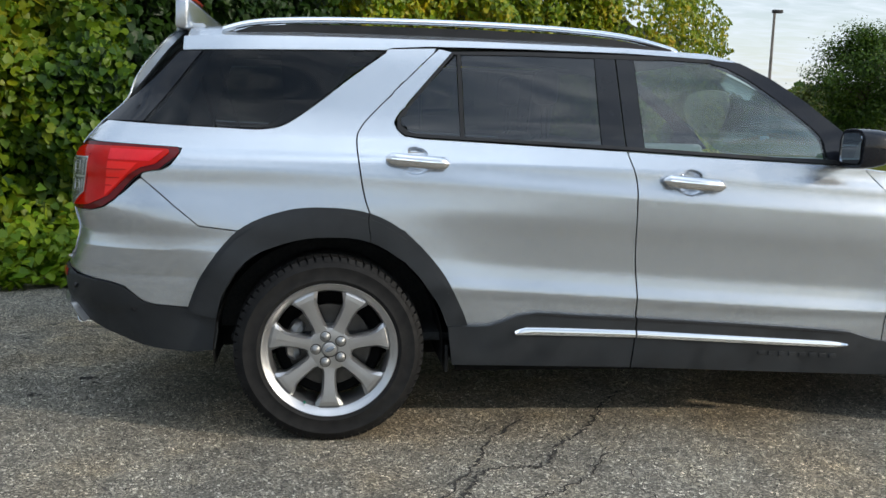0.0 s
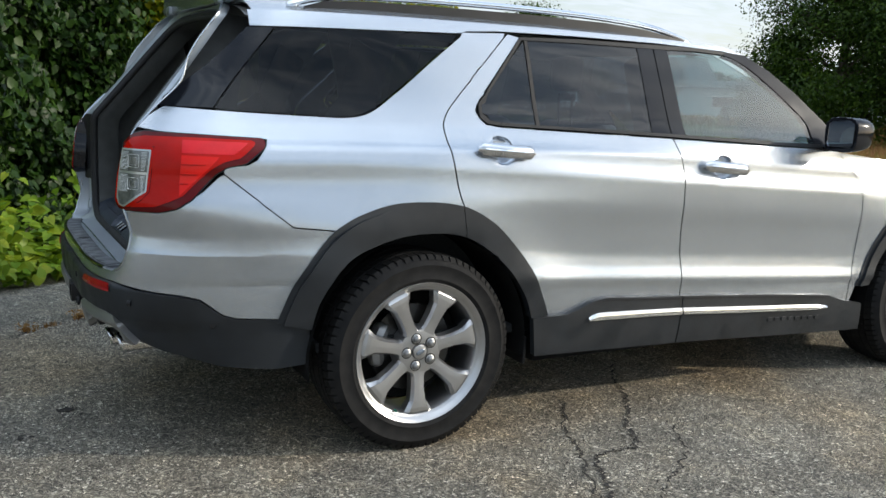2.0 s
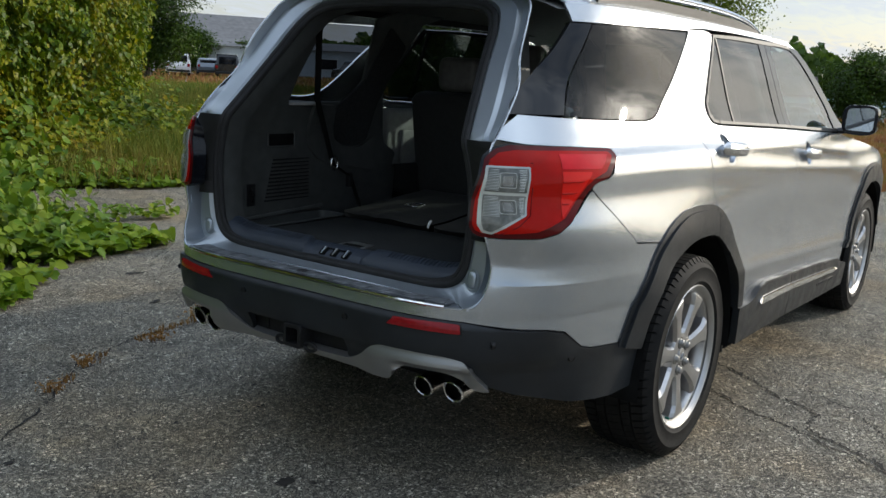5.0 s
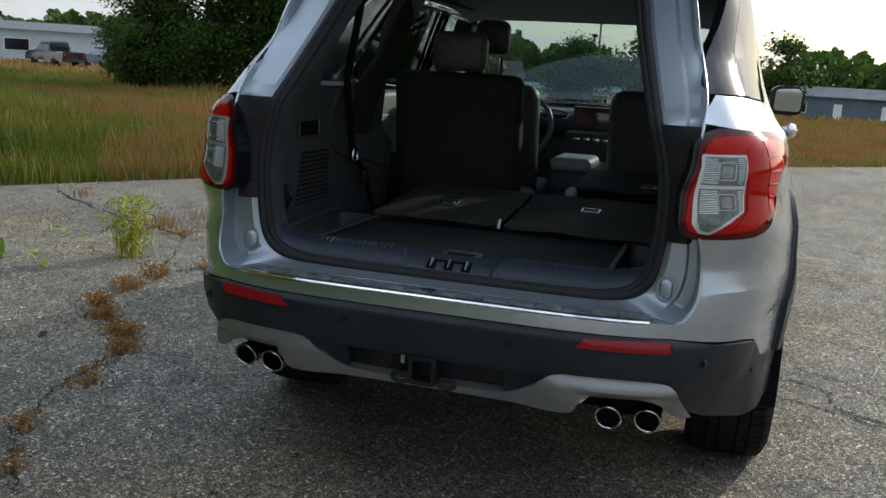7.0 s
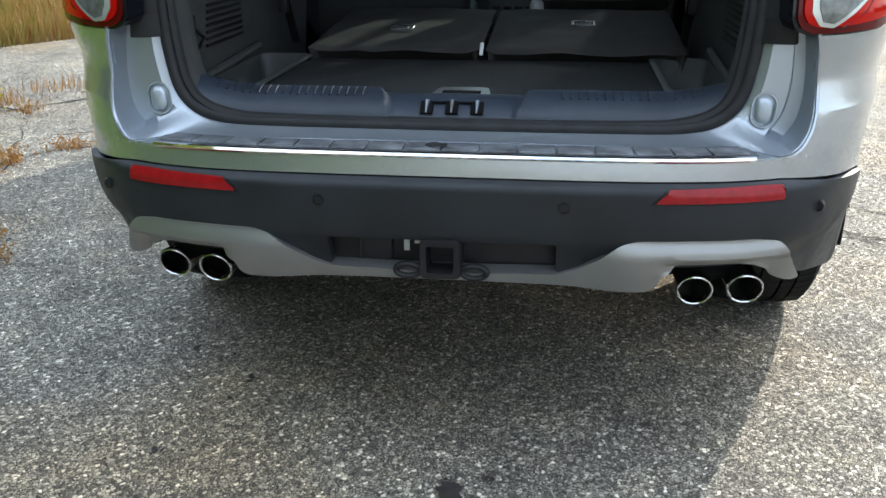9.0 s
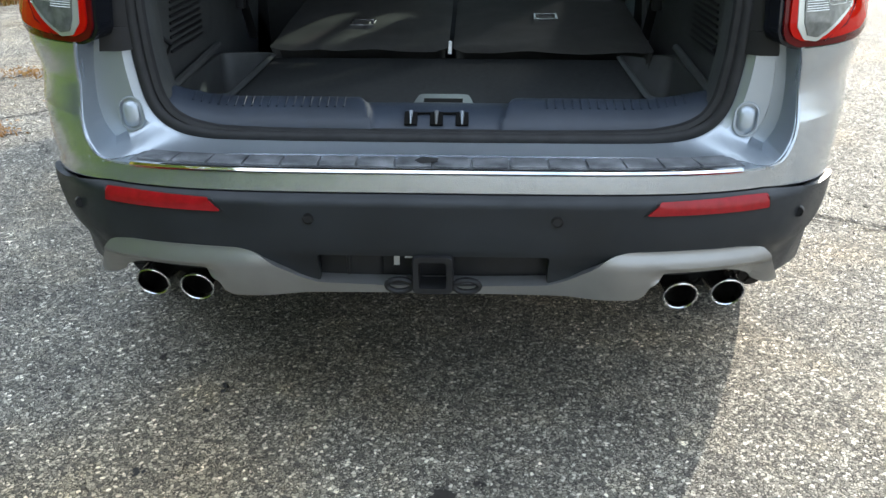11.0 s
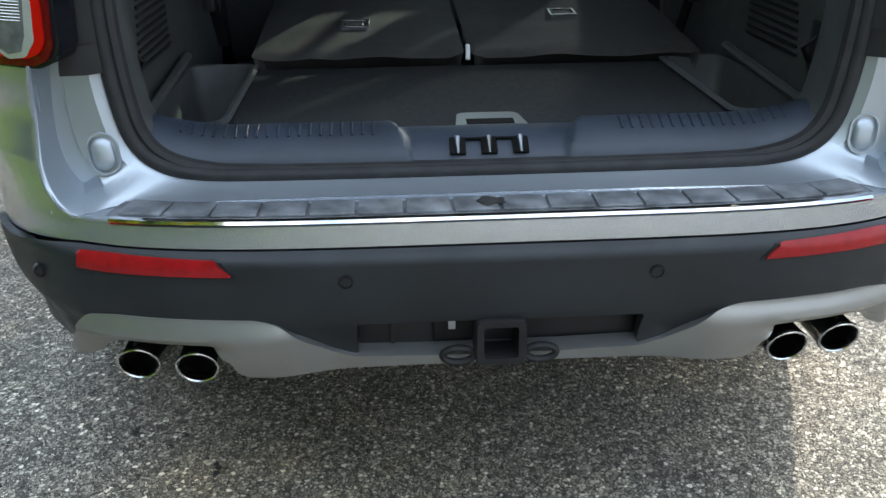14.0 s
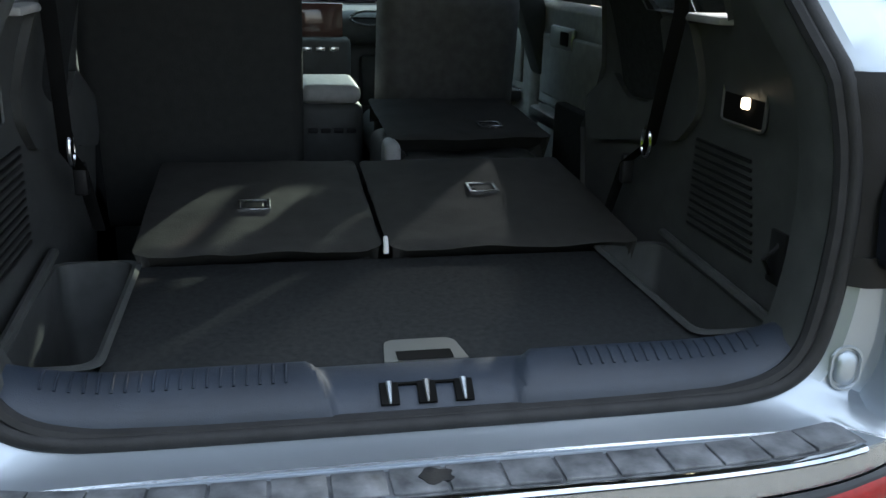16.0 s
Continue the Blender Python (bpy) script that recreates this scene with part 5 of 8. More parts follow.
for x, y, turn in ((3.025, -0.826, 40), (0.0, 0.826, 15), (3.025, 0.826, 70)):
    c = copy_thing(wheel, pose(x, y, 0.385, 0, turn, 0) if y < 0 else pose(x, y, 0.385, 0, turn, 180))
    c.parent = car

# wheel wells and the floor under the car
for cx in (0.0, 3.025):
    for s in (1, -1):
        bm = bmesh.new()
        rings = []
        for yy in (-0.955, -0.62):
            rings.append([bm.verts.new((cx + 0.462 * math.cos(radians(a)), s * yy, 0.39 + 0.462 * math.sin(radians(a)))) for a in range(-8, 189, 7)])
        for j in range(len(rings[0]) - 1):
            bm.faces.new((rings[0][j], rings[0][j + 1], rings[1][j + 1], rings[1][j]))
        bm.faces.new(rings[1])
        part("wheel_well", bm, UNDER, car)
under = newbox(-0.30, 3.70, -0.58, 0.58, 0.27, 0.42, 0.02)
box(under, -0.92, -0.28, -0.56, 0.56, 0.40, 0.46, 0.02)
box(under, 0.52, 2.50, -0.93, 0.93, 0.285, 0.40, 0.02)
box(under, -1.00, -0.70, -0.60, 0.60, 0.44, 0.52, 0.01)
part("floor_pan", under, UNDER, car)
part("rear_axle", tube([(0, -0.72, 0.36), (0, -0.3, 0.33), (0, 0.3, 0.33), (0, 0.72, 0.36)], 0.045, 8), UNDER, car)
for s in (1, -1):
    part("mud_flap", newbox(0.475, 0.49, -s * 0.93, -s * 0.74, 0.285, 0.40, 0.004), BLACKPL, car)
    SLANT = Matrix(((1, 0, 0, 0), (0, 1, -0.36, 0), (0, 0, 1, 0), (0, 0, 0, 1)))
    part("exhaust_silencer", tube([(-0.93, -s * 0.54, 0.435), (-0.70, -s * 0.50, 0.44), (-0.55, -s * 0.46, 0.42)], 0.05, 12, squash=0.7), UNDER, car)
    for y, x in (((0.489, -1.050), (0.588, -1.030)) if s > 0 else ((0.499, -1.050), (0.599, -1.030))):
        at = Matrix.Translation((x - 0.012, s * y, 0.440 if s > 0 else 0.436)) @ pose(0, 0, 0, 0, 0, -90) @ SLANT
        tip = lathe([(0.031, 0.25), (0.0335, 0.03), (0.0345, 0.0), (0.0345, -0.004), (0.0300, -0.004), (0.0292, 0.02), (0.029, 0.12), (0.0, 0.13)], 32)
        bmesh.ops.transform(tip, matrix=at, verts=tip.verts)
        pp = part("tailpipe", tip, PIPE, car, "polished round tailpipe")
        lip = lathe([(0.0340, 0.002), (0.0362, -0.002), (0.0366, -0.006), (0.0352, -0.0105), (0.0328, -0.012), (0.0306, -0.010), (0.0296, -0.005), (0.0294, 0.004)], 32)
        bmesh.ops.transform(lip, matrix=at, verts=lip.verts)
        part("pipe_lip", lip, SATIN, pp, "bright rolled lip")
        inner = lathe([(0.0286, 0.012), (0.0286, 0.10), (0.0, 0.11)], 24)
        bmesh.ops.transform(inner, matrix=at, verts=inner.verts)
        part("pipe_bore", inner, DISC, pp, "dark steel pipe bore")

# tow hitch
hitch = empty("tow_hitch", "", "", parent=car)
bm = bmesh.new()
ro_ = rounded([(-0.040, 0.468), (0.040, 0.468), (0.040, 0.549), (-0.040, 0.549)], 0.013)
ri_ = rounded([(-0.027, 0.481), (0.027, 0.481), (0.027, 0.536), (-0.027, 0.536)], 0.006)
rings = [[bm.verts.new((x, y, z)) for y, z in o] for x, o in ((-0.95, ro_), (-1.146, ro_), (-1.150, [(y * 0.95, 0.5085 + (z - 0.5085) * 0.95) for y, z in ro_]), (-1.150, ri_), (-0.98, ri_))]
for p, q in zip(rings, rings[1:]):
    for i in range(len(p)):
        bm.faces.new((p[i], p[(i + 1) % len(p)], q[(i + 1) % len(q)], q[i]))
bmesh.ops.recalc_face_normals(bm, faces=bm.faces)
part("receiver_tube", bm, BLACKPL, hitch, "black square hitch receiver")
part("receiver_bore", newbox(-0.985, -0.975, -0.03, 0.03, 0.478, 0.539), UNDER, hitch)
for s in (1, -1):
    ring = [(-1.128, s * 0.066 + 0.025 * math.cos(a), 0.478 + 0.013 * math.sin(a)) for a in np.linspace(0, 2 * math.pi, 17)[:-1]]
    part("chain_loop", tube(ring, 0.0062, 8, close=True, up=(1, 0, 0)), BLACKPL, hitch)
bm = newbox(-1.092, -1.07, 0.10, 0.235, 0.478, 0.535, 0.015, 3)
box(bm, -1.097, -1.085, 0.165, 0.173, 0.485, 0.53, 0.002)
part("trailer_socket", bm, BLACKPL, hitch)
part("socket_label", newbox(-1.094, -1.09, 0.068, 0.079, 0.506, 0.530, 0.0), PLATEM, hitch, "small pale warning label")
part("rating_label", newbox(-1.090, -1.087, 0.042, 0.058, 0.520, 0.526), PLATEM, hitch)

# ---------- tail opening ----------
def ap_x(z):
    return -0.975 if z < 1.2 else -0.975 + (z - 1.2) * 0.80


SEAL_HALF = [(0.0, 0.738), (0.36, 0.740), (0.46, 0.748), (0.520, 0.770), (0.551, 0.809), (0.564, 0.868), (0.571, 0.94), (0.572, 1.02), (0.558, 1.12), (0.510, 1.27), (0.463, 1.43), (0.432, 1.54), (0.385, 1.60), (0.28, 1.625), (0.0, 1.635)]
MID_HALF = [(0.0, 0.725), (0.38, 0.726), (0.50, 0.731), (0.554, 0.748), (0.588, 0.784), (0.605, 0.850), (0.611, 0.92), (0.611, 1.02), (0.594, 1.12), (0.548, 1.27), (0.503, 1.43), (0.472, 1.55), (0.42, 1.625), (0.30, 1.655), (0.0, 1.665)]
OUT_HALF = [(0.0, 0.714), (0.36, 0.713), (0.56, 0.710), (0.640, 0.712), (0.676, 0.736), (0.692, 0.79), (0.685, 0.893), (0.655, 1.03), (0.655, 1.17), (0.655, 1.28), (0.615, 1.44), (0.585, 1.57), (0.54, 1.645), (0.36, 1.685), (0.0, 1.70)]


def loop(halfline, x_of):
    r = spline([(0, y, z) for y, z in halfline], 8)
    pts = [(x_of(p.y, p.z), p.y, p.z) for p in r]
    return pts + [(x, -y, z) for x, y, z in pts[-2:0:-1]]


def bridge(loops, mat, name, label="", parent=None):
    bm = bmesh.new()
    rings = [[bm.verts.new(p) for p in lp] for lp in loops]
    for p, q in zip(rings, rings[1:]):
        k = len(p)
        for i in range(k):
            bm.faces.new((p[i], p[(i + 1) % k], q[(i + 1) % k], q[i]))
    bmesh.ops.recalc_face_normals(bm, faces=bm.faces)
    return part(name, bm, mat, parent or car, label)


def out_x(y, z):
    on = skin(ry(y, z), z)[0] - 0.001
    k = ease((abs(y) - 0.585) / 0.06) * (1 - ease((z - 1.48) / 0.15))
    return on * k + (-1.040 if z < 0.9 else ap_x(z) - 0.05) * (1 - k)


def pair_mix(a, b, t, x=None):
    return (a[0] * (1 - t) + b[0] * t if x is None else x, a[1] * (1 - t) + b[1] * t, a[2] * (1 - t) + b[2] * t)


outer_loop = loop(OUT_HALF, out_x)
mid_loop = loop(MID_HALF, lambda y, z: ap_x(z) - 0.006)
seal_loop = loop(SEAL_HALF, lambda y, z: ap_x(z) + 0.012)
rolled, ditch, gutter, panel, lip = [], [], [], [], []
for a, b in zip(outer_loop, mid_loop):
    deep = ease((b[2] - 0.742) / 0.028)
    rolled.append(pair_mix(a, b, 0.06, a[0] + 0.003))
    ditch.append(pair_mix(a, b, 0.15, (a[0] * 0.82 + b[0] * 0.18) * (1 - deep) + (b[0] + 0.010) * deep))
    gutter.append(pair_mix(a, b, 0.42, (a[0] * 0.58 + b[0] * 0.42) * (1 - deep) + (b[0] + 0.010) * deep))
    panel.append(pair_mix(a, b, 0.50, (a[0] * 0.5 + b[0] * 0.5) * (1 - deep) + (b[0] - 0.007) * deep))
    lip.append((b[0] - 0.008, b[1], b[2]))
inside = [pair_mix(b, c, 0.35, b[0] + 0.004) for b, c in zip(mid_loop, seal_loop)]
bridge([outer_loop, rolled, ditch, gutter, panel, lip, inside, seal_loop], JAMB, "tailgate_frame", "dull silver painted tailgate frame, darkened for the gate's shade").data.set_sharp_from_angle(angle=radians(34))
part("frame_edge", tube([(p[0] + 0.002, p[1], p[2]) for p in outer_loop], 0.004, 6, close=True, up=(1, 0, 0)), PAINT, car)
part("weather_seal", tube([tuple(Vector(a) * 0.62 + Vector(b) * 0.38 + Vector((-0.004, 0, 0))) for a, b in zip(seal_loop, mid_loop)], 0.0125, 10, close=True, up=(1, 0, 0)), RUBBER, car, "black rubber tailgate seal")
part("weather_seal", tube([(p[0] - 0.004, p[1], p[2]) for p in seal_loop], 0.012, 8, close=True, up=(1, 0, 0)), RUBBER, car)
inner1 = [(x + 0.03, y * 0.985, z + (0.006 if z < 1 else -0.01)) for x, y, z in seal_loop]
bridge([seal_loop, inner1, [(x + 0.10, y * 1.0, z + (0.004 if z < 1 else -0.01)) for x, y, z in seal_loop]], TRIM, "opening_trim", "charcoal plastic opening trim")
for s in (1, -1):
    # buffer pads on the jamb
    place = Matrix.Translation((-0.993, s * 0.607, 0.783)) @ pose(0, 0, 0, 0, 0, s * 6) @ pose(0, 0, 0, s * -4, 6, 0)
    bm = bmesh.new()
    rings = []
    for k, dx in ((0.0, -0.0062), (0.55, -0.006), (0.85, -0.0045), (1.0, -0.001), (1.02, 0.010)):
        rings.append([bm.verts.new(place @ Vector((dx, 0.0165 * k * math.cos(a), 0.0165 * k * math.sin(a) + 0.0085 * k * (1 if math.sin(a) > 0 else -1)))) for a in np.linspace(0.01, 2 * math.pi + 0.01, 33)[:-1]])
    for p, q in zip(rings, rings[1:]):
        for i in range(32):
            bm.faces.new((p[i], p[(i + 1) % 32], q[(i + 1) % 32], q[i]))
    bmesh.ops.remove_doubles(bm, verts=bm.verts, dist=1e-5)
    bmesh.ops.recalc_face_normals(bm, faces=bm.faces)
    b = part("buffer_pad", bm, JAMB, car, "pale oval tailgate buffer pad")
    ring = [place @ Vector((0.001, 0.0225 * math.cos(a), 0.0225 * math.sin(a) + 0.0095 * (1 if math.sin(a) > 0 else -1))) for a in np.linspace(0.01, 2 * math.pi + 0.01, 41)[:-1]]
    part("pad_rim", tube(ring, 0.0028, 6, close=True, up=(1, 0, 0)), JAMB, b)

    def at_z(lp, z, s=s):
        side = sorted([(p[2], p[0], p[1]) for p in lp if p[1] * s > 0.40 and p[2] > 0.74])
        zs = [q[0] for q in side]
        return Vector((float(np.interp(z, zs, [q[1] for q in side])), float(np.interp(z, zs, [q[2] for q in side])), z))
    # black trim between the lamp and the seal, with its foot
    for z0, z1, proud, name in ((0.945, 1.206, 0.006, "lamp_housing"), (0.908, 0.952, 0.012, "housing_foot")):
        bm = bmesh.new()
        cols = []
        for z in np.linspace(z0, z1, 14):
            a, g, c, e = at_z(rolled, z), at_z(gutter, z), at_z(panel, z), at_z(lip, z)
            first = at_z(ditch, z) * 0.3 + g * 0.7 if z0 < 0.93 else a
            cols.append([bm.verts.new(q) for q in (first + Vector((0.012, 0, 0)), first + Vector((-0.003, 0, 0)), c + Vector((-proud - 0.004, 0, 0)), e + Vector((-proud, 0, 0)), e * 0.5 + at_z(seal_loop, z) * 0.5 + Vector((-0.010, 0, 0)), e * 0.5 + at_z(seal_loop, z) * 0.5 + Vector((0.014, 0, 0)))])
        for p, q in zip(cols, cols[1:]):
            for i in range(5):
                bm.faces.new((p[i], p[i + 1], q[i + 1], q[i]))
        bm.faces.new(cols[0])
        bm.faces.new(cols[-1][::-1])
        bmesh.ops.recalc_face_normals(bm, faces=bm.faces)
        part(name, bm, BLACKPL, car, "black plastic lamp housing")
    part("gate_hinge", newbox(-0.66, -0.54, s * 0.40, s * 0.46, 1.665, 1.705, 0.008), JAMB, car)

# load sill trim
sill = empty("load_sill", "", "", parent=car)
SILL_LINE = [(-0.967, 0.729), (-0.963, 0.741), (-0.950, 0.760), (-0.926, 0.7735), (-0.908, 0.7805), (-0.893, 0.7835), (-0.884, 0.7830), (-0.880, 0.777)]


def sill_point(y, k, up=0.0):
    """A point of the sill's section k at y; the wings stand proud of the latch panel."""
    x, z = SILL_LINE[k]
    t = k / (len(SILL_LINE) - 1)
    edge = 0.112 + 0.045 * t
    wing = ease((abs(y) - edge) / 0.012) * (0.3 if k == 0 else 1)
    rise = 0.030 * max(0.0, (abs(y) - 0.40) / 0.14) ** 2
    return Vector((x - 0.006 * wing - up * 0.6, y, z + (0.007 + 0.006 * min(1.0, t * 1.6)) * wing + rise * (1 - 0.4 * t) + up * 0.8))


ys_ = sorted(set([round(v, 4) for v in np.linspace(-0.545, 0.545, 45)] + [s * v for s in (1, -1) for v in [0.106 + 0.004 * k for k in range(19)]]))
bm = bmesh.new()
cols = [[bm.verts.new(sill_point(y, k)) for k in range(len(SILL_LINE))] for y in ys_]
for p, q in zip(cols, cols[1:]):
    for k in range(len(SILL_LINE) - 1):
        bm.faces.new((p[k], p[k + 1], q[k + 1], q[k]))
bmesh.ops.recalc_face_normals(bm, faces=bm.faces)
part("sill_trim", bm, SILL, sill, "slate plastic load-sill trim")
for s in (1, -1):
    for k in range(19):
        y = s * (0.190 + k * 0.0172)
        if s < 0 and k < 2:
            continue
        part("grip_rib", tube([sill_point(y, 3, 0.0008), sill_point(y, 4, 0.0014), sill_point(y, 5, 0.0008)], 0.0022, 6, True), SILL, sill)
slope_m = Matrix.Translation((-0.946, 0, 0.7665)) @ pose(0, 0, 0, 0, -35, 0)
# black blocks set on the sill panel, painted shade of the latch slots
for y in (-0.052, 0.0, 0.052):
    part("latch_shade_block", newbox(-0.017, 0.017, y - 0.013, y + 0.013, -0.004, 0.0014, 0.001, 1, slope_m), UNDER, sill, "black block painted as the shade of a latch opening")
part("latch_shade_block", newbox(0.0125, 0.0165, -0.062, 0.062, -0.004, 0.0012, 0.001, 1, slope_m), UNDER, sill)
for y in (-0.052, 0.0, 0.052):
    hook = newbox(-0.016, 0.018, y - 0.0045, y + 0.0045, -0.002, 0.0060, 0.002, 1)
    for v in hook.verts:
        if v.co.x < 0:
            v.co.y = y + (v.co.y - y) * 0.45
            v.co.z -= 0.002
    bmesh.ops.transform(hook, matrix=slope_m, verts=hook.verts)
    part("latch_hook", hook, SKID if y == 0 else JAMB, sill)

# cargo floor, side bins and trim
cargo = empty("cargo_area", "", "", parent=car)
part("cargo_floor", newbox(-0.884, -0.40, -0.455, 0.445, 0.755, 0.779, 0.006), CARPET, cargo, "black carpeted cargo floor")
o = rounded([(-0.879, -0.074), (-0.879, 0.050), (-0.802, 0.042), (-0.802, -0.064)], [0.002, 0.002, 0.018, 0.018])
part("floor_handle", sheet(o, lambda u, v: (u, v, 0.7822), 0.03, 0.03, 0.004), SKID, cargo, "brushed metal floor handle plate")
# black block on the plate, standing in for the shaded handle opening
part("handle_shade_block", newbox(-0.877, -0.846, -0.052, 0.030, 0.776, 0.7832, 0.0), UNDER, cargo)
for s in (1, -1):
    yi, yo = s * 0.448, s * 0.585
    bm = bmesh.new()
    lo_, hi_ = min(yi, yo), max(yi, yo)
    tray = []
    for z, g in ((0.786, -0.012), (0.790, -0.004), (0.788, 0.003), (0.60, 0.012), (0.565, 0.030)):
        tray.append([bm.verts.new((x, y, z)) for x, y in rounded([(-0.845 + g, lo_ + g), (-0.395 - g, lo_ + g), (-0.395 - g, hi_ - g), (-0.845 + g, hi_ - g)], 0.03)])
    for p, q in zip(tray, tray[1:]):
        for i in range(len(p)):
            bm.faces.new((p[i], p[(i + 1) % len(p)], q[(i + 1) % len(q)], q[i]))
    bm.faces.new(tray[-1])
    bmesh.ops.recalc_face_normals(bm, faces=bm.faces)
    bmesh.ops.reverse_faces(bm, faces=bm.faces)
    part("storage_bin", bm, TRIM, cargo, "open plastic side bin")
    bm = bmesh.new()
    for a, b in (((-0.86, s * 0.580, 0.790), (-0.39, s * 0.590, 0.808)),):
        tube([a, b], 0.010, 8, True, bm)
    part("bin_rim", bm, TRIM, cargo)

    def trim_map(u, v, s=s):
        """u along x, v height: the side trim beside the load."""
        bulge = 0.030 * math.exp(-((u - 0.02) / 0.22) ** 2) * max(0.0, 1 - abs(v - 0.95) / 0.3)
        y = 0.612 - 0.34 * max(0.0, v - 1.10) ** 1.1 - bulge - 0.02 * max(0, (0.9 - v))
        return (u, -s * y, v)
    o = [(-0.905, 0.56), (0.10, 0.56), (0.10, 0.94), (0.04, 1.0), (0.0, 1.16), (-0.05, 1.33), (0.10, 1.60), (0.24, 1.64), (-0.10, 1.64), (-0.22, 1.60), (-0.20, 1.34), (-0.28, 1.25), (-0.62, 1.25), (-0.60, 1.35), (-0.50, 1.62), (-0.62, 1.63), (-0.80, 1.40), (-0.925, 1.20)]
    o = dense(o, 0.08)
    bm = sheet(o if s > 0 else o, trim_map, 0.05, 0.05, 0.012)
    tr = part("side_trim", bm, TRIM, cargo, "charcoal plastic cargo side trim")
    inward = -s
    mould = [(0.085, 1.015), (0.03, 0.925), (-0.20, 0.965), (-0.40, 1.0), (-0.462, 1.055), (-0.482, 1.16), (-0.475, 1.245), (-0.345, 1.240), (-0.335, 1.148), (-0.308, 1.080), (-0.247, 1.052), (-0.154, 1.050), (-0.105, 1.075), (-0.06, 1.10)]
    part("trim_moulding", sheet(rounded(dense(mould, 0.05), 0.02), trim_map, 0.03, 0.03, 0.016 * inward, 0.015 * inward), TRIM, tr, "charcoal moulded shoulder of the side trim")
    part("pillar_cover", sheet(rounded([(-0.330, 1.235), (-0.330, 1.15), (-0.300, 1.088), (-0.245, 1.058), (-0.158, 1.056), (-0.10, 1.085), (-0.075, 1.235), (0.02, 1.50), (-0.12, 1.58), (-0.20, 1.34)], 0.02), trim_map, 0.03, 0.03, 0.010 * inward, 0.008 * inward), CARPET, tr, "black pillar cover")
    # ledge of the trim, coloured paler for the daylight falling on it
    part("window_ledge", newbox(-0.615, -0.475, min(-s * 0.545, -s * 0.66), max(-s * 0.545, -s * 0.66), 1.238, 1.252, 0.005), DOORTRIM, tr, "ledge under the side window, daylight put into its grey")
    # speaker slats
    bm = bmesh.new()
    for k in range(12):
        z = 0.850 + 0.0150 * k
        y = trim_map(-0.5, z)[1]
        box(bm, -0.705 + 0.004 * k, -0.455, y + s * 0.002 - 0.0022, y + s * 0.002 + 0.0022, z - 0.0035, z + 0.0035, 0.001, 1)
    part("speaker_grille", bm, BLACKPL, tr)
    y = trim_map(-0.62, 1.11)[1]
    # flat black plate on the trim, its colour giving the lamp niche's shade
    part("lamp_recess_shade", newbox(-0.690, -0.548, y - 0.003, y + 0.003, 1.072, 1.160, 0.002), UNDER, tr)
    rim = [(-0.619 + a, y + s * 0.003, 1.116 + c) for a, c in rounded([(-0.074, -0.047), (0.074, -0.047), (0.074, 0.047), (-0.074, 0.047)], 0.014)]
    part("recess_rim", tube(rim, 0.004, 6, close=True, up=(0, 1, 0)), TRIM, tr)
    y = trim_map(-0.78, 0.87)[1]
    part("bag_hook", tube([(-0.78, y, 0.905), (-0.785, y + s * 0.03, 0.88), (-0.78, y + s * 0.012, 0.855)], 0.005, 8), BLACKPL, tr)
    part("hook_plate", newbox(-0.80, -0.755, y - 0.003, y + 0.005, 0.835, 0.925, 0.002), BLACKPL, tr)
    # seat belt with its buckle
    belt = [(-0.58, -s * 0.445, 1.56), (-0.49, -s * 0.535, 1.26), (-0.362, -s * 0.556, 0.988), (-0.247, -s * 0.556, 0.925), (-0.19, -s * 0.545, 0.79)]
    part("seat_belt", tube(belt, 0.013, 6, squash=0.15), UNDER, cargo, "black seat belt")
    ring = [(-0.362 + 0.020 * math.cos(a), -s * 0.548, 0.992 + 0.030 * math.sin(a)) for a in np.linspace(0, 2 * math.pi, 17)[:-1]]
    part("belt_clip", tube(ring, 0.004, 6, close=True, up=(0, 1, 0)), SATIN, cargo, "bright belt clip")
    part("belt_buckle", newbox(-0.262, -0.240, -s * 0.572, -s * 0.545, 0.880, 0.945, 0.006), BLACKPL, cargo)

# cargo lamp on the right side trim
lampm = bpy.data.materials.new("cargo_lamp_glow")
lampm.use_nodes = True
lampm.node_tree.nodes["Principled BSDF"].inputs["Emission Color"].default_value = (1.0, 0.82, 0.55, 1)
lampm.node_tree.nodes["Principled BSDF"].inputs["Emission Strength"].default_value = 2.0
part("cargo_lamp", newbox(-0.640, -0.620, -0.610, -0.598, 1.100, 1.120, 0.004), lampm, cargo, "small lit cargo lamp")


# folded third row, in two halves
def folded_back(name, x0, x1, y0, y1, z0, z1, mat, parent, label, puff=0.012):
    def m(u, v):
        a, b = (u - x0) / (x1 - x0), (v - y0) / (y1 - y0)
        e = (4 * a * (1 - a)) ** 0.25 * (4 * b * (1 - b)) ** 0.25 if 0 < a < 1 and 0 < b < 1 else 0.0
        wr = 0.004 * noise.noise(Vector((u * 9, v * 14, 0))) + 0.006 * noise.noise(Vector((u * 26, v * 7, 3))) * math.exp(-((a) / 0.12) ** 2)
        return (u, v, z0 + (z1 - z0) * a + puff * e + wr)
    o = rounded([(x0, y0), (x1, y0), (x1, y1), (x0, y1)], 0.03)
    return part(name, sheet(o, m, 0.022, 0.022, 0.075), mat, parent, label)


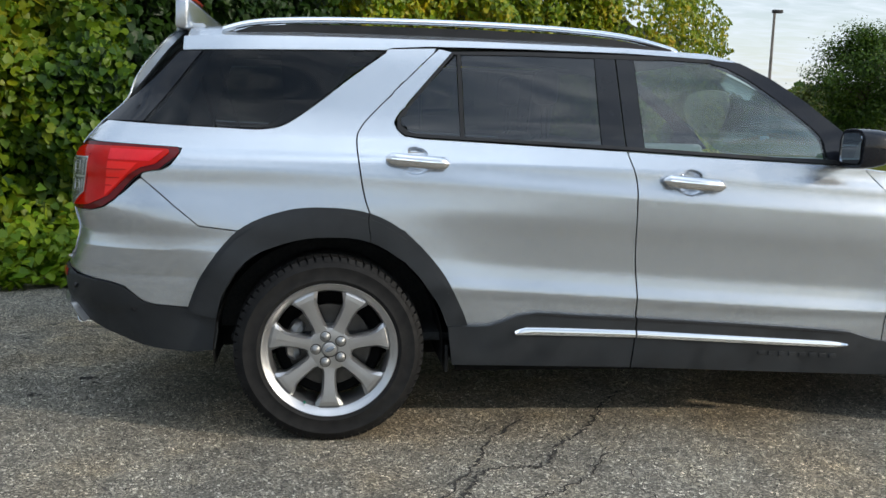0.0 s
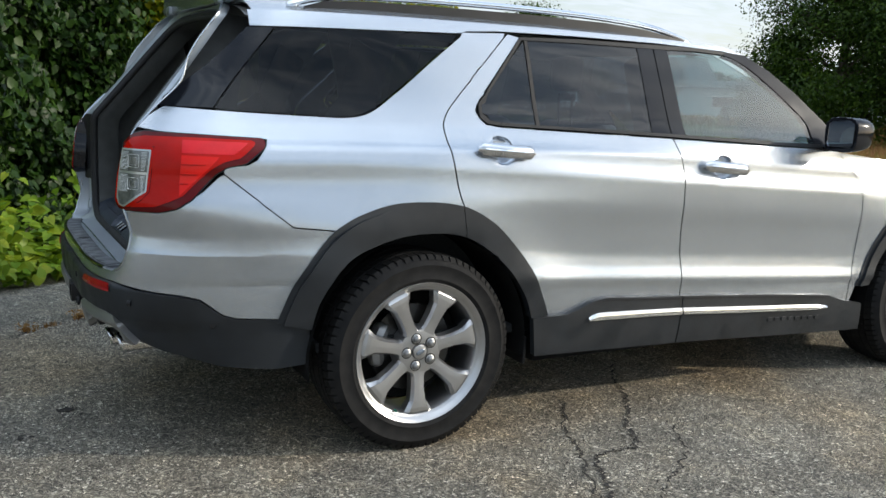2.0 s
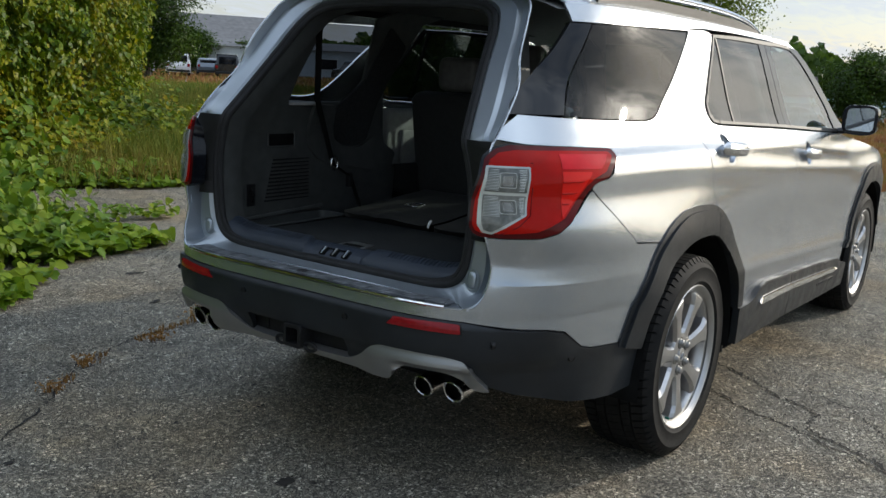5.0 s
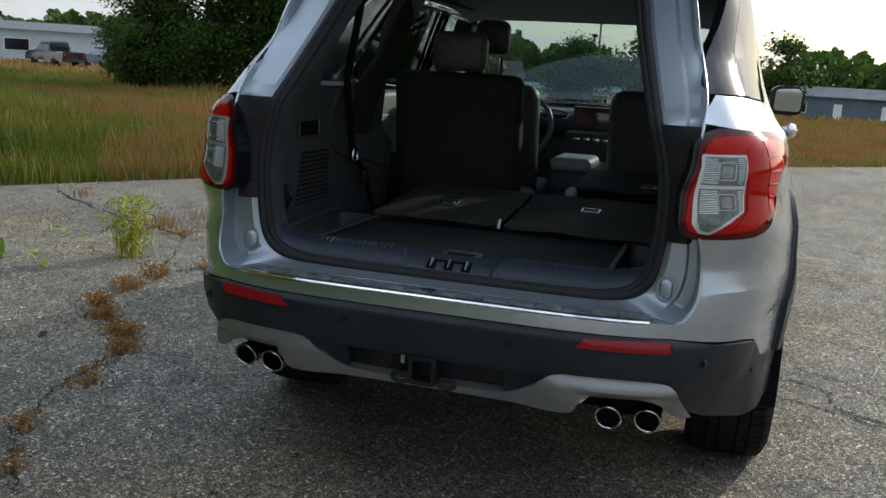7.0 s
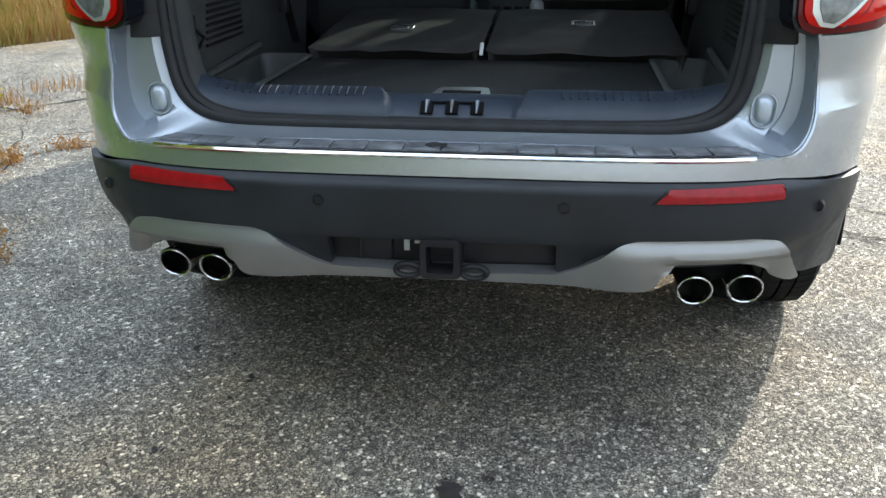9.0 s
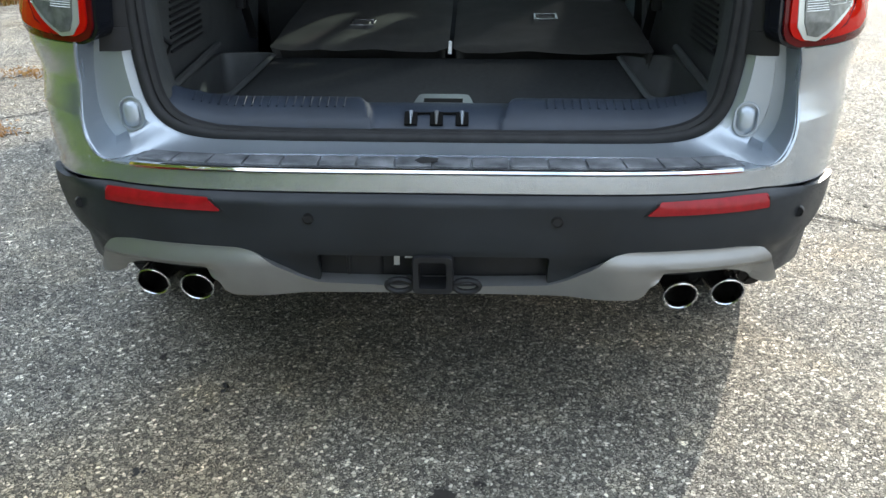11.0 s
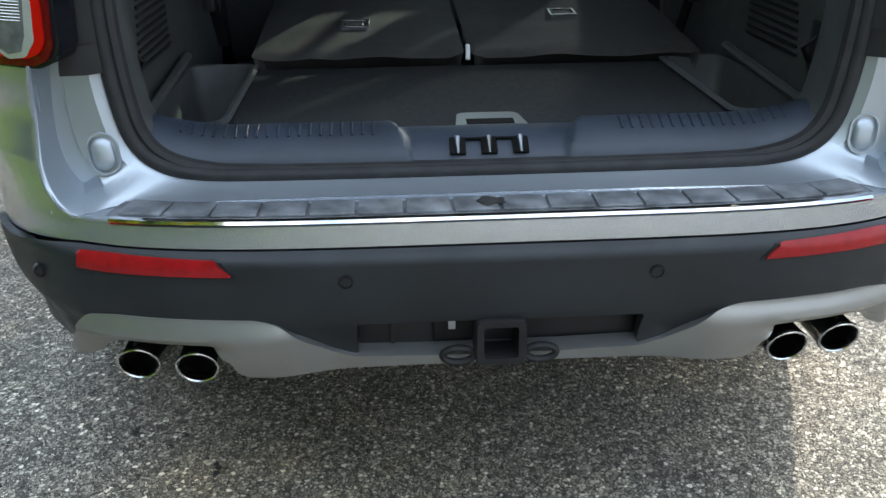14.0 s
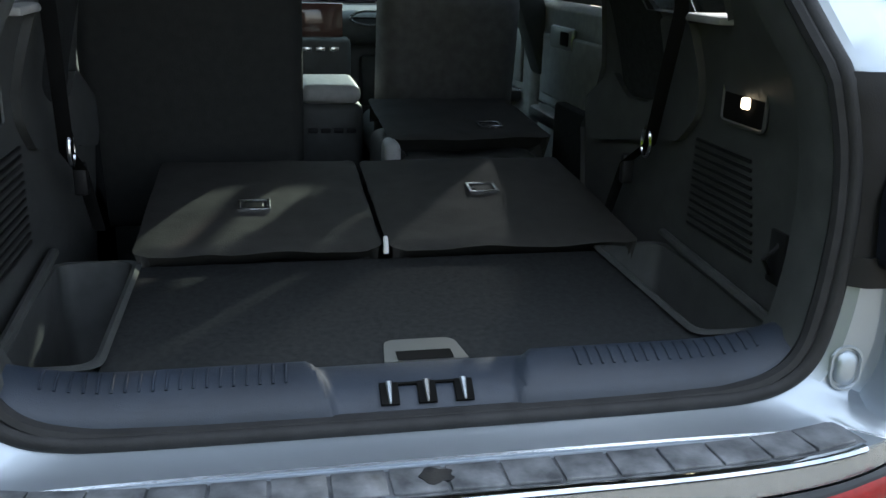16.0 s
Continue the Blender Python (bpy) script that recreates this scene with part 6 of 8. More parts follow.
third = empty("third_row_seat", "", "", parent=car)
folded_back("left_seatback", -0.415, 0.165, -0.008, 0.455, 0.800, 0.850, CLOTH, third, "black folded seatback")
folded_back("right_seatback", -0.415, 0.165, -0.535, -0.020, 0.797, 0.848, CLOTH, third, "black folded seatback")
def release(parent, x, y, z, tilt):
    m = Matrix.Translation((x, y, z)) @ pose(0, 0, 0, 0, tilt, 0)
    bm = bmesh.new()
    for x0, x1, y0, y1 in ((-0.030, -0.024, -0.034, 0.034), (0.024, 0.030, -0.034, 0.034), (-0.024, 0.024, -0.034, -0.027), (-0.024, 0.024, 0.027, 0.034)):
        box(bm, x0, x1, y0, y1, -0.006, 0.003, 0.001, 1, m)
    part("release_bezel", bm, SATIN, parent, "bright release bezel")
    part("release_tab", newbox(-0.018, 0.012, -0.020, 0.020, -0.006, 0.001, 0.002, 1, m), BLACKPL, parent)


release(third, -0.19, 0.235, 0.835, -5)
release(third, -0.10, -0.275, 0.839, -5)
part("loop_strap", tube([(-0.425, -0.012, 0.795), (-0.418, -0.013, 0.812), (-0.405, -0.013, 0.822)], 0.005, 6), WHITEPL, third)

# second row: one seat upright, one folded flat
second = empty("second_row_seat", "", "", parent=car)
bm = newbox(0.37, 0.50, 0.105, 0.655, 0.62, 1.30, 0.045, 4)
bmesh.ops.transform(bm, matrix=Matrix.Translation((0.37, 0, 0.62)) @ pose(0, 0, 0, 0, -9, 0) @ Matrix.Translation((-0.37, 0, -0.62)), verts=bm.verts)
part("upright_seatback", bm, SEATPANEL, second, "black upright seatback")
part("head_restraint", newbox(0.26, 0.36, 0.26, 0.49, 1.31, 1.47, 0.04, 4), LEATHER, second)
part("seat_cushion", newbox(0.45, 0.95, 0.125, 0.625, 0.62, 0.78, 0.05, 4), LEATHER, second)
folded_back("folded_seatback", 0.36, 0.90, -0.59, -0.125, 0.862, 0.892, CLOTH, second, "black seatback folded flat", 0.01)
part("folded_cushion", newbox(0.37, 0.92, -0.585, -0.13, 0.58, 0.80, 0.04, 3), LEATHER, second)
release(second, 0.47, -0.43, 0.883, -3)
part("recliner_cover", newbox(0.30, 0.40, -0.150, -0.105, 0.78, 0.865, 0.02, 3), BEIGE, second, "pale plastic recliner cover")

# front seats, console, dashboard
for s in (1, -1):
    seat = empty("front_seat", "", "", parent=car)
    bm = newbox(1.05, 1.19, -s * 0.66, -s * 0.17, 0.66, 1.27, 0.07, 4)
    bmesh.ops.transform(bm, matrix=Matrix.Translation((1.1, 0, 0.66)) @ pose(0, 0, 0, 0, -10, 0) @ Matrix.Translation((-1.1, 0, -0.66)), verts=bm.verts)
    part("seatback", bm, LEATHER, seat, "black leather front seatback")
    part("seat_cushion", newbox(1.12, 1.62, -s * 0.66, -s * 0.17, 0.60, 0.76, 0.06, 4), LEATHER, seat)
    part("head_restraint", newbox(0.93, 1.03, -s * 0.50, -s * 0.33, 1.40, 1.56, 0.04, 4), LEATHER, seat)
    for k in (-0.05, 0.05):
        part("restraint_post", tube([(0.985, -s * 0.415 + k, 1.24), (0.98, -s * 0.415 + k, 1.39)], 0.006, 8), BLACKPL, seat)
console = empty("centre_console", "", "", parent=car)
part("console_box", newbox(0.97, 1.62, -0.120, 0.100, 0.50, 0.87, 0.03, 3), TRIM, console)
part("armrest", newbox(0.96, 1.28, -0.112, 0.088, 0.865, 0.930, 0.028, 4), BEIGE, console, "pale grey leather armrest")
for k in range(4):
    part("vent_slat", newbox(0.955, 0.972, -0.095 + 0.043 * k, -0.062 + 0.043 * k, 0.77, 0.785, 0.003), BLACKPL, console)
dash = empty("dashboard", "", "", parent=car)
part("dash_top", newbox(1.80, 2.35, -0.76, 0.76, 0.98, 1.125, 0.06, 4), TRIM, dash, "charcoal dashboard")
part("dash_lower", newbox(1.86, 2.35, -0.76, 0.76, 0.55, 1.0, 0.05, 3), TRIM, dash)
part("console_panel", newbox(1.72, 1.90, -0.15, 0.15, 0.80, 1.02, 0.02, 3), TRIM, dash)
part("touch_screen", newbox(1.765, 1.785, -0.122, 0.122, 1.005, 1.155, 0.008), SCREEN, dash, "lit portrait screen")
for y in (-0.24, 0.24, -0.62, 0.62):
    bm = bmesh.new()
    ring = [(1.795, y + 0.085 * math.cos(a), 1.095 + 0.028 * math.sin(a)) for a in np.linspace(0, 2 * math.pi, 25)[:-1]]
    part("vent_ring", tube(ring, 0.006, 6, close=True), SATIN, dash)
    part("vent_vane", newbox(1.795, 1.805, y - 0.075, y + 0.075, 1.091, 1.099, 0.001), BLACKPL, dash)
for k in range(4):
    part("dash_button", newbox(1.712, 1.722, -0.10 + 0.055 * k, -0.06 + 0.055 * k, 0.965, 0.985, 0.003), SATIN, dash)
wheel_ring = [(1.60 + 0.07 * math.sin(a), 0.40 + 0.185 * math.cos(a), 1.03 + 0.175 * math.sin(a)) for a in np.linspace(0, 2 * math.pi, 33)[:-1]]
part("steering_wheel", tube(wheel_ring, 0.015, 8, close=True), LEATHER, dash, "black leather steering wheel")
part("steering_boss", newbox(1.62, 1.72, 0.30, 0.50, 0.97, 1.09, 0.03, 3), LEATHER, dash)
part("glovebox", newbox(1.83, 1.88, -0.66, -0.20, 0.72, 0.94, 0.02, 2), TRIM, dash)

# door inner trim, headliner, carpet
for s in (1, -1):
    for x0, x1 in ((0.28, 1.22), (1.30, 2.30)):
        bm = newbox(x0, x1, -s * 0.80, -s * 0.875, 0.88 if x0 < 1 else 0.42, 1.205, 0.03, 3)
        if x0 < 1:
            box(bm, 0.60, x1, -s * 0.803, -s * 0.872, 0.42, 0.95, 0.02, 2)
        dt = part("door_trim", bm, DOORTRIM, car, "charcoal door trim")
        part("trim_insert", newbox(x0 + 0.12, x1 - 0.08, -s * 0.785, -s * 0.805, 0.88, 1.10, 0.02, 3), DOORTRIM, dt)
        part("trim_strip", newbox(x0 + 0.10, x1 - 0.06, -s * 0.782, -s * 0.800, 0.845, 0.855, 0.003), SATIN, dt)
        part("inner_handle", newbox(x0 + 0.53, x0 + 0.76, -s * 0.778, -s * 0.80, 1.055, 1.130, 0.012, 2), PLATEM, dt, "bright inner door handle")
        # black box on the bezel, painted as the shade inside the finger cup
        part("cup_shade_block", newbox(x0 + 0.55, x0 + 0.64, -s * 0.775, -s * 0.79, 1.068, 1.117, 0.008, 2), UNDER, dt)
        part("door_armrest", newbox(x0 + 0.12, x1 - 0.15, -s * 0.72, -s * 0.80, 0.80, 0.85, 0.02, 2), LEATHER, dt)
    part("pillar_trim", newbox(1.17, 1.29, -s * 0.70, -s * 0.80, 0.95, 1.60, 0.02, 2, Matrix.Translation((0, -s * 0.0, 0)) @ Matrix.Translation((0, -s * 0.8, 1.2)) @ pose(0, 0, 0, s * -20, 0, 0) @ Matrix.Translation((0, s * 0.8, -1.2))), TRIM, car)


def liner_map(u, v):
    p = roof_map(u, v * 0.97)
    return (p[0], p[1], p[2] - 0.028)
bm = sheet(dense([(-0.60, -1), (1.58, -1), (1.58, 1), (-0.60, 1)], 0.1), liner_map, 0.1, 0.08, 0.0)
part("headliner", bm, material("grey_headliner", (0.22, 0.22, 0.215), 0.9, 0, 0, 30.0, 0.1), car, "grey fabric headliner")
part("cabin_carpet", newbox(-0.40, 2.35, -0.86, 0.86, 0.40, 0.44, 0.01), CARPET, car)
part("cargo_well_floor", newbox(-0.95, -0.38, -0.66, 0.66, 0.53, 0.56, 0.01), CARPET, car)
part("firewall", newbox(2.32, 2.38, -0.84, 0.84, 0.40, 1.12, 0.01), CARPET, car)
for s in (1, -1):
    part("wheel_house_cover", newbox(-0.55, 0.46, min(s * 0.62, s * 0.66), max(s * 0.62, s * 0.66), 0.42, 0.95, 0.01), CARPET, car)

# ---------- open tailgate ----------
HX, HZ, OPEN = -0.60, 1.695, 95
gate = empty("tailgate", "", "", at=(HX, 0, HZ), parent=car)
tagged(gate, "raised silver tailgate with dark rear window")
gate.rotation_euler = (0, radians(OPEN), 0)


def gate_skin(u, z):
    """The gate closed, in the hinge's own frame; u to the right."""
    y = -u
    k = min(1.0, abs(y) / half_width(max(0.75, z)))
    xr = rear_end(z) if z > 0.80 else rear_end(0.80)
    x = XC - (XC - xr) * max(0.0, 1 - k ** NEXP) ** (1 / NEXP)
    if 0.90 < z < 1.14 and abs(y) < 0.42:
        x += 0.022 * min(1, (1.14 - z) / 0.05) * min(1, (z - 0.90) / 0.09) * min(1, (0.42 - abs(y)) / 0.08)
    return (x - HX, y, z - HZ)


def gate_part(name, pts, mat, label="", lift=0.0, thick=0.012, du=0.04, dv=0.03, r=0.0, solid=False):
    o = dense(pts, 0.05)
    if r:
        o = rounded(pts, r)
    return part(name, sheet(o, gate_skin, du, dv, thick, lift, solid), mat, gate, label)


gate_part("gate_panel", [(-0.56, 0.735), (0.56, 0.735), (0.63, 0.755), (0.668, 0.82), (0.668, 0.93), (0.635, 0.955), (0.625, 1.195), (0.64, 1.25), (-0.64, 1.25), (-0.625, 1.195), (-0.635, 0.955), (-0.668, 0.93), (-0.668, 0.82), (-0.63, 0.755)], PAINT, "silver painted lower gate panel", 0, 0.03)
gate_part("rear_window", [(-0.60, 1.258), (0.60, 1.258), (0.545, 1.58), (0.50, 1.645), (-0.50, 1.645), (-0.545, 1.58)], PRIVACY, "dark rear window", 0, 0.005)
for s in (1, -1):
    gate_part("window_wing", [(s * 0.605, 1.258), (s * 0.645, 1.258), (s * 0.585, 1.60), (s * 0.552, 1.60)], GLOSSBLACK, "gloss black window edge", 0.002)
bm = newbox(-0.17, 0.03, -0.60, 0.60, -0.045, 0.012, 0.018, 3)
for v in bm.verts:
    if v.co.x < -0.05:
        v.co.x += 0.07 * (abs(v.co.y) / 0.6) ** 2
        v.co.z -= 0.005
part("spoiler", bm, PAINT, gate, "silver roof spoiler")
part("brake_light", newbox(-0.150, -0.135, -0.16, 0.16, -0.050, -0.036, 0.003), DARKRED, gate, "high dark brake light")
# inner gate panel
bm = bmesh.new()
o = [(-0.55, 0.76), (0.55, 0.76), (0.62, 0.83), (0.60, 1.20), (0.56, 1.60), (-0.56, 1.60), (-0.60, 1.20), (-0.62, 0.83)]
bm = sheet(dense([(-0.55, 0.76), (0.55, 0.76), (0.61, 0.83), (0.60, 1.23), (-0.60, 1.23), (-0.61, 0.83)], 0.06), lambda u, z: tuple(Vector(gate_skin(u, z)) + Vector((0.055, 0, 0))), 0.06, 0.06, 0.02)
part("inner_panel", bm, TRIM, gate, "charcoal inner gate trim")
gate_part("bright_bar", [(-0.335, 1.125), (0.335, 1.125), (0.325, 1.165), (0.29, 1.192), (-0.29, 1.192), (-0.325, 1.165)], CHROME, "chrome bar across the gate", 0.016, 0.03, r=0.015)
bm = bmesh.new()
for i in range(8):
    q = gate_skin(-0.20 + i * 0.052, 1.16)
    box(bm, q[0] - 0.019, q[0] - 0.015, q[1] - 0.035, q[1] + 0.0, q[2] - 0.011, q[2] + 0.011, 0.0008, 1)
part("raised_mark", bm, SATIN, gate)
d = bmesh.new()
bmesh.ops.create_uvsphere(d, u_segments=28, v_segments=10, radius=1)
bmesh.ops.scale(d, vec=(0.007, 0.062, 0.025), verts=d.verts)
q = gate_skin(0, 1.222)
bmesh.ops.translate(d, vec=(q[0] - 0.003, 0, q[2]), verts=d.verts)
part("oval_emblem", d, BLUEBADGE, gate, "blue oval emblem with bright rim")
ring = [(q[0] - 0.006, 0.062 * math.cos(a), q[2] + 0.025 * math.sin(a)) for a in np.linspace(0, 2 * math.pi, 33)[:-1]]
part("emblem_rim", tube(ring, 0.0025, 6, close=True), CHROME, gate)
q = gate_skin(0, 1.02)
fr = bmesh.new()
for y0, y1, z0, z1 in ((-0.158, 0.158, 0.075, 0.092), (-0.158, 0.158, -0.092, -0.055), (-0.158, -0.146, -0.055, 0.075), (0.146, 0.158, -0.055, 0.075)):
    box(fr, q[0] - 0.016, q[0] - 0.004, y0, y1, q[2] + z0, q[2] + z1, 0.002, 1)
part("plate_frame", fr, BLACKPL, gate, "black dealer plate frame")
part("plate_backing", newbox(q[0] - 0.008, q[0] - 0.003, -0.148, 0.148, q[2] - 0.06, q[2] + 0.078), PLATEM, gate, "bare silver plate backing")
bm = bmesh.new()
for i in range(9):
    y = 0.085 - i * 0.019
    box(bm, q[0] - 0.0175, q[0] - 0.0155, y - 0.0145, y, q[2] - 0.071, q[2] - 0.058)
for i in range(11):
    y = 0.06 - i * 0.011
    box(bm, q[0] - 0.0175, q[0] - 0.0155, y - 0.008, y, q[2] - 0.086, q[2] - 0.078)
part("frame_lettering", bm, WHITEPL, gate)
for y in (-0.10, 0.10):
    sc = lathe([(0.0, -0.018), (0.006, -0.0175), (0.008, -0.012)], 12)
    bmesh.ops.transform(sc, matrix=Matrix.Translation((q[0], y, q[2] + 0.074)) @ pose(0, 0, 0, 0, 0, -90), verts=sc.verts)
    part("plate_screw", sc, SATIN, gate)
q = gate_skin(0, 1.11)
part("reverse_camera", newbox(q[0] - 0.035, q[0] + 0.01, -0.03, 0.03, q[2] - 0.02, q[2] + 0.02, 0.008), BLACKPL, gate)
for y in (-0.14, 0.14):
    part("plate_light", newbox(q[0] - 0.012, q[0], y - 0.02, y + 0.02, q[2] + 0.004, q[2] + 0.012, 0.002), WHITEPL, gate)
bm = bmesh.new()
for i in range(8):
    q = gate_skin(-0.60 + i * 0.027, 0.868)
    box(bm, q[0] - 0.006, q[0] + 0.002, q[1] - 0.020, q[1], q[2] - 0.009, q[2] + 0.009, 0.001, 1)
part("trim_badge", bm, CHROME, gate, "raised chrome badge lettering")
q = gate_skin(-0.50, 0.838)
part("dealer_badge", newbox(q[0] - 0.005, q[0] + 0.004, q[1] - 0.055, q[1] + 0.055, q[2] - 0.015, q[2] + 0.015, 0.001), BLACKPL, gate, "small black dealer badge")
q = gate_skin(0.50, 0.825)
part("engine_badge", newbox(q[0] - 0.005, q[0] + 0.004, q[1] - 0.06, q[1] + 0.06, q[2] - 0.009, q[2] + 0.009, 0.001), SATIN, gate, "bright engine badge")
a, b = gate_skin(0.02, 1.285), gate_skin(-0.36, 1.30)
part("wiper_arm", tube([(a[0] - 0.02, a[1], a[2]), (b[0] - 0.025, b[1], b[2])], [0.016, 0.008], 8, squash=0.7), BLACKPL, gate, "black rear wiper arm")
part("wiper_cap", newbox(a[0] - 0.04, a[0], a[1] - 0.05, a[1] + 0.03, a[2] - 0.02, a[2] + 0.02, 0.01, 2), BLACKPL, gate)

# ---------- ground ----------
def fall(x, y):
    """The land beyond the field drops by two metres."""
    return -2.0 * ease((x - 41) / 30) * ease((12 + 0.516 * (x - 34) - y) / 6) * ease((300 - abs(x)) / 100)


bm = bmesh.new()
gxs = [-2500, -400, -60, 0, 38] + [41 + 3 * i for i in range(12)] + [90, 130, 400, 2500]
gys = [-2500, -400, -60, -30] + [-20 + 4 * i for i in range(23)] + [100, 400, 2500]
rows_ = [[bm.verts.new((x, y, -0.03 + fall(x, y))) for y in gys] for x in gxs]
for p, q in zip(rows_, rows_[1:]):
    for i in range(len(gys) - 1):
        bm.faces.new((p[i], q[i], q[i + 1], p[i + 1]))
tagged(link("ground", bm, SOIL), "dry grassy soil reaching the horizon", "ground", kind="structure")
EDGE = [(-30.0, 22.0), (-8.0, 11.5), (1.5, 6.75), (3.0, 6.1), (4.6, 5.1), (6.2, 4.1), (9.0, 2.2), (12.5, -1.0), (16.0, -4.3), (40.0, -24.0)]
o = [(-40, -40), (40, -40)] + EDGE[::-1] + [(-40, 22)]
bm = bmesh.new()
top = [bm.verts.new((x, y, 0)) for x, y in o]
bot = [bm.verts.new((x, y, -0.06)) for x, y in o]
f = bm.faces.new(top)
for i in range(len(o)):
    bm.faces.new((top[i], bot[i], bot[(i + 1) % len(o)], top[(i + 1) % len(o)]))
bmesh.ops.recalc_face_normals(bm, faces=bm.faces)
if f.normal.z < 0:
    bmesh.ops.reverse_faces(bm, faces=bm.faces)
tagged(link("pavement", bm, ASPHALT, smooth=False), "old grey-brown asphalt with pale stones and cracks", "asphalt", kind="structure")
bm = bmesh.new()
far_o = [(11, 36), (34, 12), (96, 44), (60, 100)]
vs = [bm.verts.new((x, y, -0.012)) for x, y in far_o]
bm.faces.new(vs)
bmesh.ops.recalc_face_normals(bm, faces=bm.faces)
tagged(link("road", bm, ASPHALT, smooth=False), "far asphalt parking lot", "parking lot", kind="structure")


def crack(points, width, seed):
    rnd = random.Random(seed)
    bm = bmesh.new()
    line = spline([(x, y, 0.004) for x, y in points], 14)
    prev = None
    for i, p in enumerate(line):
        q = line[min(i + 1, len(line) - 1)] - line[max(i - 1, 0)]
        nrm = Vector((-q.y, q.x, 0)).normalized() if q.length else Vector((1, 0, 0))
        j = nrm * rnd.uniform(-0.018, 0.018) + nrm * 0.03 * noise.noise(p * 3)
        w = width * rnd.uniform(0.25, 1.0)
        a, b = bm.verts.new(p + j + nrm * w), bm.verts.new(p + j - nrm * w)
        if prev:
            bm.faces.new((prev[0], a, b, prev[1]))
        prev = (a, b)
    bmesh.ops.recalc_face_normals(bm, faces=bm.faces)
    for f in bm.faces:
        if f.normal.z < 0:
            f.normal_flip()
    return tagged(link("pavement_crack", bm, CRACK, smooth=False), "dirt-filled crack in the asphalt", "crack", kind="structure")


crack([(1.45, -0.35), (1.29, -0.56), (1.12, -0.86), (0.94, -1.06), (0.83, -1.24), (0.62, -1.30), (0.49, -1.48), (0.35, -1.66), (0.1, -2.0)], 0.010, 1)
crack([(0.86, -0.70), (0.63, -1.06), (0.57, -1.23), (0.42, -1.47), (0.30, -1.75)], 0.008, 2)
crack([(1.15, -1.1), (1.02, -1.33), (0.80, -1.53), (0.59, -1.68), (0.45, -1.95)], 0.006, 8)
crack([(-2.6, 0.35), (-1.52, 1.07), (-1.2, 1.31), (-0.92, 1.56), (-0.46, 1.70), (-0.1, 1.74), (0.37, 2.2), (0.55, 2.35), (1.17, 2.43), (2.3, 3.0), (3.1, 3.1)], 0.006, 3)
crack([(0.37, 2.2), (-0.1, 2.6), (-0.9, 2.9)], 0.006, 4)
crack([(1.6, -1.9), (1.2, -1.7), (1.15, -1.2), (1.32, -0.9)], 0.003, 5)
crack([(2.3, 3.0), (2.9, 4.2), (3.6, 5.3)], 0.02, 6)
crack([(3.0, -1.6), (2.2, -1.75), (1.6, -1.9), (0.9, -2.5)], 0.003, 7)


crack([(2.3, 3.2), (2.75, 2.85), (2.93, 2.63), (3.13, 2.38), (3.4, 2.1)], 0.018, 61)
crack([(1.75, 2.55), (2.0, 2.2), (2.06, 2.0), (2.1, 1.8)], 0.010, 62)
crack([(1.3, 2.45), (1.48, 2.29), (1.57, 2.11), (1.62, 1.95)], 0.009, 63)
crack([(1.45, 2.1), (1.1, 1.75), (0.85, 1.62), (0.7, 1.65)], 0.004, 64)
# tar drips
bm = bmesh.new()
rnd_c = random.Random(17)
for x, y, r in ((-1.178, -0.03, 0.045), (-1.723, 0.785, 0.03), (-0.60, 0.767, 0.016), (-0.64, 0.648, 0.012), (-0.873, 0.576, 0.012), (-1.12, -0.10, 0.018), (-1.107, 0.651, 0.022), (0.289, 2.875, 0.07), (-0.055, 2.207, 0.05), (0.147, 1.797, 0.02), (-0.447, 0.912, 0.014), (-1.36, -0.277, 0.03), (-1.68, 1.13, 0.03), (-0.33, -0.686, 0.012), (-0.76, 0.549, 0.02)):
    for k in range(3):
        cx, cy, cr = x + rnd_c.uniform(-r, r), y + rnd_c.uniform(-r, r) * 0.6, r * rnd_c.uniform(0.3, 0.7)
        bm.faces.new([bm.verts.new((cx + cr * rnd_c.uniform(0.5, 1.2) * math.cos(a), cy + cr * rnd_c.uniform(0.4, 1.0) * math.sin(a), 0.004 + 0.0006 * k)) for a in np.linspace(0, 2 * math.pi, 12)[:-1]])
tagged(link("tar_spots", bm, CRACK, smooth=False), "small dark tar spots on the asphalt", "stain", kind="stuff")
rnd_c = random.Random(3)
for k in range(16):
    x, y = rnd_c.uniform(-0.4, 4.5), rnd_c.choice((rnd_c.uniform(1.3, 4.5), rnd_c.uniform(-3.2, -1.2)))
    a = rnd_c.uniform(0, 6.28)
    pts_c = [(x, y)]
    for j in range(rnd_c.randint(3, 6)):
        a += rnd_c.uniform(-0.8, 0.8)
        pts_c.append((pts_c[-1][0] + 0.3 * math.cos(a), pts_c[-1][1] + 0.3 * math.sin(a)))
    crack(pts_c, rnd_c.uniform(0.002, 0.0055), 40 + k)


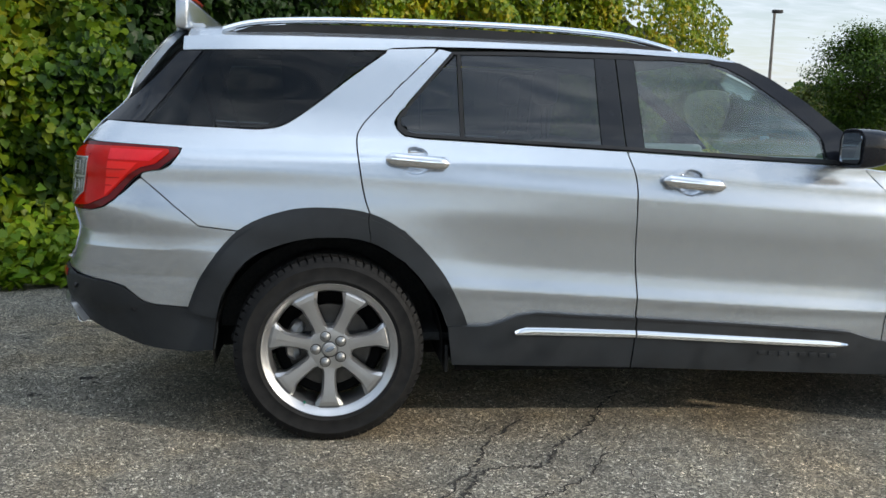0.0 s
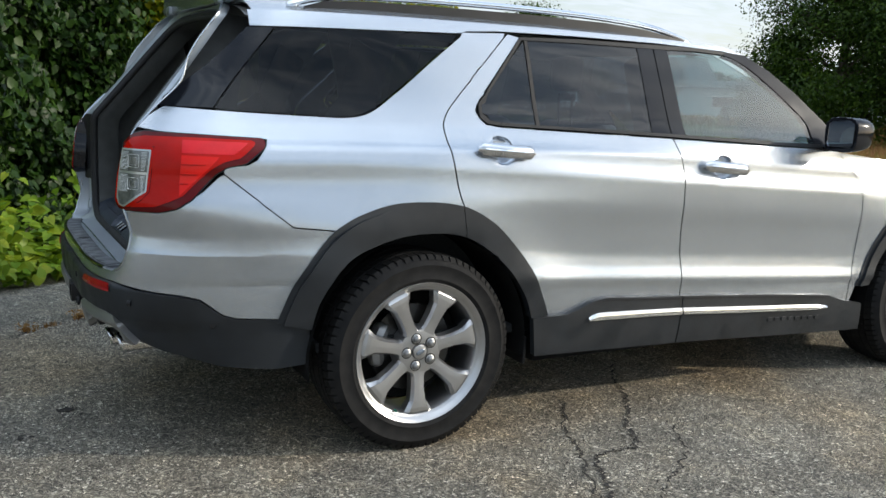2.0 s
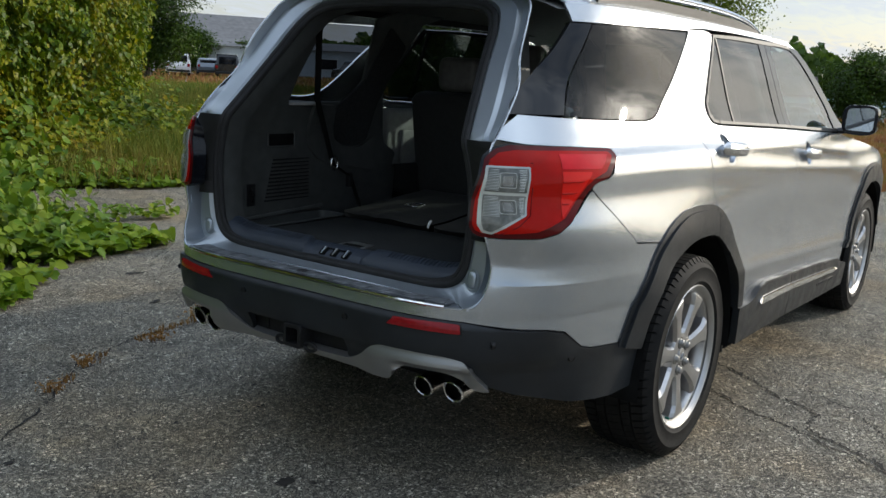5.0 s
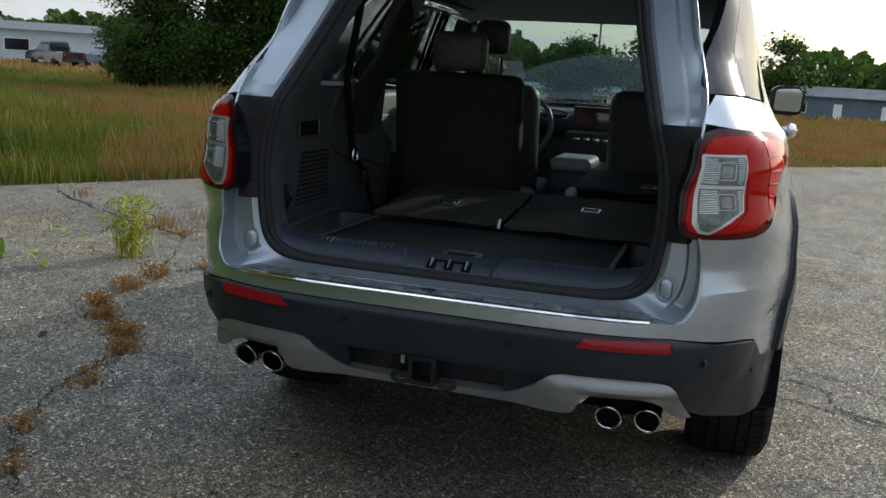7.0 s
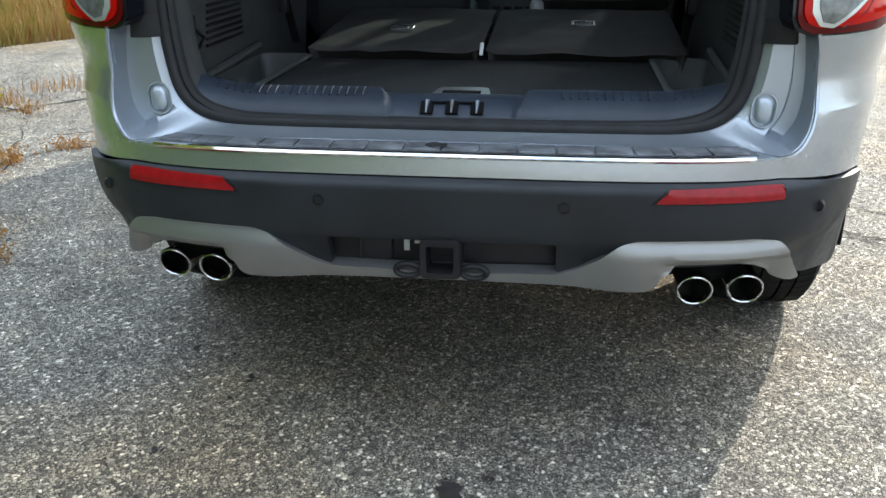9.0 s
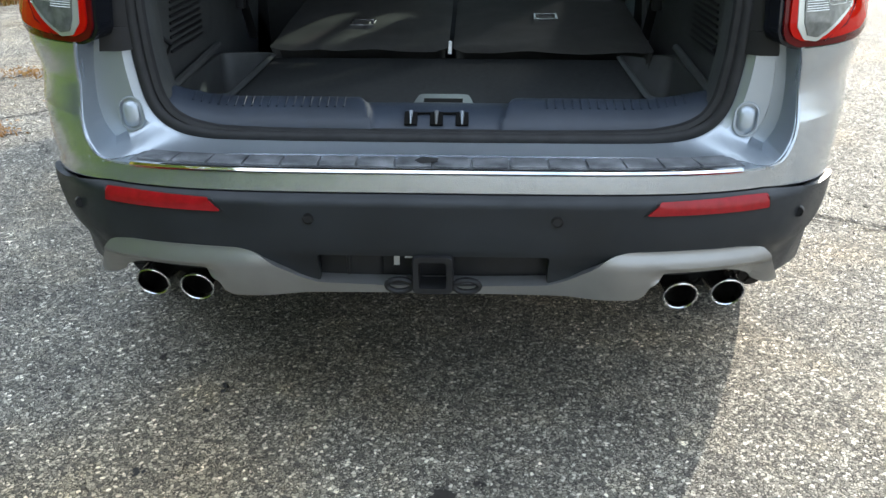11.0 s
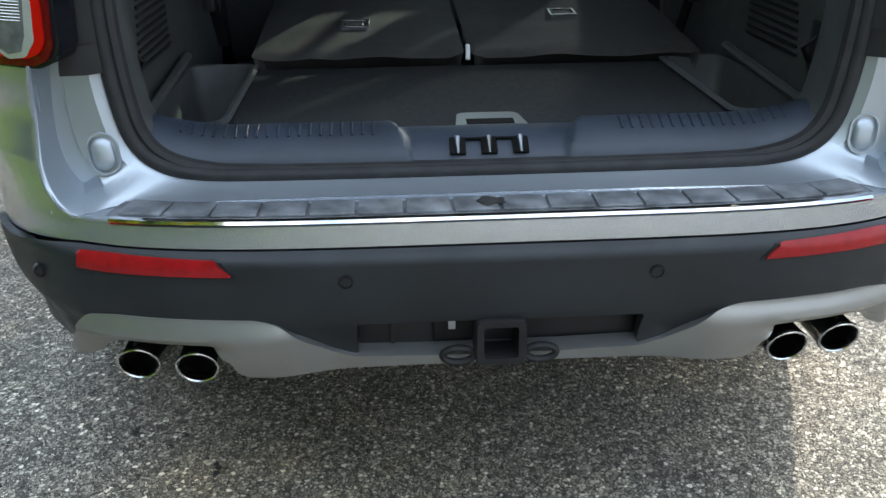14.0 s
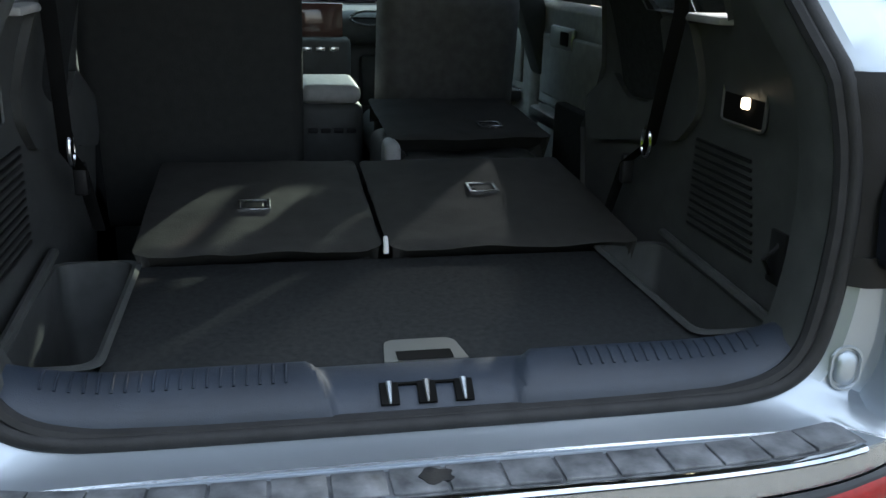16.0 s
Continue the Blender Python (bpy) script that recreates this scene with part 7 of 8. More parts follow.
# ---------- leaves ----------
def leaves(name, centres, facing, size, mat, parent=None, droop=0.5, spread=0.8, seed=0, narrow=0.8, kind="", label="", category="", plain=False):
    """Many small folded leaves as one mesh; far off each is one bent blade."""
    rg = np.random.default_rng(seed)
    n = len(centres)
    nor = np.asarray(facing, float) + rg.normal(0, spread, (n, 3))
    nor /= np.linalg.norm(nor, axis=1)[:, None] + 1e-9
    down = np.tile(np.array([0, 0, -droop]), (n, 1)) + rg.normal(0, 0.6, (n, 3))
    d = down - nor * np.sum(down * nor, axis=1)[:, None]
    d /= np.linalg.norm(d, axis=1)[:, None] + 1e-9
    s = np.cross(nor, d)
    sz = size * rg.uniform(0.55, 1.25, n)[:, None]
    shape = [(0, 0.07, -0.02), (0.30, -0.02, 0.07), (0.52, 0.26, 0.14), (0.34, 0.66, 0.09), (0, 1.05, -0.10), (-0.34, 0.66, 0.09), (-0.52, 0.26, 0.14), (-0.30, -0.02, 0.07)]
    if plain:
        shape = [(0, 0, -0.03), (0.5, 0.45, 0.12), (0, 1.05, -0.06), (-0.5, 0.45, 0.12)]
    v = np.stack([centres + (s * (a * narrow) + d * (b - 0.5) + nor * c) * sz for a, b, c in shape], axis=1).reshape(-1, 3)
    base = np.arange(n)[:, None] * len(shape)
    quads = ([0, 1, 2, 3],) if plain else ([0, 1, 2, 3], [0, 3, 4, 5], [0, 5, 6, 7])
    faces = np.concatenate([base + np.array([q]) for q in quads], axis=1).reshape(-1, 4)
    me = bpy.data.meshes.new(name)
    me.vertices.add(len(v))
    me.vertices.foreach_set("co", v.ravel())
    me.loops.add(faces.size)
    me.loops.foreach_set("vertex_index", faces.ravel().astype(np.int32))
    me.polygons.add(len(faces))
    me.polygons.foreach_set("loop_start", np.arange(0, faces.size, 4, dtype=np.int32))
    me.polygons.foreach_set("loop_total", np.full(len(faces), 4, dtype=np.int32))
    me.update(calc_edges=True)
    me.materials.append(mat)
    ob = new(name, me)
    if parent:
        ob.parent = parent
    if label:
        tagged(ob, label, category, kind=kind)
    return ob


def along(line, t):
    pts = np.array(line, float)
    seg = np.hypot(*np.diff(pts, axis=0).T)
    cum = np.concatenate([[0], np.cumsum(seg)])
    q = t * cum[-1]
    x, y = np.interp(q, cum, pts[:, 0]), np.interp(q, cum, pts[:, 1])
    i = np.clip(np.searchsorted(cum, q) - 1, 0, len(seg) - 1)
    d = np.diff(pts, axis=0)[i] / seg[i][:, None]
    return x, y, d


def lumps(x, y, z, scale, seed):
    return np.array([noise.noise(Vector((a * scale + seed, b * scale, c * scale))) for a, b, c in zip(x, y, z)])


WALL = [(-14.0, 1.2), (-9.0, 1.6), (-5.0, 2.1), (-3.0, 2.85), (-1.6, 3.25), (-1.15, 4.0), (-0.6, 4.9), (0.2, 5.8), (1.3, 7.4), (3.0, 8.6), (4.3, 9.6), (5.5, 10.6), (7.1, 12.6), (8.9, 15.0)]
rg = np.random.default_rng(5)


def vine_wall(count, height, depth, size, seed, name, path, mat, crowd, heave=0.55):
    rg = np.random.default_rng(seed)
    t = rg.uniform(0, 1, count)
    t = np.where(rg.uniform(0, 1, count) < 0.6, crowd[0] + crowd[1] * t, t)
    x, y, d = along(path, t)
    nrm = np.stack([d[:, 1], -d[:, 0], np.zeros(count)], axis=1)
    h = rg.uniform(0.02, 1, count) ** 0.9
    top = height + 0.5 * lumps(x, y, x * 0, 0.5, 3)
    z = h * top
    bulge = heave * lumps(x, y, z, 0.75, 1) + 0.36 * lumps(x, y, z, 2.3, 7) - 0.25 * np.maximum(0, h - 0.8) * 5 * 0.3
    off = bulge - depth * rg.uniform(0, 1, count) ** 1.6
    c = np.stack([x, y, z], axis=1) + nrm * off[:, None]
    face = nrm * 0.9 + np.array([0, 0, 0.45])
    return leaves(name, c, face, size, mat, None, 0.9, 0.45, seed, 0.95)


hedge = vine_wall(56000, 3.5, 0.65, 0.082, 11, "vine_hedge", WALL[:5], VINE, (0.55, 0.45))
hedge_dark = vine_wall(16000, 3.5, 0.8, 0.085, 13, "shaded_hedge", WALL[4:8], SHADELEAF, (0.0, 0.9))
hedge_far = vine_wall(64000, 3.9, 0.7, 0.080, 12, "vine_hedge", WALL[7:], VINE2, (0.0, 0.5), 0.62)
tagged(hedge_dark, "shaded stretch between two vine hedges, its leaves painted dark", "hedge", kind="stuff")
tagged(hedge_far, "tall hedge of golden and green vine leaves", "hedge", kind="stuff")
tagged(hedge, "tall wall of green and yellowing vine leaves", "hedge", kind="stuff")
# dark lumpy sheet behind the leaves, coloured as the hedge's inner shade
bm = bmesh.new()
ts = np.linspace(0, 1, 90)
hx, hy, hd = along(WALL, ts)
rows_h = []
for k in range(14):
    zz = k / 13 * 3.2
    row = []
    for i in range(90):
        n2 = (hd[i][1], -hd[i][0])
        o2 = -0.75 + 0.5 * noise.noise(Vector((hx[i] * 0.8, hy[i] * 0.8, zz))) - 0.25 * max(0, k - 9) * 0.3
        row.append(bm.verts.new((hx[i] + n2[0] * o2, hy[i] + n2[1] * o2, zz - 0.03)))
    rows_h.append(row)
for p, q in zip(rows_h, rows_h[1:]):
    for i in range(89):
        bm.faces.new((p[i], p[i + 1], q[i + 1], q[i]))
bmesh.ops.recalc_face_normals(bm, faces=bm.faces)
part("hedge_shade_sheet", bm, material("hedge_inner_shade", (0.020, 0.026, 0.012), 0.95, 0, 0, 3.0, 0.5, 1.0, 8.0), hedge)

# low leaves at the hedge's foot
def cover(line, count, width, height, size, seed, mat, name, label):
    rg = np.random.default_rng(seed)
    t = rg.uniform(0, 1, count)
    x, y, d = along(line, t)
    nrm = np.stack([-d[:, 1], d[:, 0]], axis=1)
    off = rg.uniform(0, 1, count) ** 1.2 * width + 0.35 * lumps(x, y, x * 0, 1.3, seed)
    px, py = x + nrm[:, 0] * off, y + nrm[:, 1] * off
    keep = lumps(px, py, px * 0, 1.1, seed + 9) > -0.25
    z = 0.03 + height * rg.uniform(0, 1, count) * np.clip(off / width + 0.25, 0.15, 1)
    c = np.stack([px, py, z], axis=1)[keep]
    return leaves(name, c, np.tile([0, -0.35, 1.0], (len(c), 1)), size, mat, None, 0.3, 0.4, seed, 0.95, "stuff", label, "ground cover")


cover([(-9, 0.9), (-4, 1.45), (-2.3, 2.15), (-1.2, 2.42), (-0.5, 2.92)], 5200, 1.1, 0.42, 0.085, 21, COVER, "ground_cover", "low bright green leaves spreading over the asphalt edge")
cover([(-1.0, 2.72), (-0.3, 2.98), (0.5, 3.25), (1.1, 3.55)], 1900, 1.0, 0.20, 0.095, 22, COVER, "ground_cover", "trailing bright green leaves on the asphalt")
cover([(-0.4, 4.6), (0.6, 5.4), (1.6, 6.6), (3.2, 6.0)], 3000, 0.9, 0.22, 0.08, 23, COVER, "ground_cover", "low green leaves at the field's edge")
cover([(0.4, 6.2), (1.9, 6.9), (3.6, 8.0), (5.4, 9.2), (7.4, 9.9)], 6500, 1.5, 1.05, 0.085, 26, VINE2, "ground_cover", "tangle of yellow-green vines spreading into the meadow")
cover([(0.0, 4.2), (1.0, 4.35), (1.9, 4.4)], 260, 0.25, 0.10, 0.07, 24, COVER, "ground_cover", "sparse green leaves in an asphalt joint")
for k, (x, y, n2, s2) in enumerate(((-1.6, 2.55, 500, 0.5), (-0.3, 3.7, 700, 0.6), (0.3, 4.9, 900, 0.8), (-2.7, 2.4, 600, 0.6))):
    rg = np.random.default_rng(40 + k)
    c = np.stack([rg.normal(x, s2 * 0.45, n2), rg.normal(y, s2 * 0.4, n2), np.abs(rg.normal(0, s2 * 0.5, n2)) + 0.03], axis=1)
    leaves("weed_clump", c, np.tile([0.1, -0.5, 0.8], (n2, 1)), 0.08, COVER, None, 0.6, 0.5, 60 + k, 0.8, "stuff", "leafy green weeds by the hedge", "weeds")


# ---------- field grass ----------
def blades(name, px, py, height, width, mat, label, seed, z0=-0.03, kind="stuff", category="grass"):
    rg = np.random.default_rng(seed)
    n = len(px)
    a = rg.uniform(0, 2 * math.pi, n)
    lean = rg.normal(0, 0.22, (n, 2))
    h = height * rg.uniform(0.45, 1.15, n)
    dx, dy = np.cos(a) * width, np.sin(a) * width
    zero = np.zeros(n) + z0
    v = np.stack([np.stack([px - dx, py - dy, zero], 1), np.stack([px + dx, py + dy, zero], 1),
                  np.stack([px + dx * 0.7 + lean[:, 0] * h * 0.4, py + dy * 0.7 + lean[:, 1] * h * 0.4, z0 + h * 0.55], 1),
                  np.stack([px - dx * 0.7 + lean[:, 0] * h * 0.4, py - dy * 0.7 + lean[:, 1] * h * 0.4, z0 + h * 0.55], 1),
                  np.stack([px + lean[:, 0] * h, py + lean[:, 1] * h, z0 + h], 1)], axis=1).reshape(-1, 3)
    base = np.arange(n)[:, None] * 5
    q = (base + np.array([[0, 1, 2, 3]])).tolist()
    t = (base + np.array([[3, 2, 4]])).tolist()
    me = bpy.data.meshes.new(name)
    me.from_pydata(v.tolist(), [], q + t)
    me.materials.append(mat)
    ob = new(name, me)
    return tagged(ob, label, category, kind=kind)


def in_field(x, y):
    e = np.array(EDGE)
    return y > np.interp(x, e[:, 0], e[:, 1])


rg = np.random.default_rng(8)
n = 270000
r = 4.0 + 42 * rg.uniform(0, 1, n) ** 1.5
az = np.radians(rg.uniform(-22, 62, n))
px, py = -3.3 + r * np.cos(az), -1.0 + r * np.sin(az)
ok = in_field(px, py)
wl_ = np.array(WALL)
ok &= ~((px < 8.9) & (py > np.interp(px, wl_[:, 0], wl_[:, 1]) - 0.3))
px, py = px[ok], py[ok]
hh = (0.42 + 0.22 * lumps(px, py, px * 0, 0.35, 2)) * np.where(px + py < 11, 0.8, 1.0)
right_side = (py < 0.4 * px - 4)
hh = np.where(right_side, 0.16, hh)
wide = 0.0045 + 0.0005 * np.hypot(px, py)
green = np.degrees(np.arctan2(py + 1.0, px + 3.3)) + 9 * lumps(px, py, px * 0, 0.22, 14) > 39
blades("field_grass", px[~green], py[~green], hh[~green], wide[~green], GRASS, "dry reddish and yellow meadow grass", 9)
blades("field_grass", px[green], py[green], hh[green], wide[green], MEADOW, "green and yellow meadow grass", 10)
rg = np.random.default_rng(18)
n = 26000
r = 44 + 70 * rg.uniform(0, 1, n)
az = np.radians(rg.uniform(-25, 60, n))
px, py = -3.3 + r * np.cos(az), -1 + r * np.sin(az)
blades("far_grass", px, py, 0.35, 0.10, GRASS, "far meadow grass", 19, np.array([-0.03 + fall(a, b) for a, b in zip(px, py)]))


def weed(x, y, n, h, spread, mat, label, seed, leaf=0.0):
    rg = np.random.default_rng(seed)
    ob = blades("weed", rg.normal(x, spread, n), rg.normal(y, spread, n), h, 0.003, mat, label, seed, 0.0, "stuff" if h < 0.2 else "", "weed")
    if leaf:
        m2 = int(n * 5)
        hz = rg.uniform(0.15, 1, m2) * h
        c = np.stack([rg.normal(x, spread * 1.5, m2), rg.normal(y, spread * 1.5, m2), hz], axis=1)
        leaves("leaf_spray", c, np.tile([0, -0.3, 0.8], (m2, 1)), leaf, mat, ob, 0.0, 0.6, seed, 0.35, "stuff", "small leaves of the weed")
    return ob


weed(1.52, 2.90, 60, 0.40, 0.045, GOLDEN, "upright yellow-green weed in a crack", 31, 0.05)
weed(2.55, 3.35, 90, 0.13, 0.08, DRYWEED, "dry brown weed tuft in a crack", 32)
weed(3.05, 3.25, 60, 0.10, 0.10, DRYWEED, "dry brown weed tuft in a crack", 33)
for k, (x, y, n2, h2, sp) in enumerate(((1.17, 2.45, 130, 0.08, 0.12), (0.85, 2.42, 120, 0.07, 0.13), (0.50, 2.33, 110, 0.06, 0.10), (0.30, 2.15, 110, 0.06, 0.10), (-0.08, 1.74, 90, 0.06, 0.10), (0.12, 1.88, 80, 0.06, 0.08), (-0.5, 1.6, 40, 0.05, 0.07), (-0.95, 1.52, 30, 0.05, 0.06), (-1.25, 1.30, 26, 0.05, 0.05), (0.1, 1.95, 40, 0.05, 0.07), (2.3, 3.0, 60, 0.08, 0.12), (2.85, 2.75, 70, 0.05, 0.16), (2.05, 2.1, 60, 0.06, 0.14), (1.5, 2.3, 80, 0.05, 0.14), (3.1, 2.4, 60, 0.04, 0.14), (3.4, 4.8, 60, 0.10, 0.2))):
    weed(x, y, int(n2 * 0.42), h2, sp * 0.32, DRYWEED, "small dry weeds rooted in the asphalt crack", 70 + k, 0.022)
rg = np.random.default_rng(501)
line_c = np.array([(-1.25, 1.28), (-0.92, 1.54), (-0.46, 1.70), (-0.1, 1.74), (0.2, 2.02), (0.45, 2.28), (0.62, 2.37), (1.0, 2.42)])
n = 520
wx_, wy_, _ = along(line_c, rg.uniform(0, 1, n))
keep_ = lumps(wx_, wy_, wx_ * 0, 2.6, 9) > -0.12
wx_, wy_ = wx_[keep_] + rg.normal(0, 0.014, keep_.sum()), wy_[keep_] + rg.normal(0, 0.014, keep_.sum())
blades("crack_weeds", wx_, wy_, 0.034, 0.0025, DRYWEED, "low rusty weeds lining the asphalt crack", 502, 0.0, category="weeds")
cover([(0.9, 3.0), (1.6, 3.3), (2.2, 3.9)], 34, 0.2, 0.06, 0.045, 25, GOLDEN, "ground_cover", "few yellow-green leaves on the asphalt")


# ---------- trees ----------
def tree(x, y, h, spread, count, leaf, seed, low=0.12, mat=None, label="broad green deciduous tree", skirt=0.0, limbs=26):
    rnd = random.Random(seed)
    t = empty("tree", label, "tree", group="trees round the field", at=(x, y, -0.03 + fall(x, y)))
    bm = bmesh.new()
    trunk = [(0, 0, 0), (rnd.uniform(-.1, .1), rnd.uniform(-.1, .1), h * 0.3), (rnd.uniform(-.2, .2), rnd.uniform(-.2, .2), h * 0.62), (rnd.uniform(-.3, .3), rnd.uniform(-.3, .3), h * 0.9)]
    line = spline(trunk, 5)
    tube(line, [h * 0.03 * (1 - 0.85 * i / len(line)) for i in range(len(line))], 8, True, bm)
    ends = []
    for k in range(limbs):
        z = h * rnd.uniform(low, 0.85)
        a = rnd.uniform(0, 2 * math.pi)
        prof = math.sin(min(1, max(0.12, (z / h - low + 0.12) / (1.0 - low))) * math.pi) ** 0.6
        if z < 0.5 * h:
            prof = max(prof, skirt)
        ln = spread * prof * rnd.uniform(0.55, 1.05)
        p0 = Vector((0, 0, z))
        p2 = Vector((ln * math.cos(a), ln * math.sin(a), z + ln * rnd.uniform(0.15, 0.6)))
        p1 = (p0 + p2) / 2 + Vector((0, 0, rnd.uniform(-0.1, 0.2)))
        tube(spline([p0, p1, p2], 3), [h * 0.010 * (1 - 0.85 * i / 6) for i in range(7)], 5, False, bm)
        ends += [p2, (p1 + p2) / 2, p1]
    ends.append(Vector((0, 0, h * 0.93)))
    part("trunk", bm, BARK, t)
    rg = np.random.default_rng(seed)
    cl = np.array([tuple(e) for e in ends])
    idx = rg.integers(0, len(cl), count)
    rad = spread * 0.17
    c = cl[idx] + rg.normal(0, rad, (count, 3)) * np.array([1, 1, 0.75])
    c[:, 2] = np.maximum(c[:, 2], 0.15)
    out_dir = c - np.array([0, 0, h * 0.5])
    out_dir /= np.linalg.norm(out_dir, axis=1)[:, None]
    leaves("crown", c, out_dir + np.array([0, 0, 0.5]), leaf, mat or TREELEAF, t, 0.5, 0.7, seed, 0.8, plain=True)
    return t


for k, (x, y, h, sp, n2) in enumerate(((24.4, 16.5, 7.4, 2.7, 22000), (26.0, 13.6, 9.5, 3.4, 26000), (27.5, 10.6, 8.5, 2.8, 24000), (31.0, 16.0, 10.5, 3.8, 16000), (23.6, 18.4, 4.3, 1.5, 9000))):
    tree(x, y, h, sp, int(n2 * 2.6), 0.10, 100 + k, 0.03, *((SUNLEAF, "broad tree with sunlight painted into its yellow-green leaves") if k == 2 else ()), skirt=0.85, limbs=70)
TY = leaf_material("yellowing_leaves", [(0.05, 0.075, 0.012), (0.10, 0.12, 0.02), (0.20, 0.17, 0.025)], patch=0.4)
tree(32.0, 46.0, 7.2, 3.0, 34000, 0.16, 120, 0.10, limbs=46)
tree(56.0, 72.0, 4.2, 2.6, 9000, 0.22, 122, 0.06)
tree(61.0, 69.5, 3.4, 2.0, 7000, 0.20, 123, 0.06)
tree(39.0, 65.0, 4.5, 2.0, 3600, 0.30, 121, 0.08, TY, "small tree with yellowing green leaves")
tree(38.0, 6.0, 3.0, 1.8, 16000, 0.11, 124, 0.04, skirt=0.7, limbs=40)
tree(40.0, 3.4, 3.4, 1.5, 2600, 0.20, 125, 0.06, TY, "small tree with yellowing green leaves")
tree(42.0, 11.8, 2.8, 1.3, 9000, 0.11, 126, 0.04, TY, "small tree with yellowing green leaves", skirt=0.7)
tree(46.0, -3.2, 4.2, 1.8, 2600, 0.22, 127, 0.05)
tree(33.0, 27.0, 3.2, 0.9, 1500, 0.16, 128, 0.05, None, "slender dark green conifer tree")
# far woods
rg = np.random.default_rng(77)
n = 60000
az = np.radians(rg.uniform(-75, 85, n))
rr = rg.uniform(120, 150, n)
hx2 = -3 + rr * np.cos(az)
hy2 = rr * np.sin(az)
env_h = 5.5 + 3.0 * np.array([noise.noise(Vector((math.degrees(a) * 0.25, 0, 0))) for a in az]) + 1.6 * np.array([noise.noise(Vector((math.degrees(a) * 1.3, 5, 0))) for a in az])
c = np.stack([hx2, hy2, rg.uniform(0, 1, n) ** 0.8 * np.maximum(2, env_h)], axis=1)
leaves("far_woods", c, np.stack([-np.cos(az), -np.sin(az), np.full(n, 0.4)], axis=1), 1.0, TREELEAF, None, 0.4, 0.5, 78, 0.9, "stuff", "hazy far line of trees", "woods", True)

# ---------- far buildings, poles, parked cars ----------
def house(x, y, turn, length, width, wall_h, roof_h, wall, label, windows, doors=(), roofing=None):
    hs = empty("house", label, "building", at=(x, y, -0.03 + fall(x, y)))
    hs.rotation_euler = (0, 0, radians(turn))
    part("wall", newbox(-length / 2, length / 2, -width / 2, width / 2, 0, wall_h), wall, hs, smooth=False)
    bm = bmesh.new()
    L, Wd = length / 2 + 0.4, width / 2 + 0.5
    vs = [bm.verts.new(p) for p in ((-L, -Wd, wall_h - 0.05), (L, -Wd, wall_h - 0.05), (L, Wd, wall_h - 0.05), (-L, Wd, wall_h - 0.05), (-L, 0, wall_h + roof_h), (L, 0, wall_h + roof_h))]
    for f in ((0, 1, 5, 4), (2, 3, 4, 5), (1, 2, 5), (3, 0, 4), (3, 2, 1, 0)):
        bm.faces.new([vs[i] for i in f])
    bmesh.ops.recalc_face_normals(bm, faces=bm.faces)
    part("roof", bm, roofing or ROOFING, hs, smooth=False)
    for wx, ww, wz, wh in windows:
        w = part("window", newbox(wx - ww / 2 - 0.08, wx + ww / 2 + 0.08, -width / 2 - 0.05, -width / 2 + 0.02, wz - 0.08, wz + wh + 0.08), WHITEPL, hs, smooth=False)
        part("pane", newbox(wx - ww / 2, wx + ww / 2, -width / 2 - 0.07, -width / 2 - 0.04, wz, wz + wh), GLOSSBLACK, w, smooth=False)
    for wx in doors:
        part("door", newbox(wx - 0.45, wx + 0.45, -width / 2 - 0.06, -width / 2 + 0.02, 0.05, 2.1), WHITEPL, hs, smooth=False)
    return hs


house(73, 23, -72, 12, 8, 3.1, 1.4, material("umber_siding", (0.10, 0.075, 0.06), 0.8, 0, 0, 1.0, 0.2), "low house with a dark brown roof", [(-3, 1.2, 0.9, 1.1), (0, 1.2, 0.9, 1.1), (3, 1.2, 0.9, 1.1)], roofing=material("dark_brown_roofing", (0.045, 0.036, 0.030), 0.85, 0, 0, 2.0, 0.3))
house(71.4, 13.2, -78, 10.6, 7, 2.45, 0.38, SIDING, "low white building with a teal roof edge", [(-3.6, 1.3, 1.0, 1.1), (0, 1.3, 1.0, 1.1), (3.4, 1.3, 1.0, 1.1)], roofing=material("teal_roofing", (0.05, 0.13, 0.14), 0.6, 0, 0, 2.0, 0.2))
house(113, -17, -97, 52, 9, 2.9, 1.1, BLUESIDE, "long low slate-blue building with white doors", [(-18, 1.2, 1.0, 1.1), (-8, 1.2, 1.0, 1.1), (4, 1.2, 1.0, 1.1), (14, 1.2, 1.0, 1.1)], (-21, -14, -11, -4, 1, 8, 11, 18, 21))
bm = bmesh.new()
bm.faces.new([bm.verts.new((x, y, -2.01)) for x, y in ((74, -60), (83, -60), (81, 2), (72, 2))])
tagged(link("road", bm, ASPHALT, smooth=False), "far grey street before the long building", "street", kind="structure")
house(66, 80, -30, 20, 12, 3.4, 3.0, material("brown_siding", (0.20, 0.17, 0.14), 0.8, 0, 0, 1.0, 0.15), "brown gabled house behind trees", [(-4, 1.2, 1.2, 1.2), (0, 1.2, 1.2, 1.2), (4, 1.2, 1.2, 1.2)])
house(76, 58, -50, 44, 12, 2.9, 0.8, SIDING, "long pale low building beyond the parking lot", [(-20, 2, 1.0, 1.0), (-10, 2, 1.0, 1.0), (0, 2, 1.0, 1.0), (10, 2, 1.0, 1.0), (20, 2, 1.0, 1.0)])


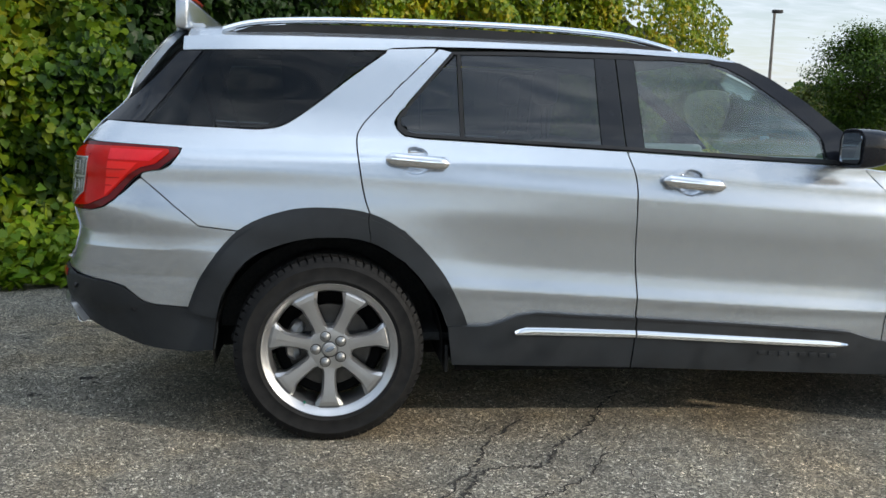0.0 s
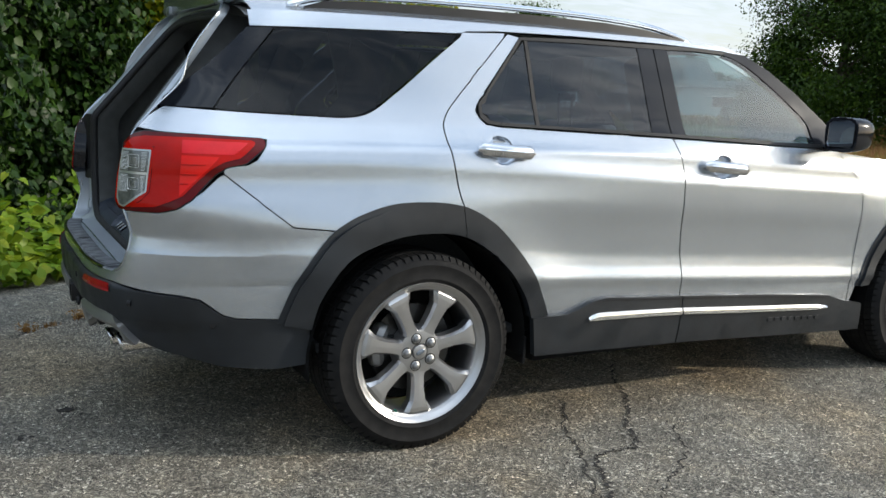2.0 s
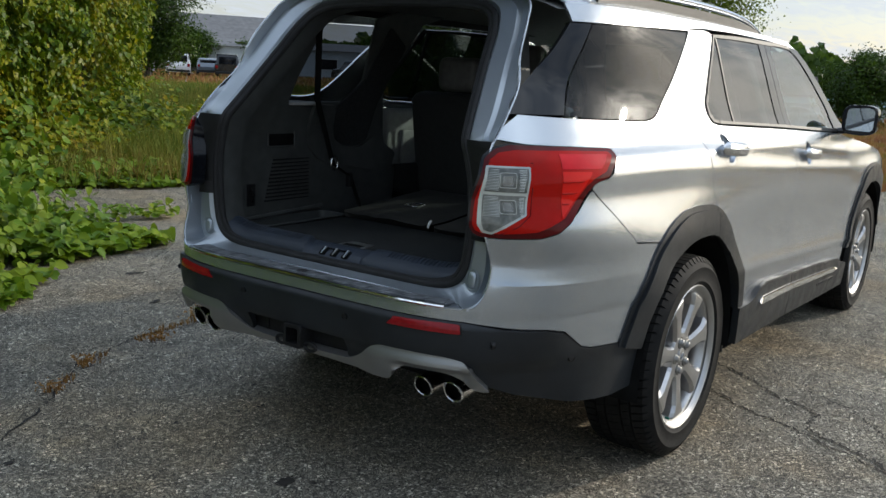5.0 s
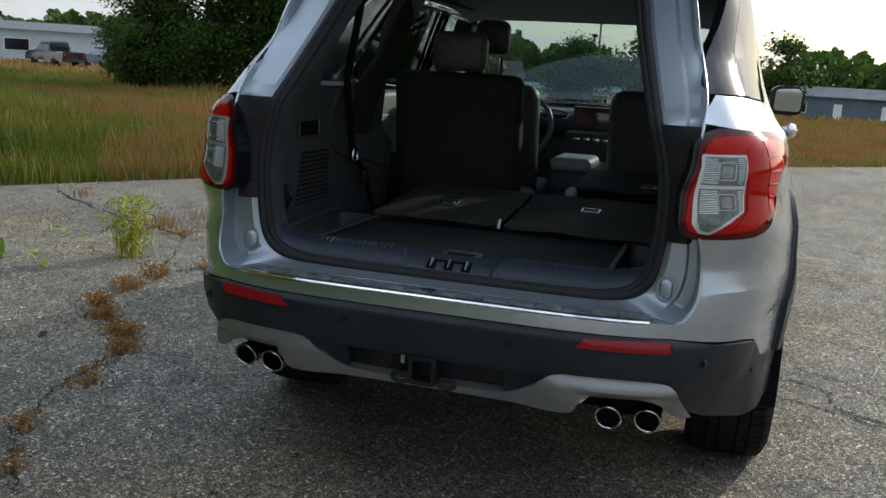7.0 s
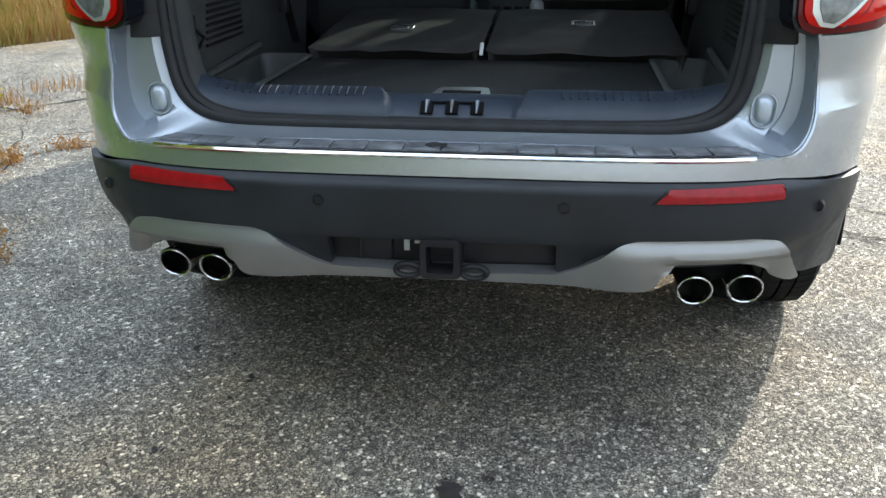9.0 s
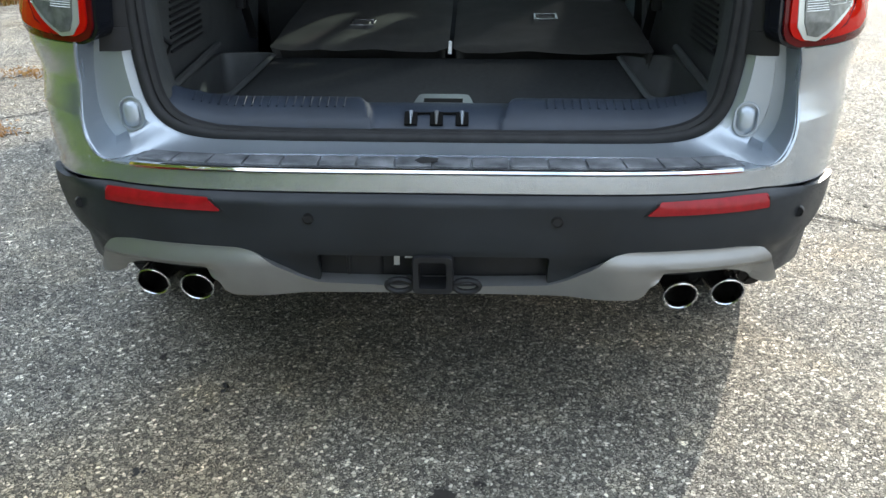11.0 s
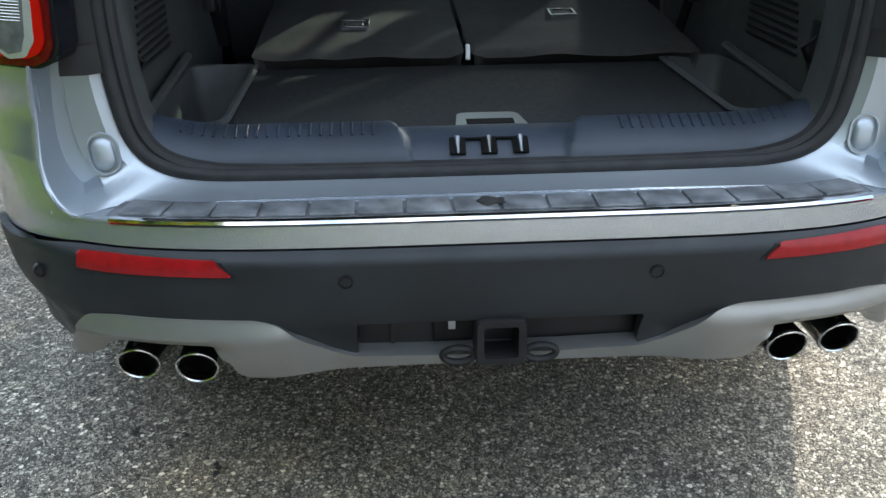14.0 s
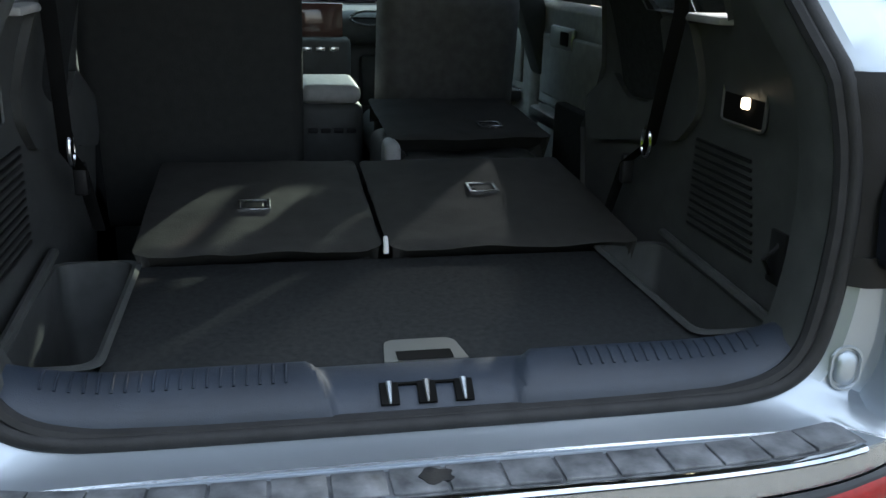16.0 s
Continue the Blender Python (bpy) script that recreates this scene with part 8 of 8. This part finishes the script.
def lamp_post(x, y, h, label, heads=1, mat=None):
    p = empty("street_lamp", label, "lamp post", at=(x, y, -0.03 + fall(x, y)))
    part("pole", tube([(0, 0, 0), (0, 0, h * 0.5), (0, 0, h)], [0.13, 0.11, 0.09], 8), mat or POLE, p)
    for k in range(heads):
        part("lamp_head", newbox(-0.15, 0.55, -0.18, 0.18, h - 0.12, h + 0.10, 0.04), BLACKPL, p)
    part("base", newbox(-0.25, 0.25, -0.25, 0.25, 0, 0.4, 0.03), SIDING, p)
    return p


lamp_post(31.0, 56.0, 9.0, "tall dark parking-lot lamp post")
lamp_post(88.0, 12.2, 8.8, "distant lamp post over the field")
lamp_post(64.0, 9.2, 6.2, "weathered wooden utility pole by the field")
lamp_post(93.3, -16.8, 7.9, "weathered utility pole by the long building")


def parked_car(x, y, turn, paint, label, tall=1.65, pickup=False):
    c = empty("parked_car", label, "car", group="cars in the far lot", at=(x, y, -0.012 + fall(x, y)))
    c.rotation_euler = (0, 0, radians(turn))
    prof = [(-2.2, 0.35), (-2.25, 0.8), (-2.15, 1.02), (-1.9, tall * 0.95), (-1.6, tall), (0.1, tall), (0.95, 1.08), (1.95, 0.98), (2.25, 0.75), (2.25, 0.35)]
    if pickup:
        prof = [(-2.6, 0.45), (-2.65, 1.1), (-0.75, 1.15), (-0.6, tall), (0.5, tall), (1.1, 1.2), (2.2, 1.12), (2.5, 0.85), (2.5, 0.45)]
    bm = bmesh.new()
    cols = []
    for yy, k in ((-0.90, 0.92), (-0.82, 1.0), (0.82, 1.0), (0.90, 0.92)):
        cols.append([bm.verts.new((px, yy * (0.86 if pz > 1.2 else 1.0), pz * k + 0.35 * (1 - k))) for px, pz in prof])
    for p, q in zip(cols, cols[1:]):
        for i in range(len(prof)):
            j = (i + 1) % len(prof)
            bm.faces.new((p[i], q[i], q[j], p[j]))
    bm.faces.new(cols[0])
    bm.faces.new(cols[-1][::-1])
    bmesh.ops.recalc_face_normals(bm, faces=bm.faces)
    part("body", bm, paint, c, smooth=False)
    x0, x1 = (-0.55, 0.45) if pickup else (-1.75, 0.15)
    for s in (-1, 1):
        part("side_window", newbox(x0, x1, s * 0.74, s * 0.80, 1.08, tall - 0.10, 0.02), GLOSSBLACK, c)
        part("tail_lamp", newbox(prof[1][0] - 0.03, prof[1][0] + 0.06, s * 0.66, s * 0.84, 0.78, 1.0, 0.01), DARKRED, c)
    rx = -0.72 if pickup else -2.04
    part("rear_window", newbox(rx - 0.08, rx + 0.05, -0.66, 0.66, 1.12, tall - 0.14, 0.02), GLOSSBLACK, c)
    part("front_window", newbox(0.45 if not pickup else 0.7, 0.60 if not pickup else 0.9, -0.66, 0.66, 1.10, tall - 0.2, 0.02), GLOSSBLACK, c)
    part("bumper", newbox(prof[0][0] - 0.06, prof[0][0] + 0.1, -0.85, 0.85, 0.38, 0.55, 0.03), CLAD, c)
    for wx in (-1.4, 1.4):
        for s in (-1, 1):
            w = lathe([(0.0, -0.1), (0.2, -0.11), (0.33, -0.1), (0.34, 0.0), (0.33, 0.1), (0.0, 0.1)], 20)
            bmesh.ops.translate(w, vec=(wx, s * 0.80, 0.34), verts=w.verts)
            part("wheel", w, TYRE, c)
    return c


for az_, d_, turn, paint, label, tall, pk in ((54.3, 44, 35, WHITECAR, "white crossover parked in the far lot", 1.6, False), (51.7, 46, 52, WHITECAR, "white SUV parked tail-on in the far lot", 1.75, False), (50.0, 49, 52, GREYCAR, "grey-blue car parked in the far lot", 1.5, False), (48.8, 46, 48, BLACKCAR, "black pickup parked in the far lot", 1.8, True), (47.2, 52, 48, WHITECAR, "white car parked in the far lot", 1.6, False), (45.9, 47, 46, WHITECAR, "white van parked in the far lot", 1.85, False), (41.0, 46, 70, BLACKCAR, "black pickup parked by the field", 1.8, True), (38.3, 47, 60, GREYCAR, "grey SUV parked by the field", 1.7, False), (14.3, 43, 60, BLACKCAR, "dark car parked by the white building", 1.5, False), (9.6, 50, 10, WHITECAR, "white car parked by the white building", 1.5, False)):
    d_ *= 1.6
    parked_car(-3.3 + d_ * math.cos(radians(az_)), -1.5 + d_ * math.sin(radians(az_)), turn, paint, label, tall, pk)

# ---------- loose grit on the asphalt ----------
rg = np.random.default_rng(91)
n = 2600
gx, gy = rg.uniform(-3.4, 3.2, n), rg.uniform(-3.6, 3.6, n)
ok = ~((gx > -1.1) & (np.abs(gy) < 0.95))
gx, gy = gx[ok], gy[ok]
n = len(gx)
sz = 0.0022 + 0.0045 * rg.uniform(0, 1, n) ** 3
dirs = np.array([(1, 0, 0), (0, 1, 0), (-1, 0, 0), (0, -1, 0), (0, 0, 0.7), (0, 0, -0.5)], float)
gv = (np.stack([gx, gy, sz * 0.35], 1)[:, None, :] + dirs[None] * sz[:, None, None] * rg.uniform(0.6, 1.3, (n, 6, 1))).reshape(-1, 3)
tri = np.array([(0, 1, 4), (1, 2, 4), (2, 3, 4), (3, 0, 4), (1, 0, 5), (2, 1, 5), (3, 2, 5), (0, 3, 5)])
gf = (np.arange(n)[:, None, None] * 6 + tri[None]).reshape(-1, 3)
me = bpy.data.meshes.new("loose_grit")
me.from_pydata(gv.tolist(), [], gf.tolist())
GRIT = leaf_material("mixed_grit", [(0.03, 0.027, 0.022), (0.06, 0.055, 0.045), (0.035, 0.03, 0.025), (0.30, 0.28, 0.24)], rough=0.9, through_light=0.0, patch=4.0)
me.materials.append(GRIT)
tagged(new("loose_grit", me), "dark and pale grit scattered on the asphalt", "grit", kind="stuff")
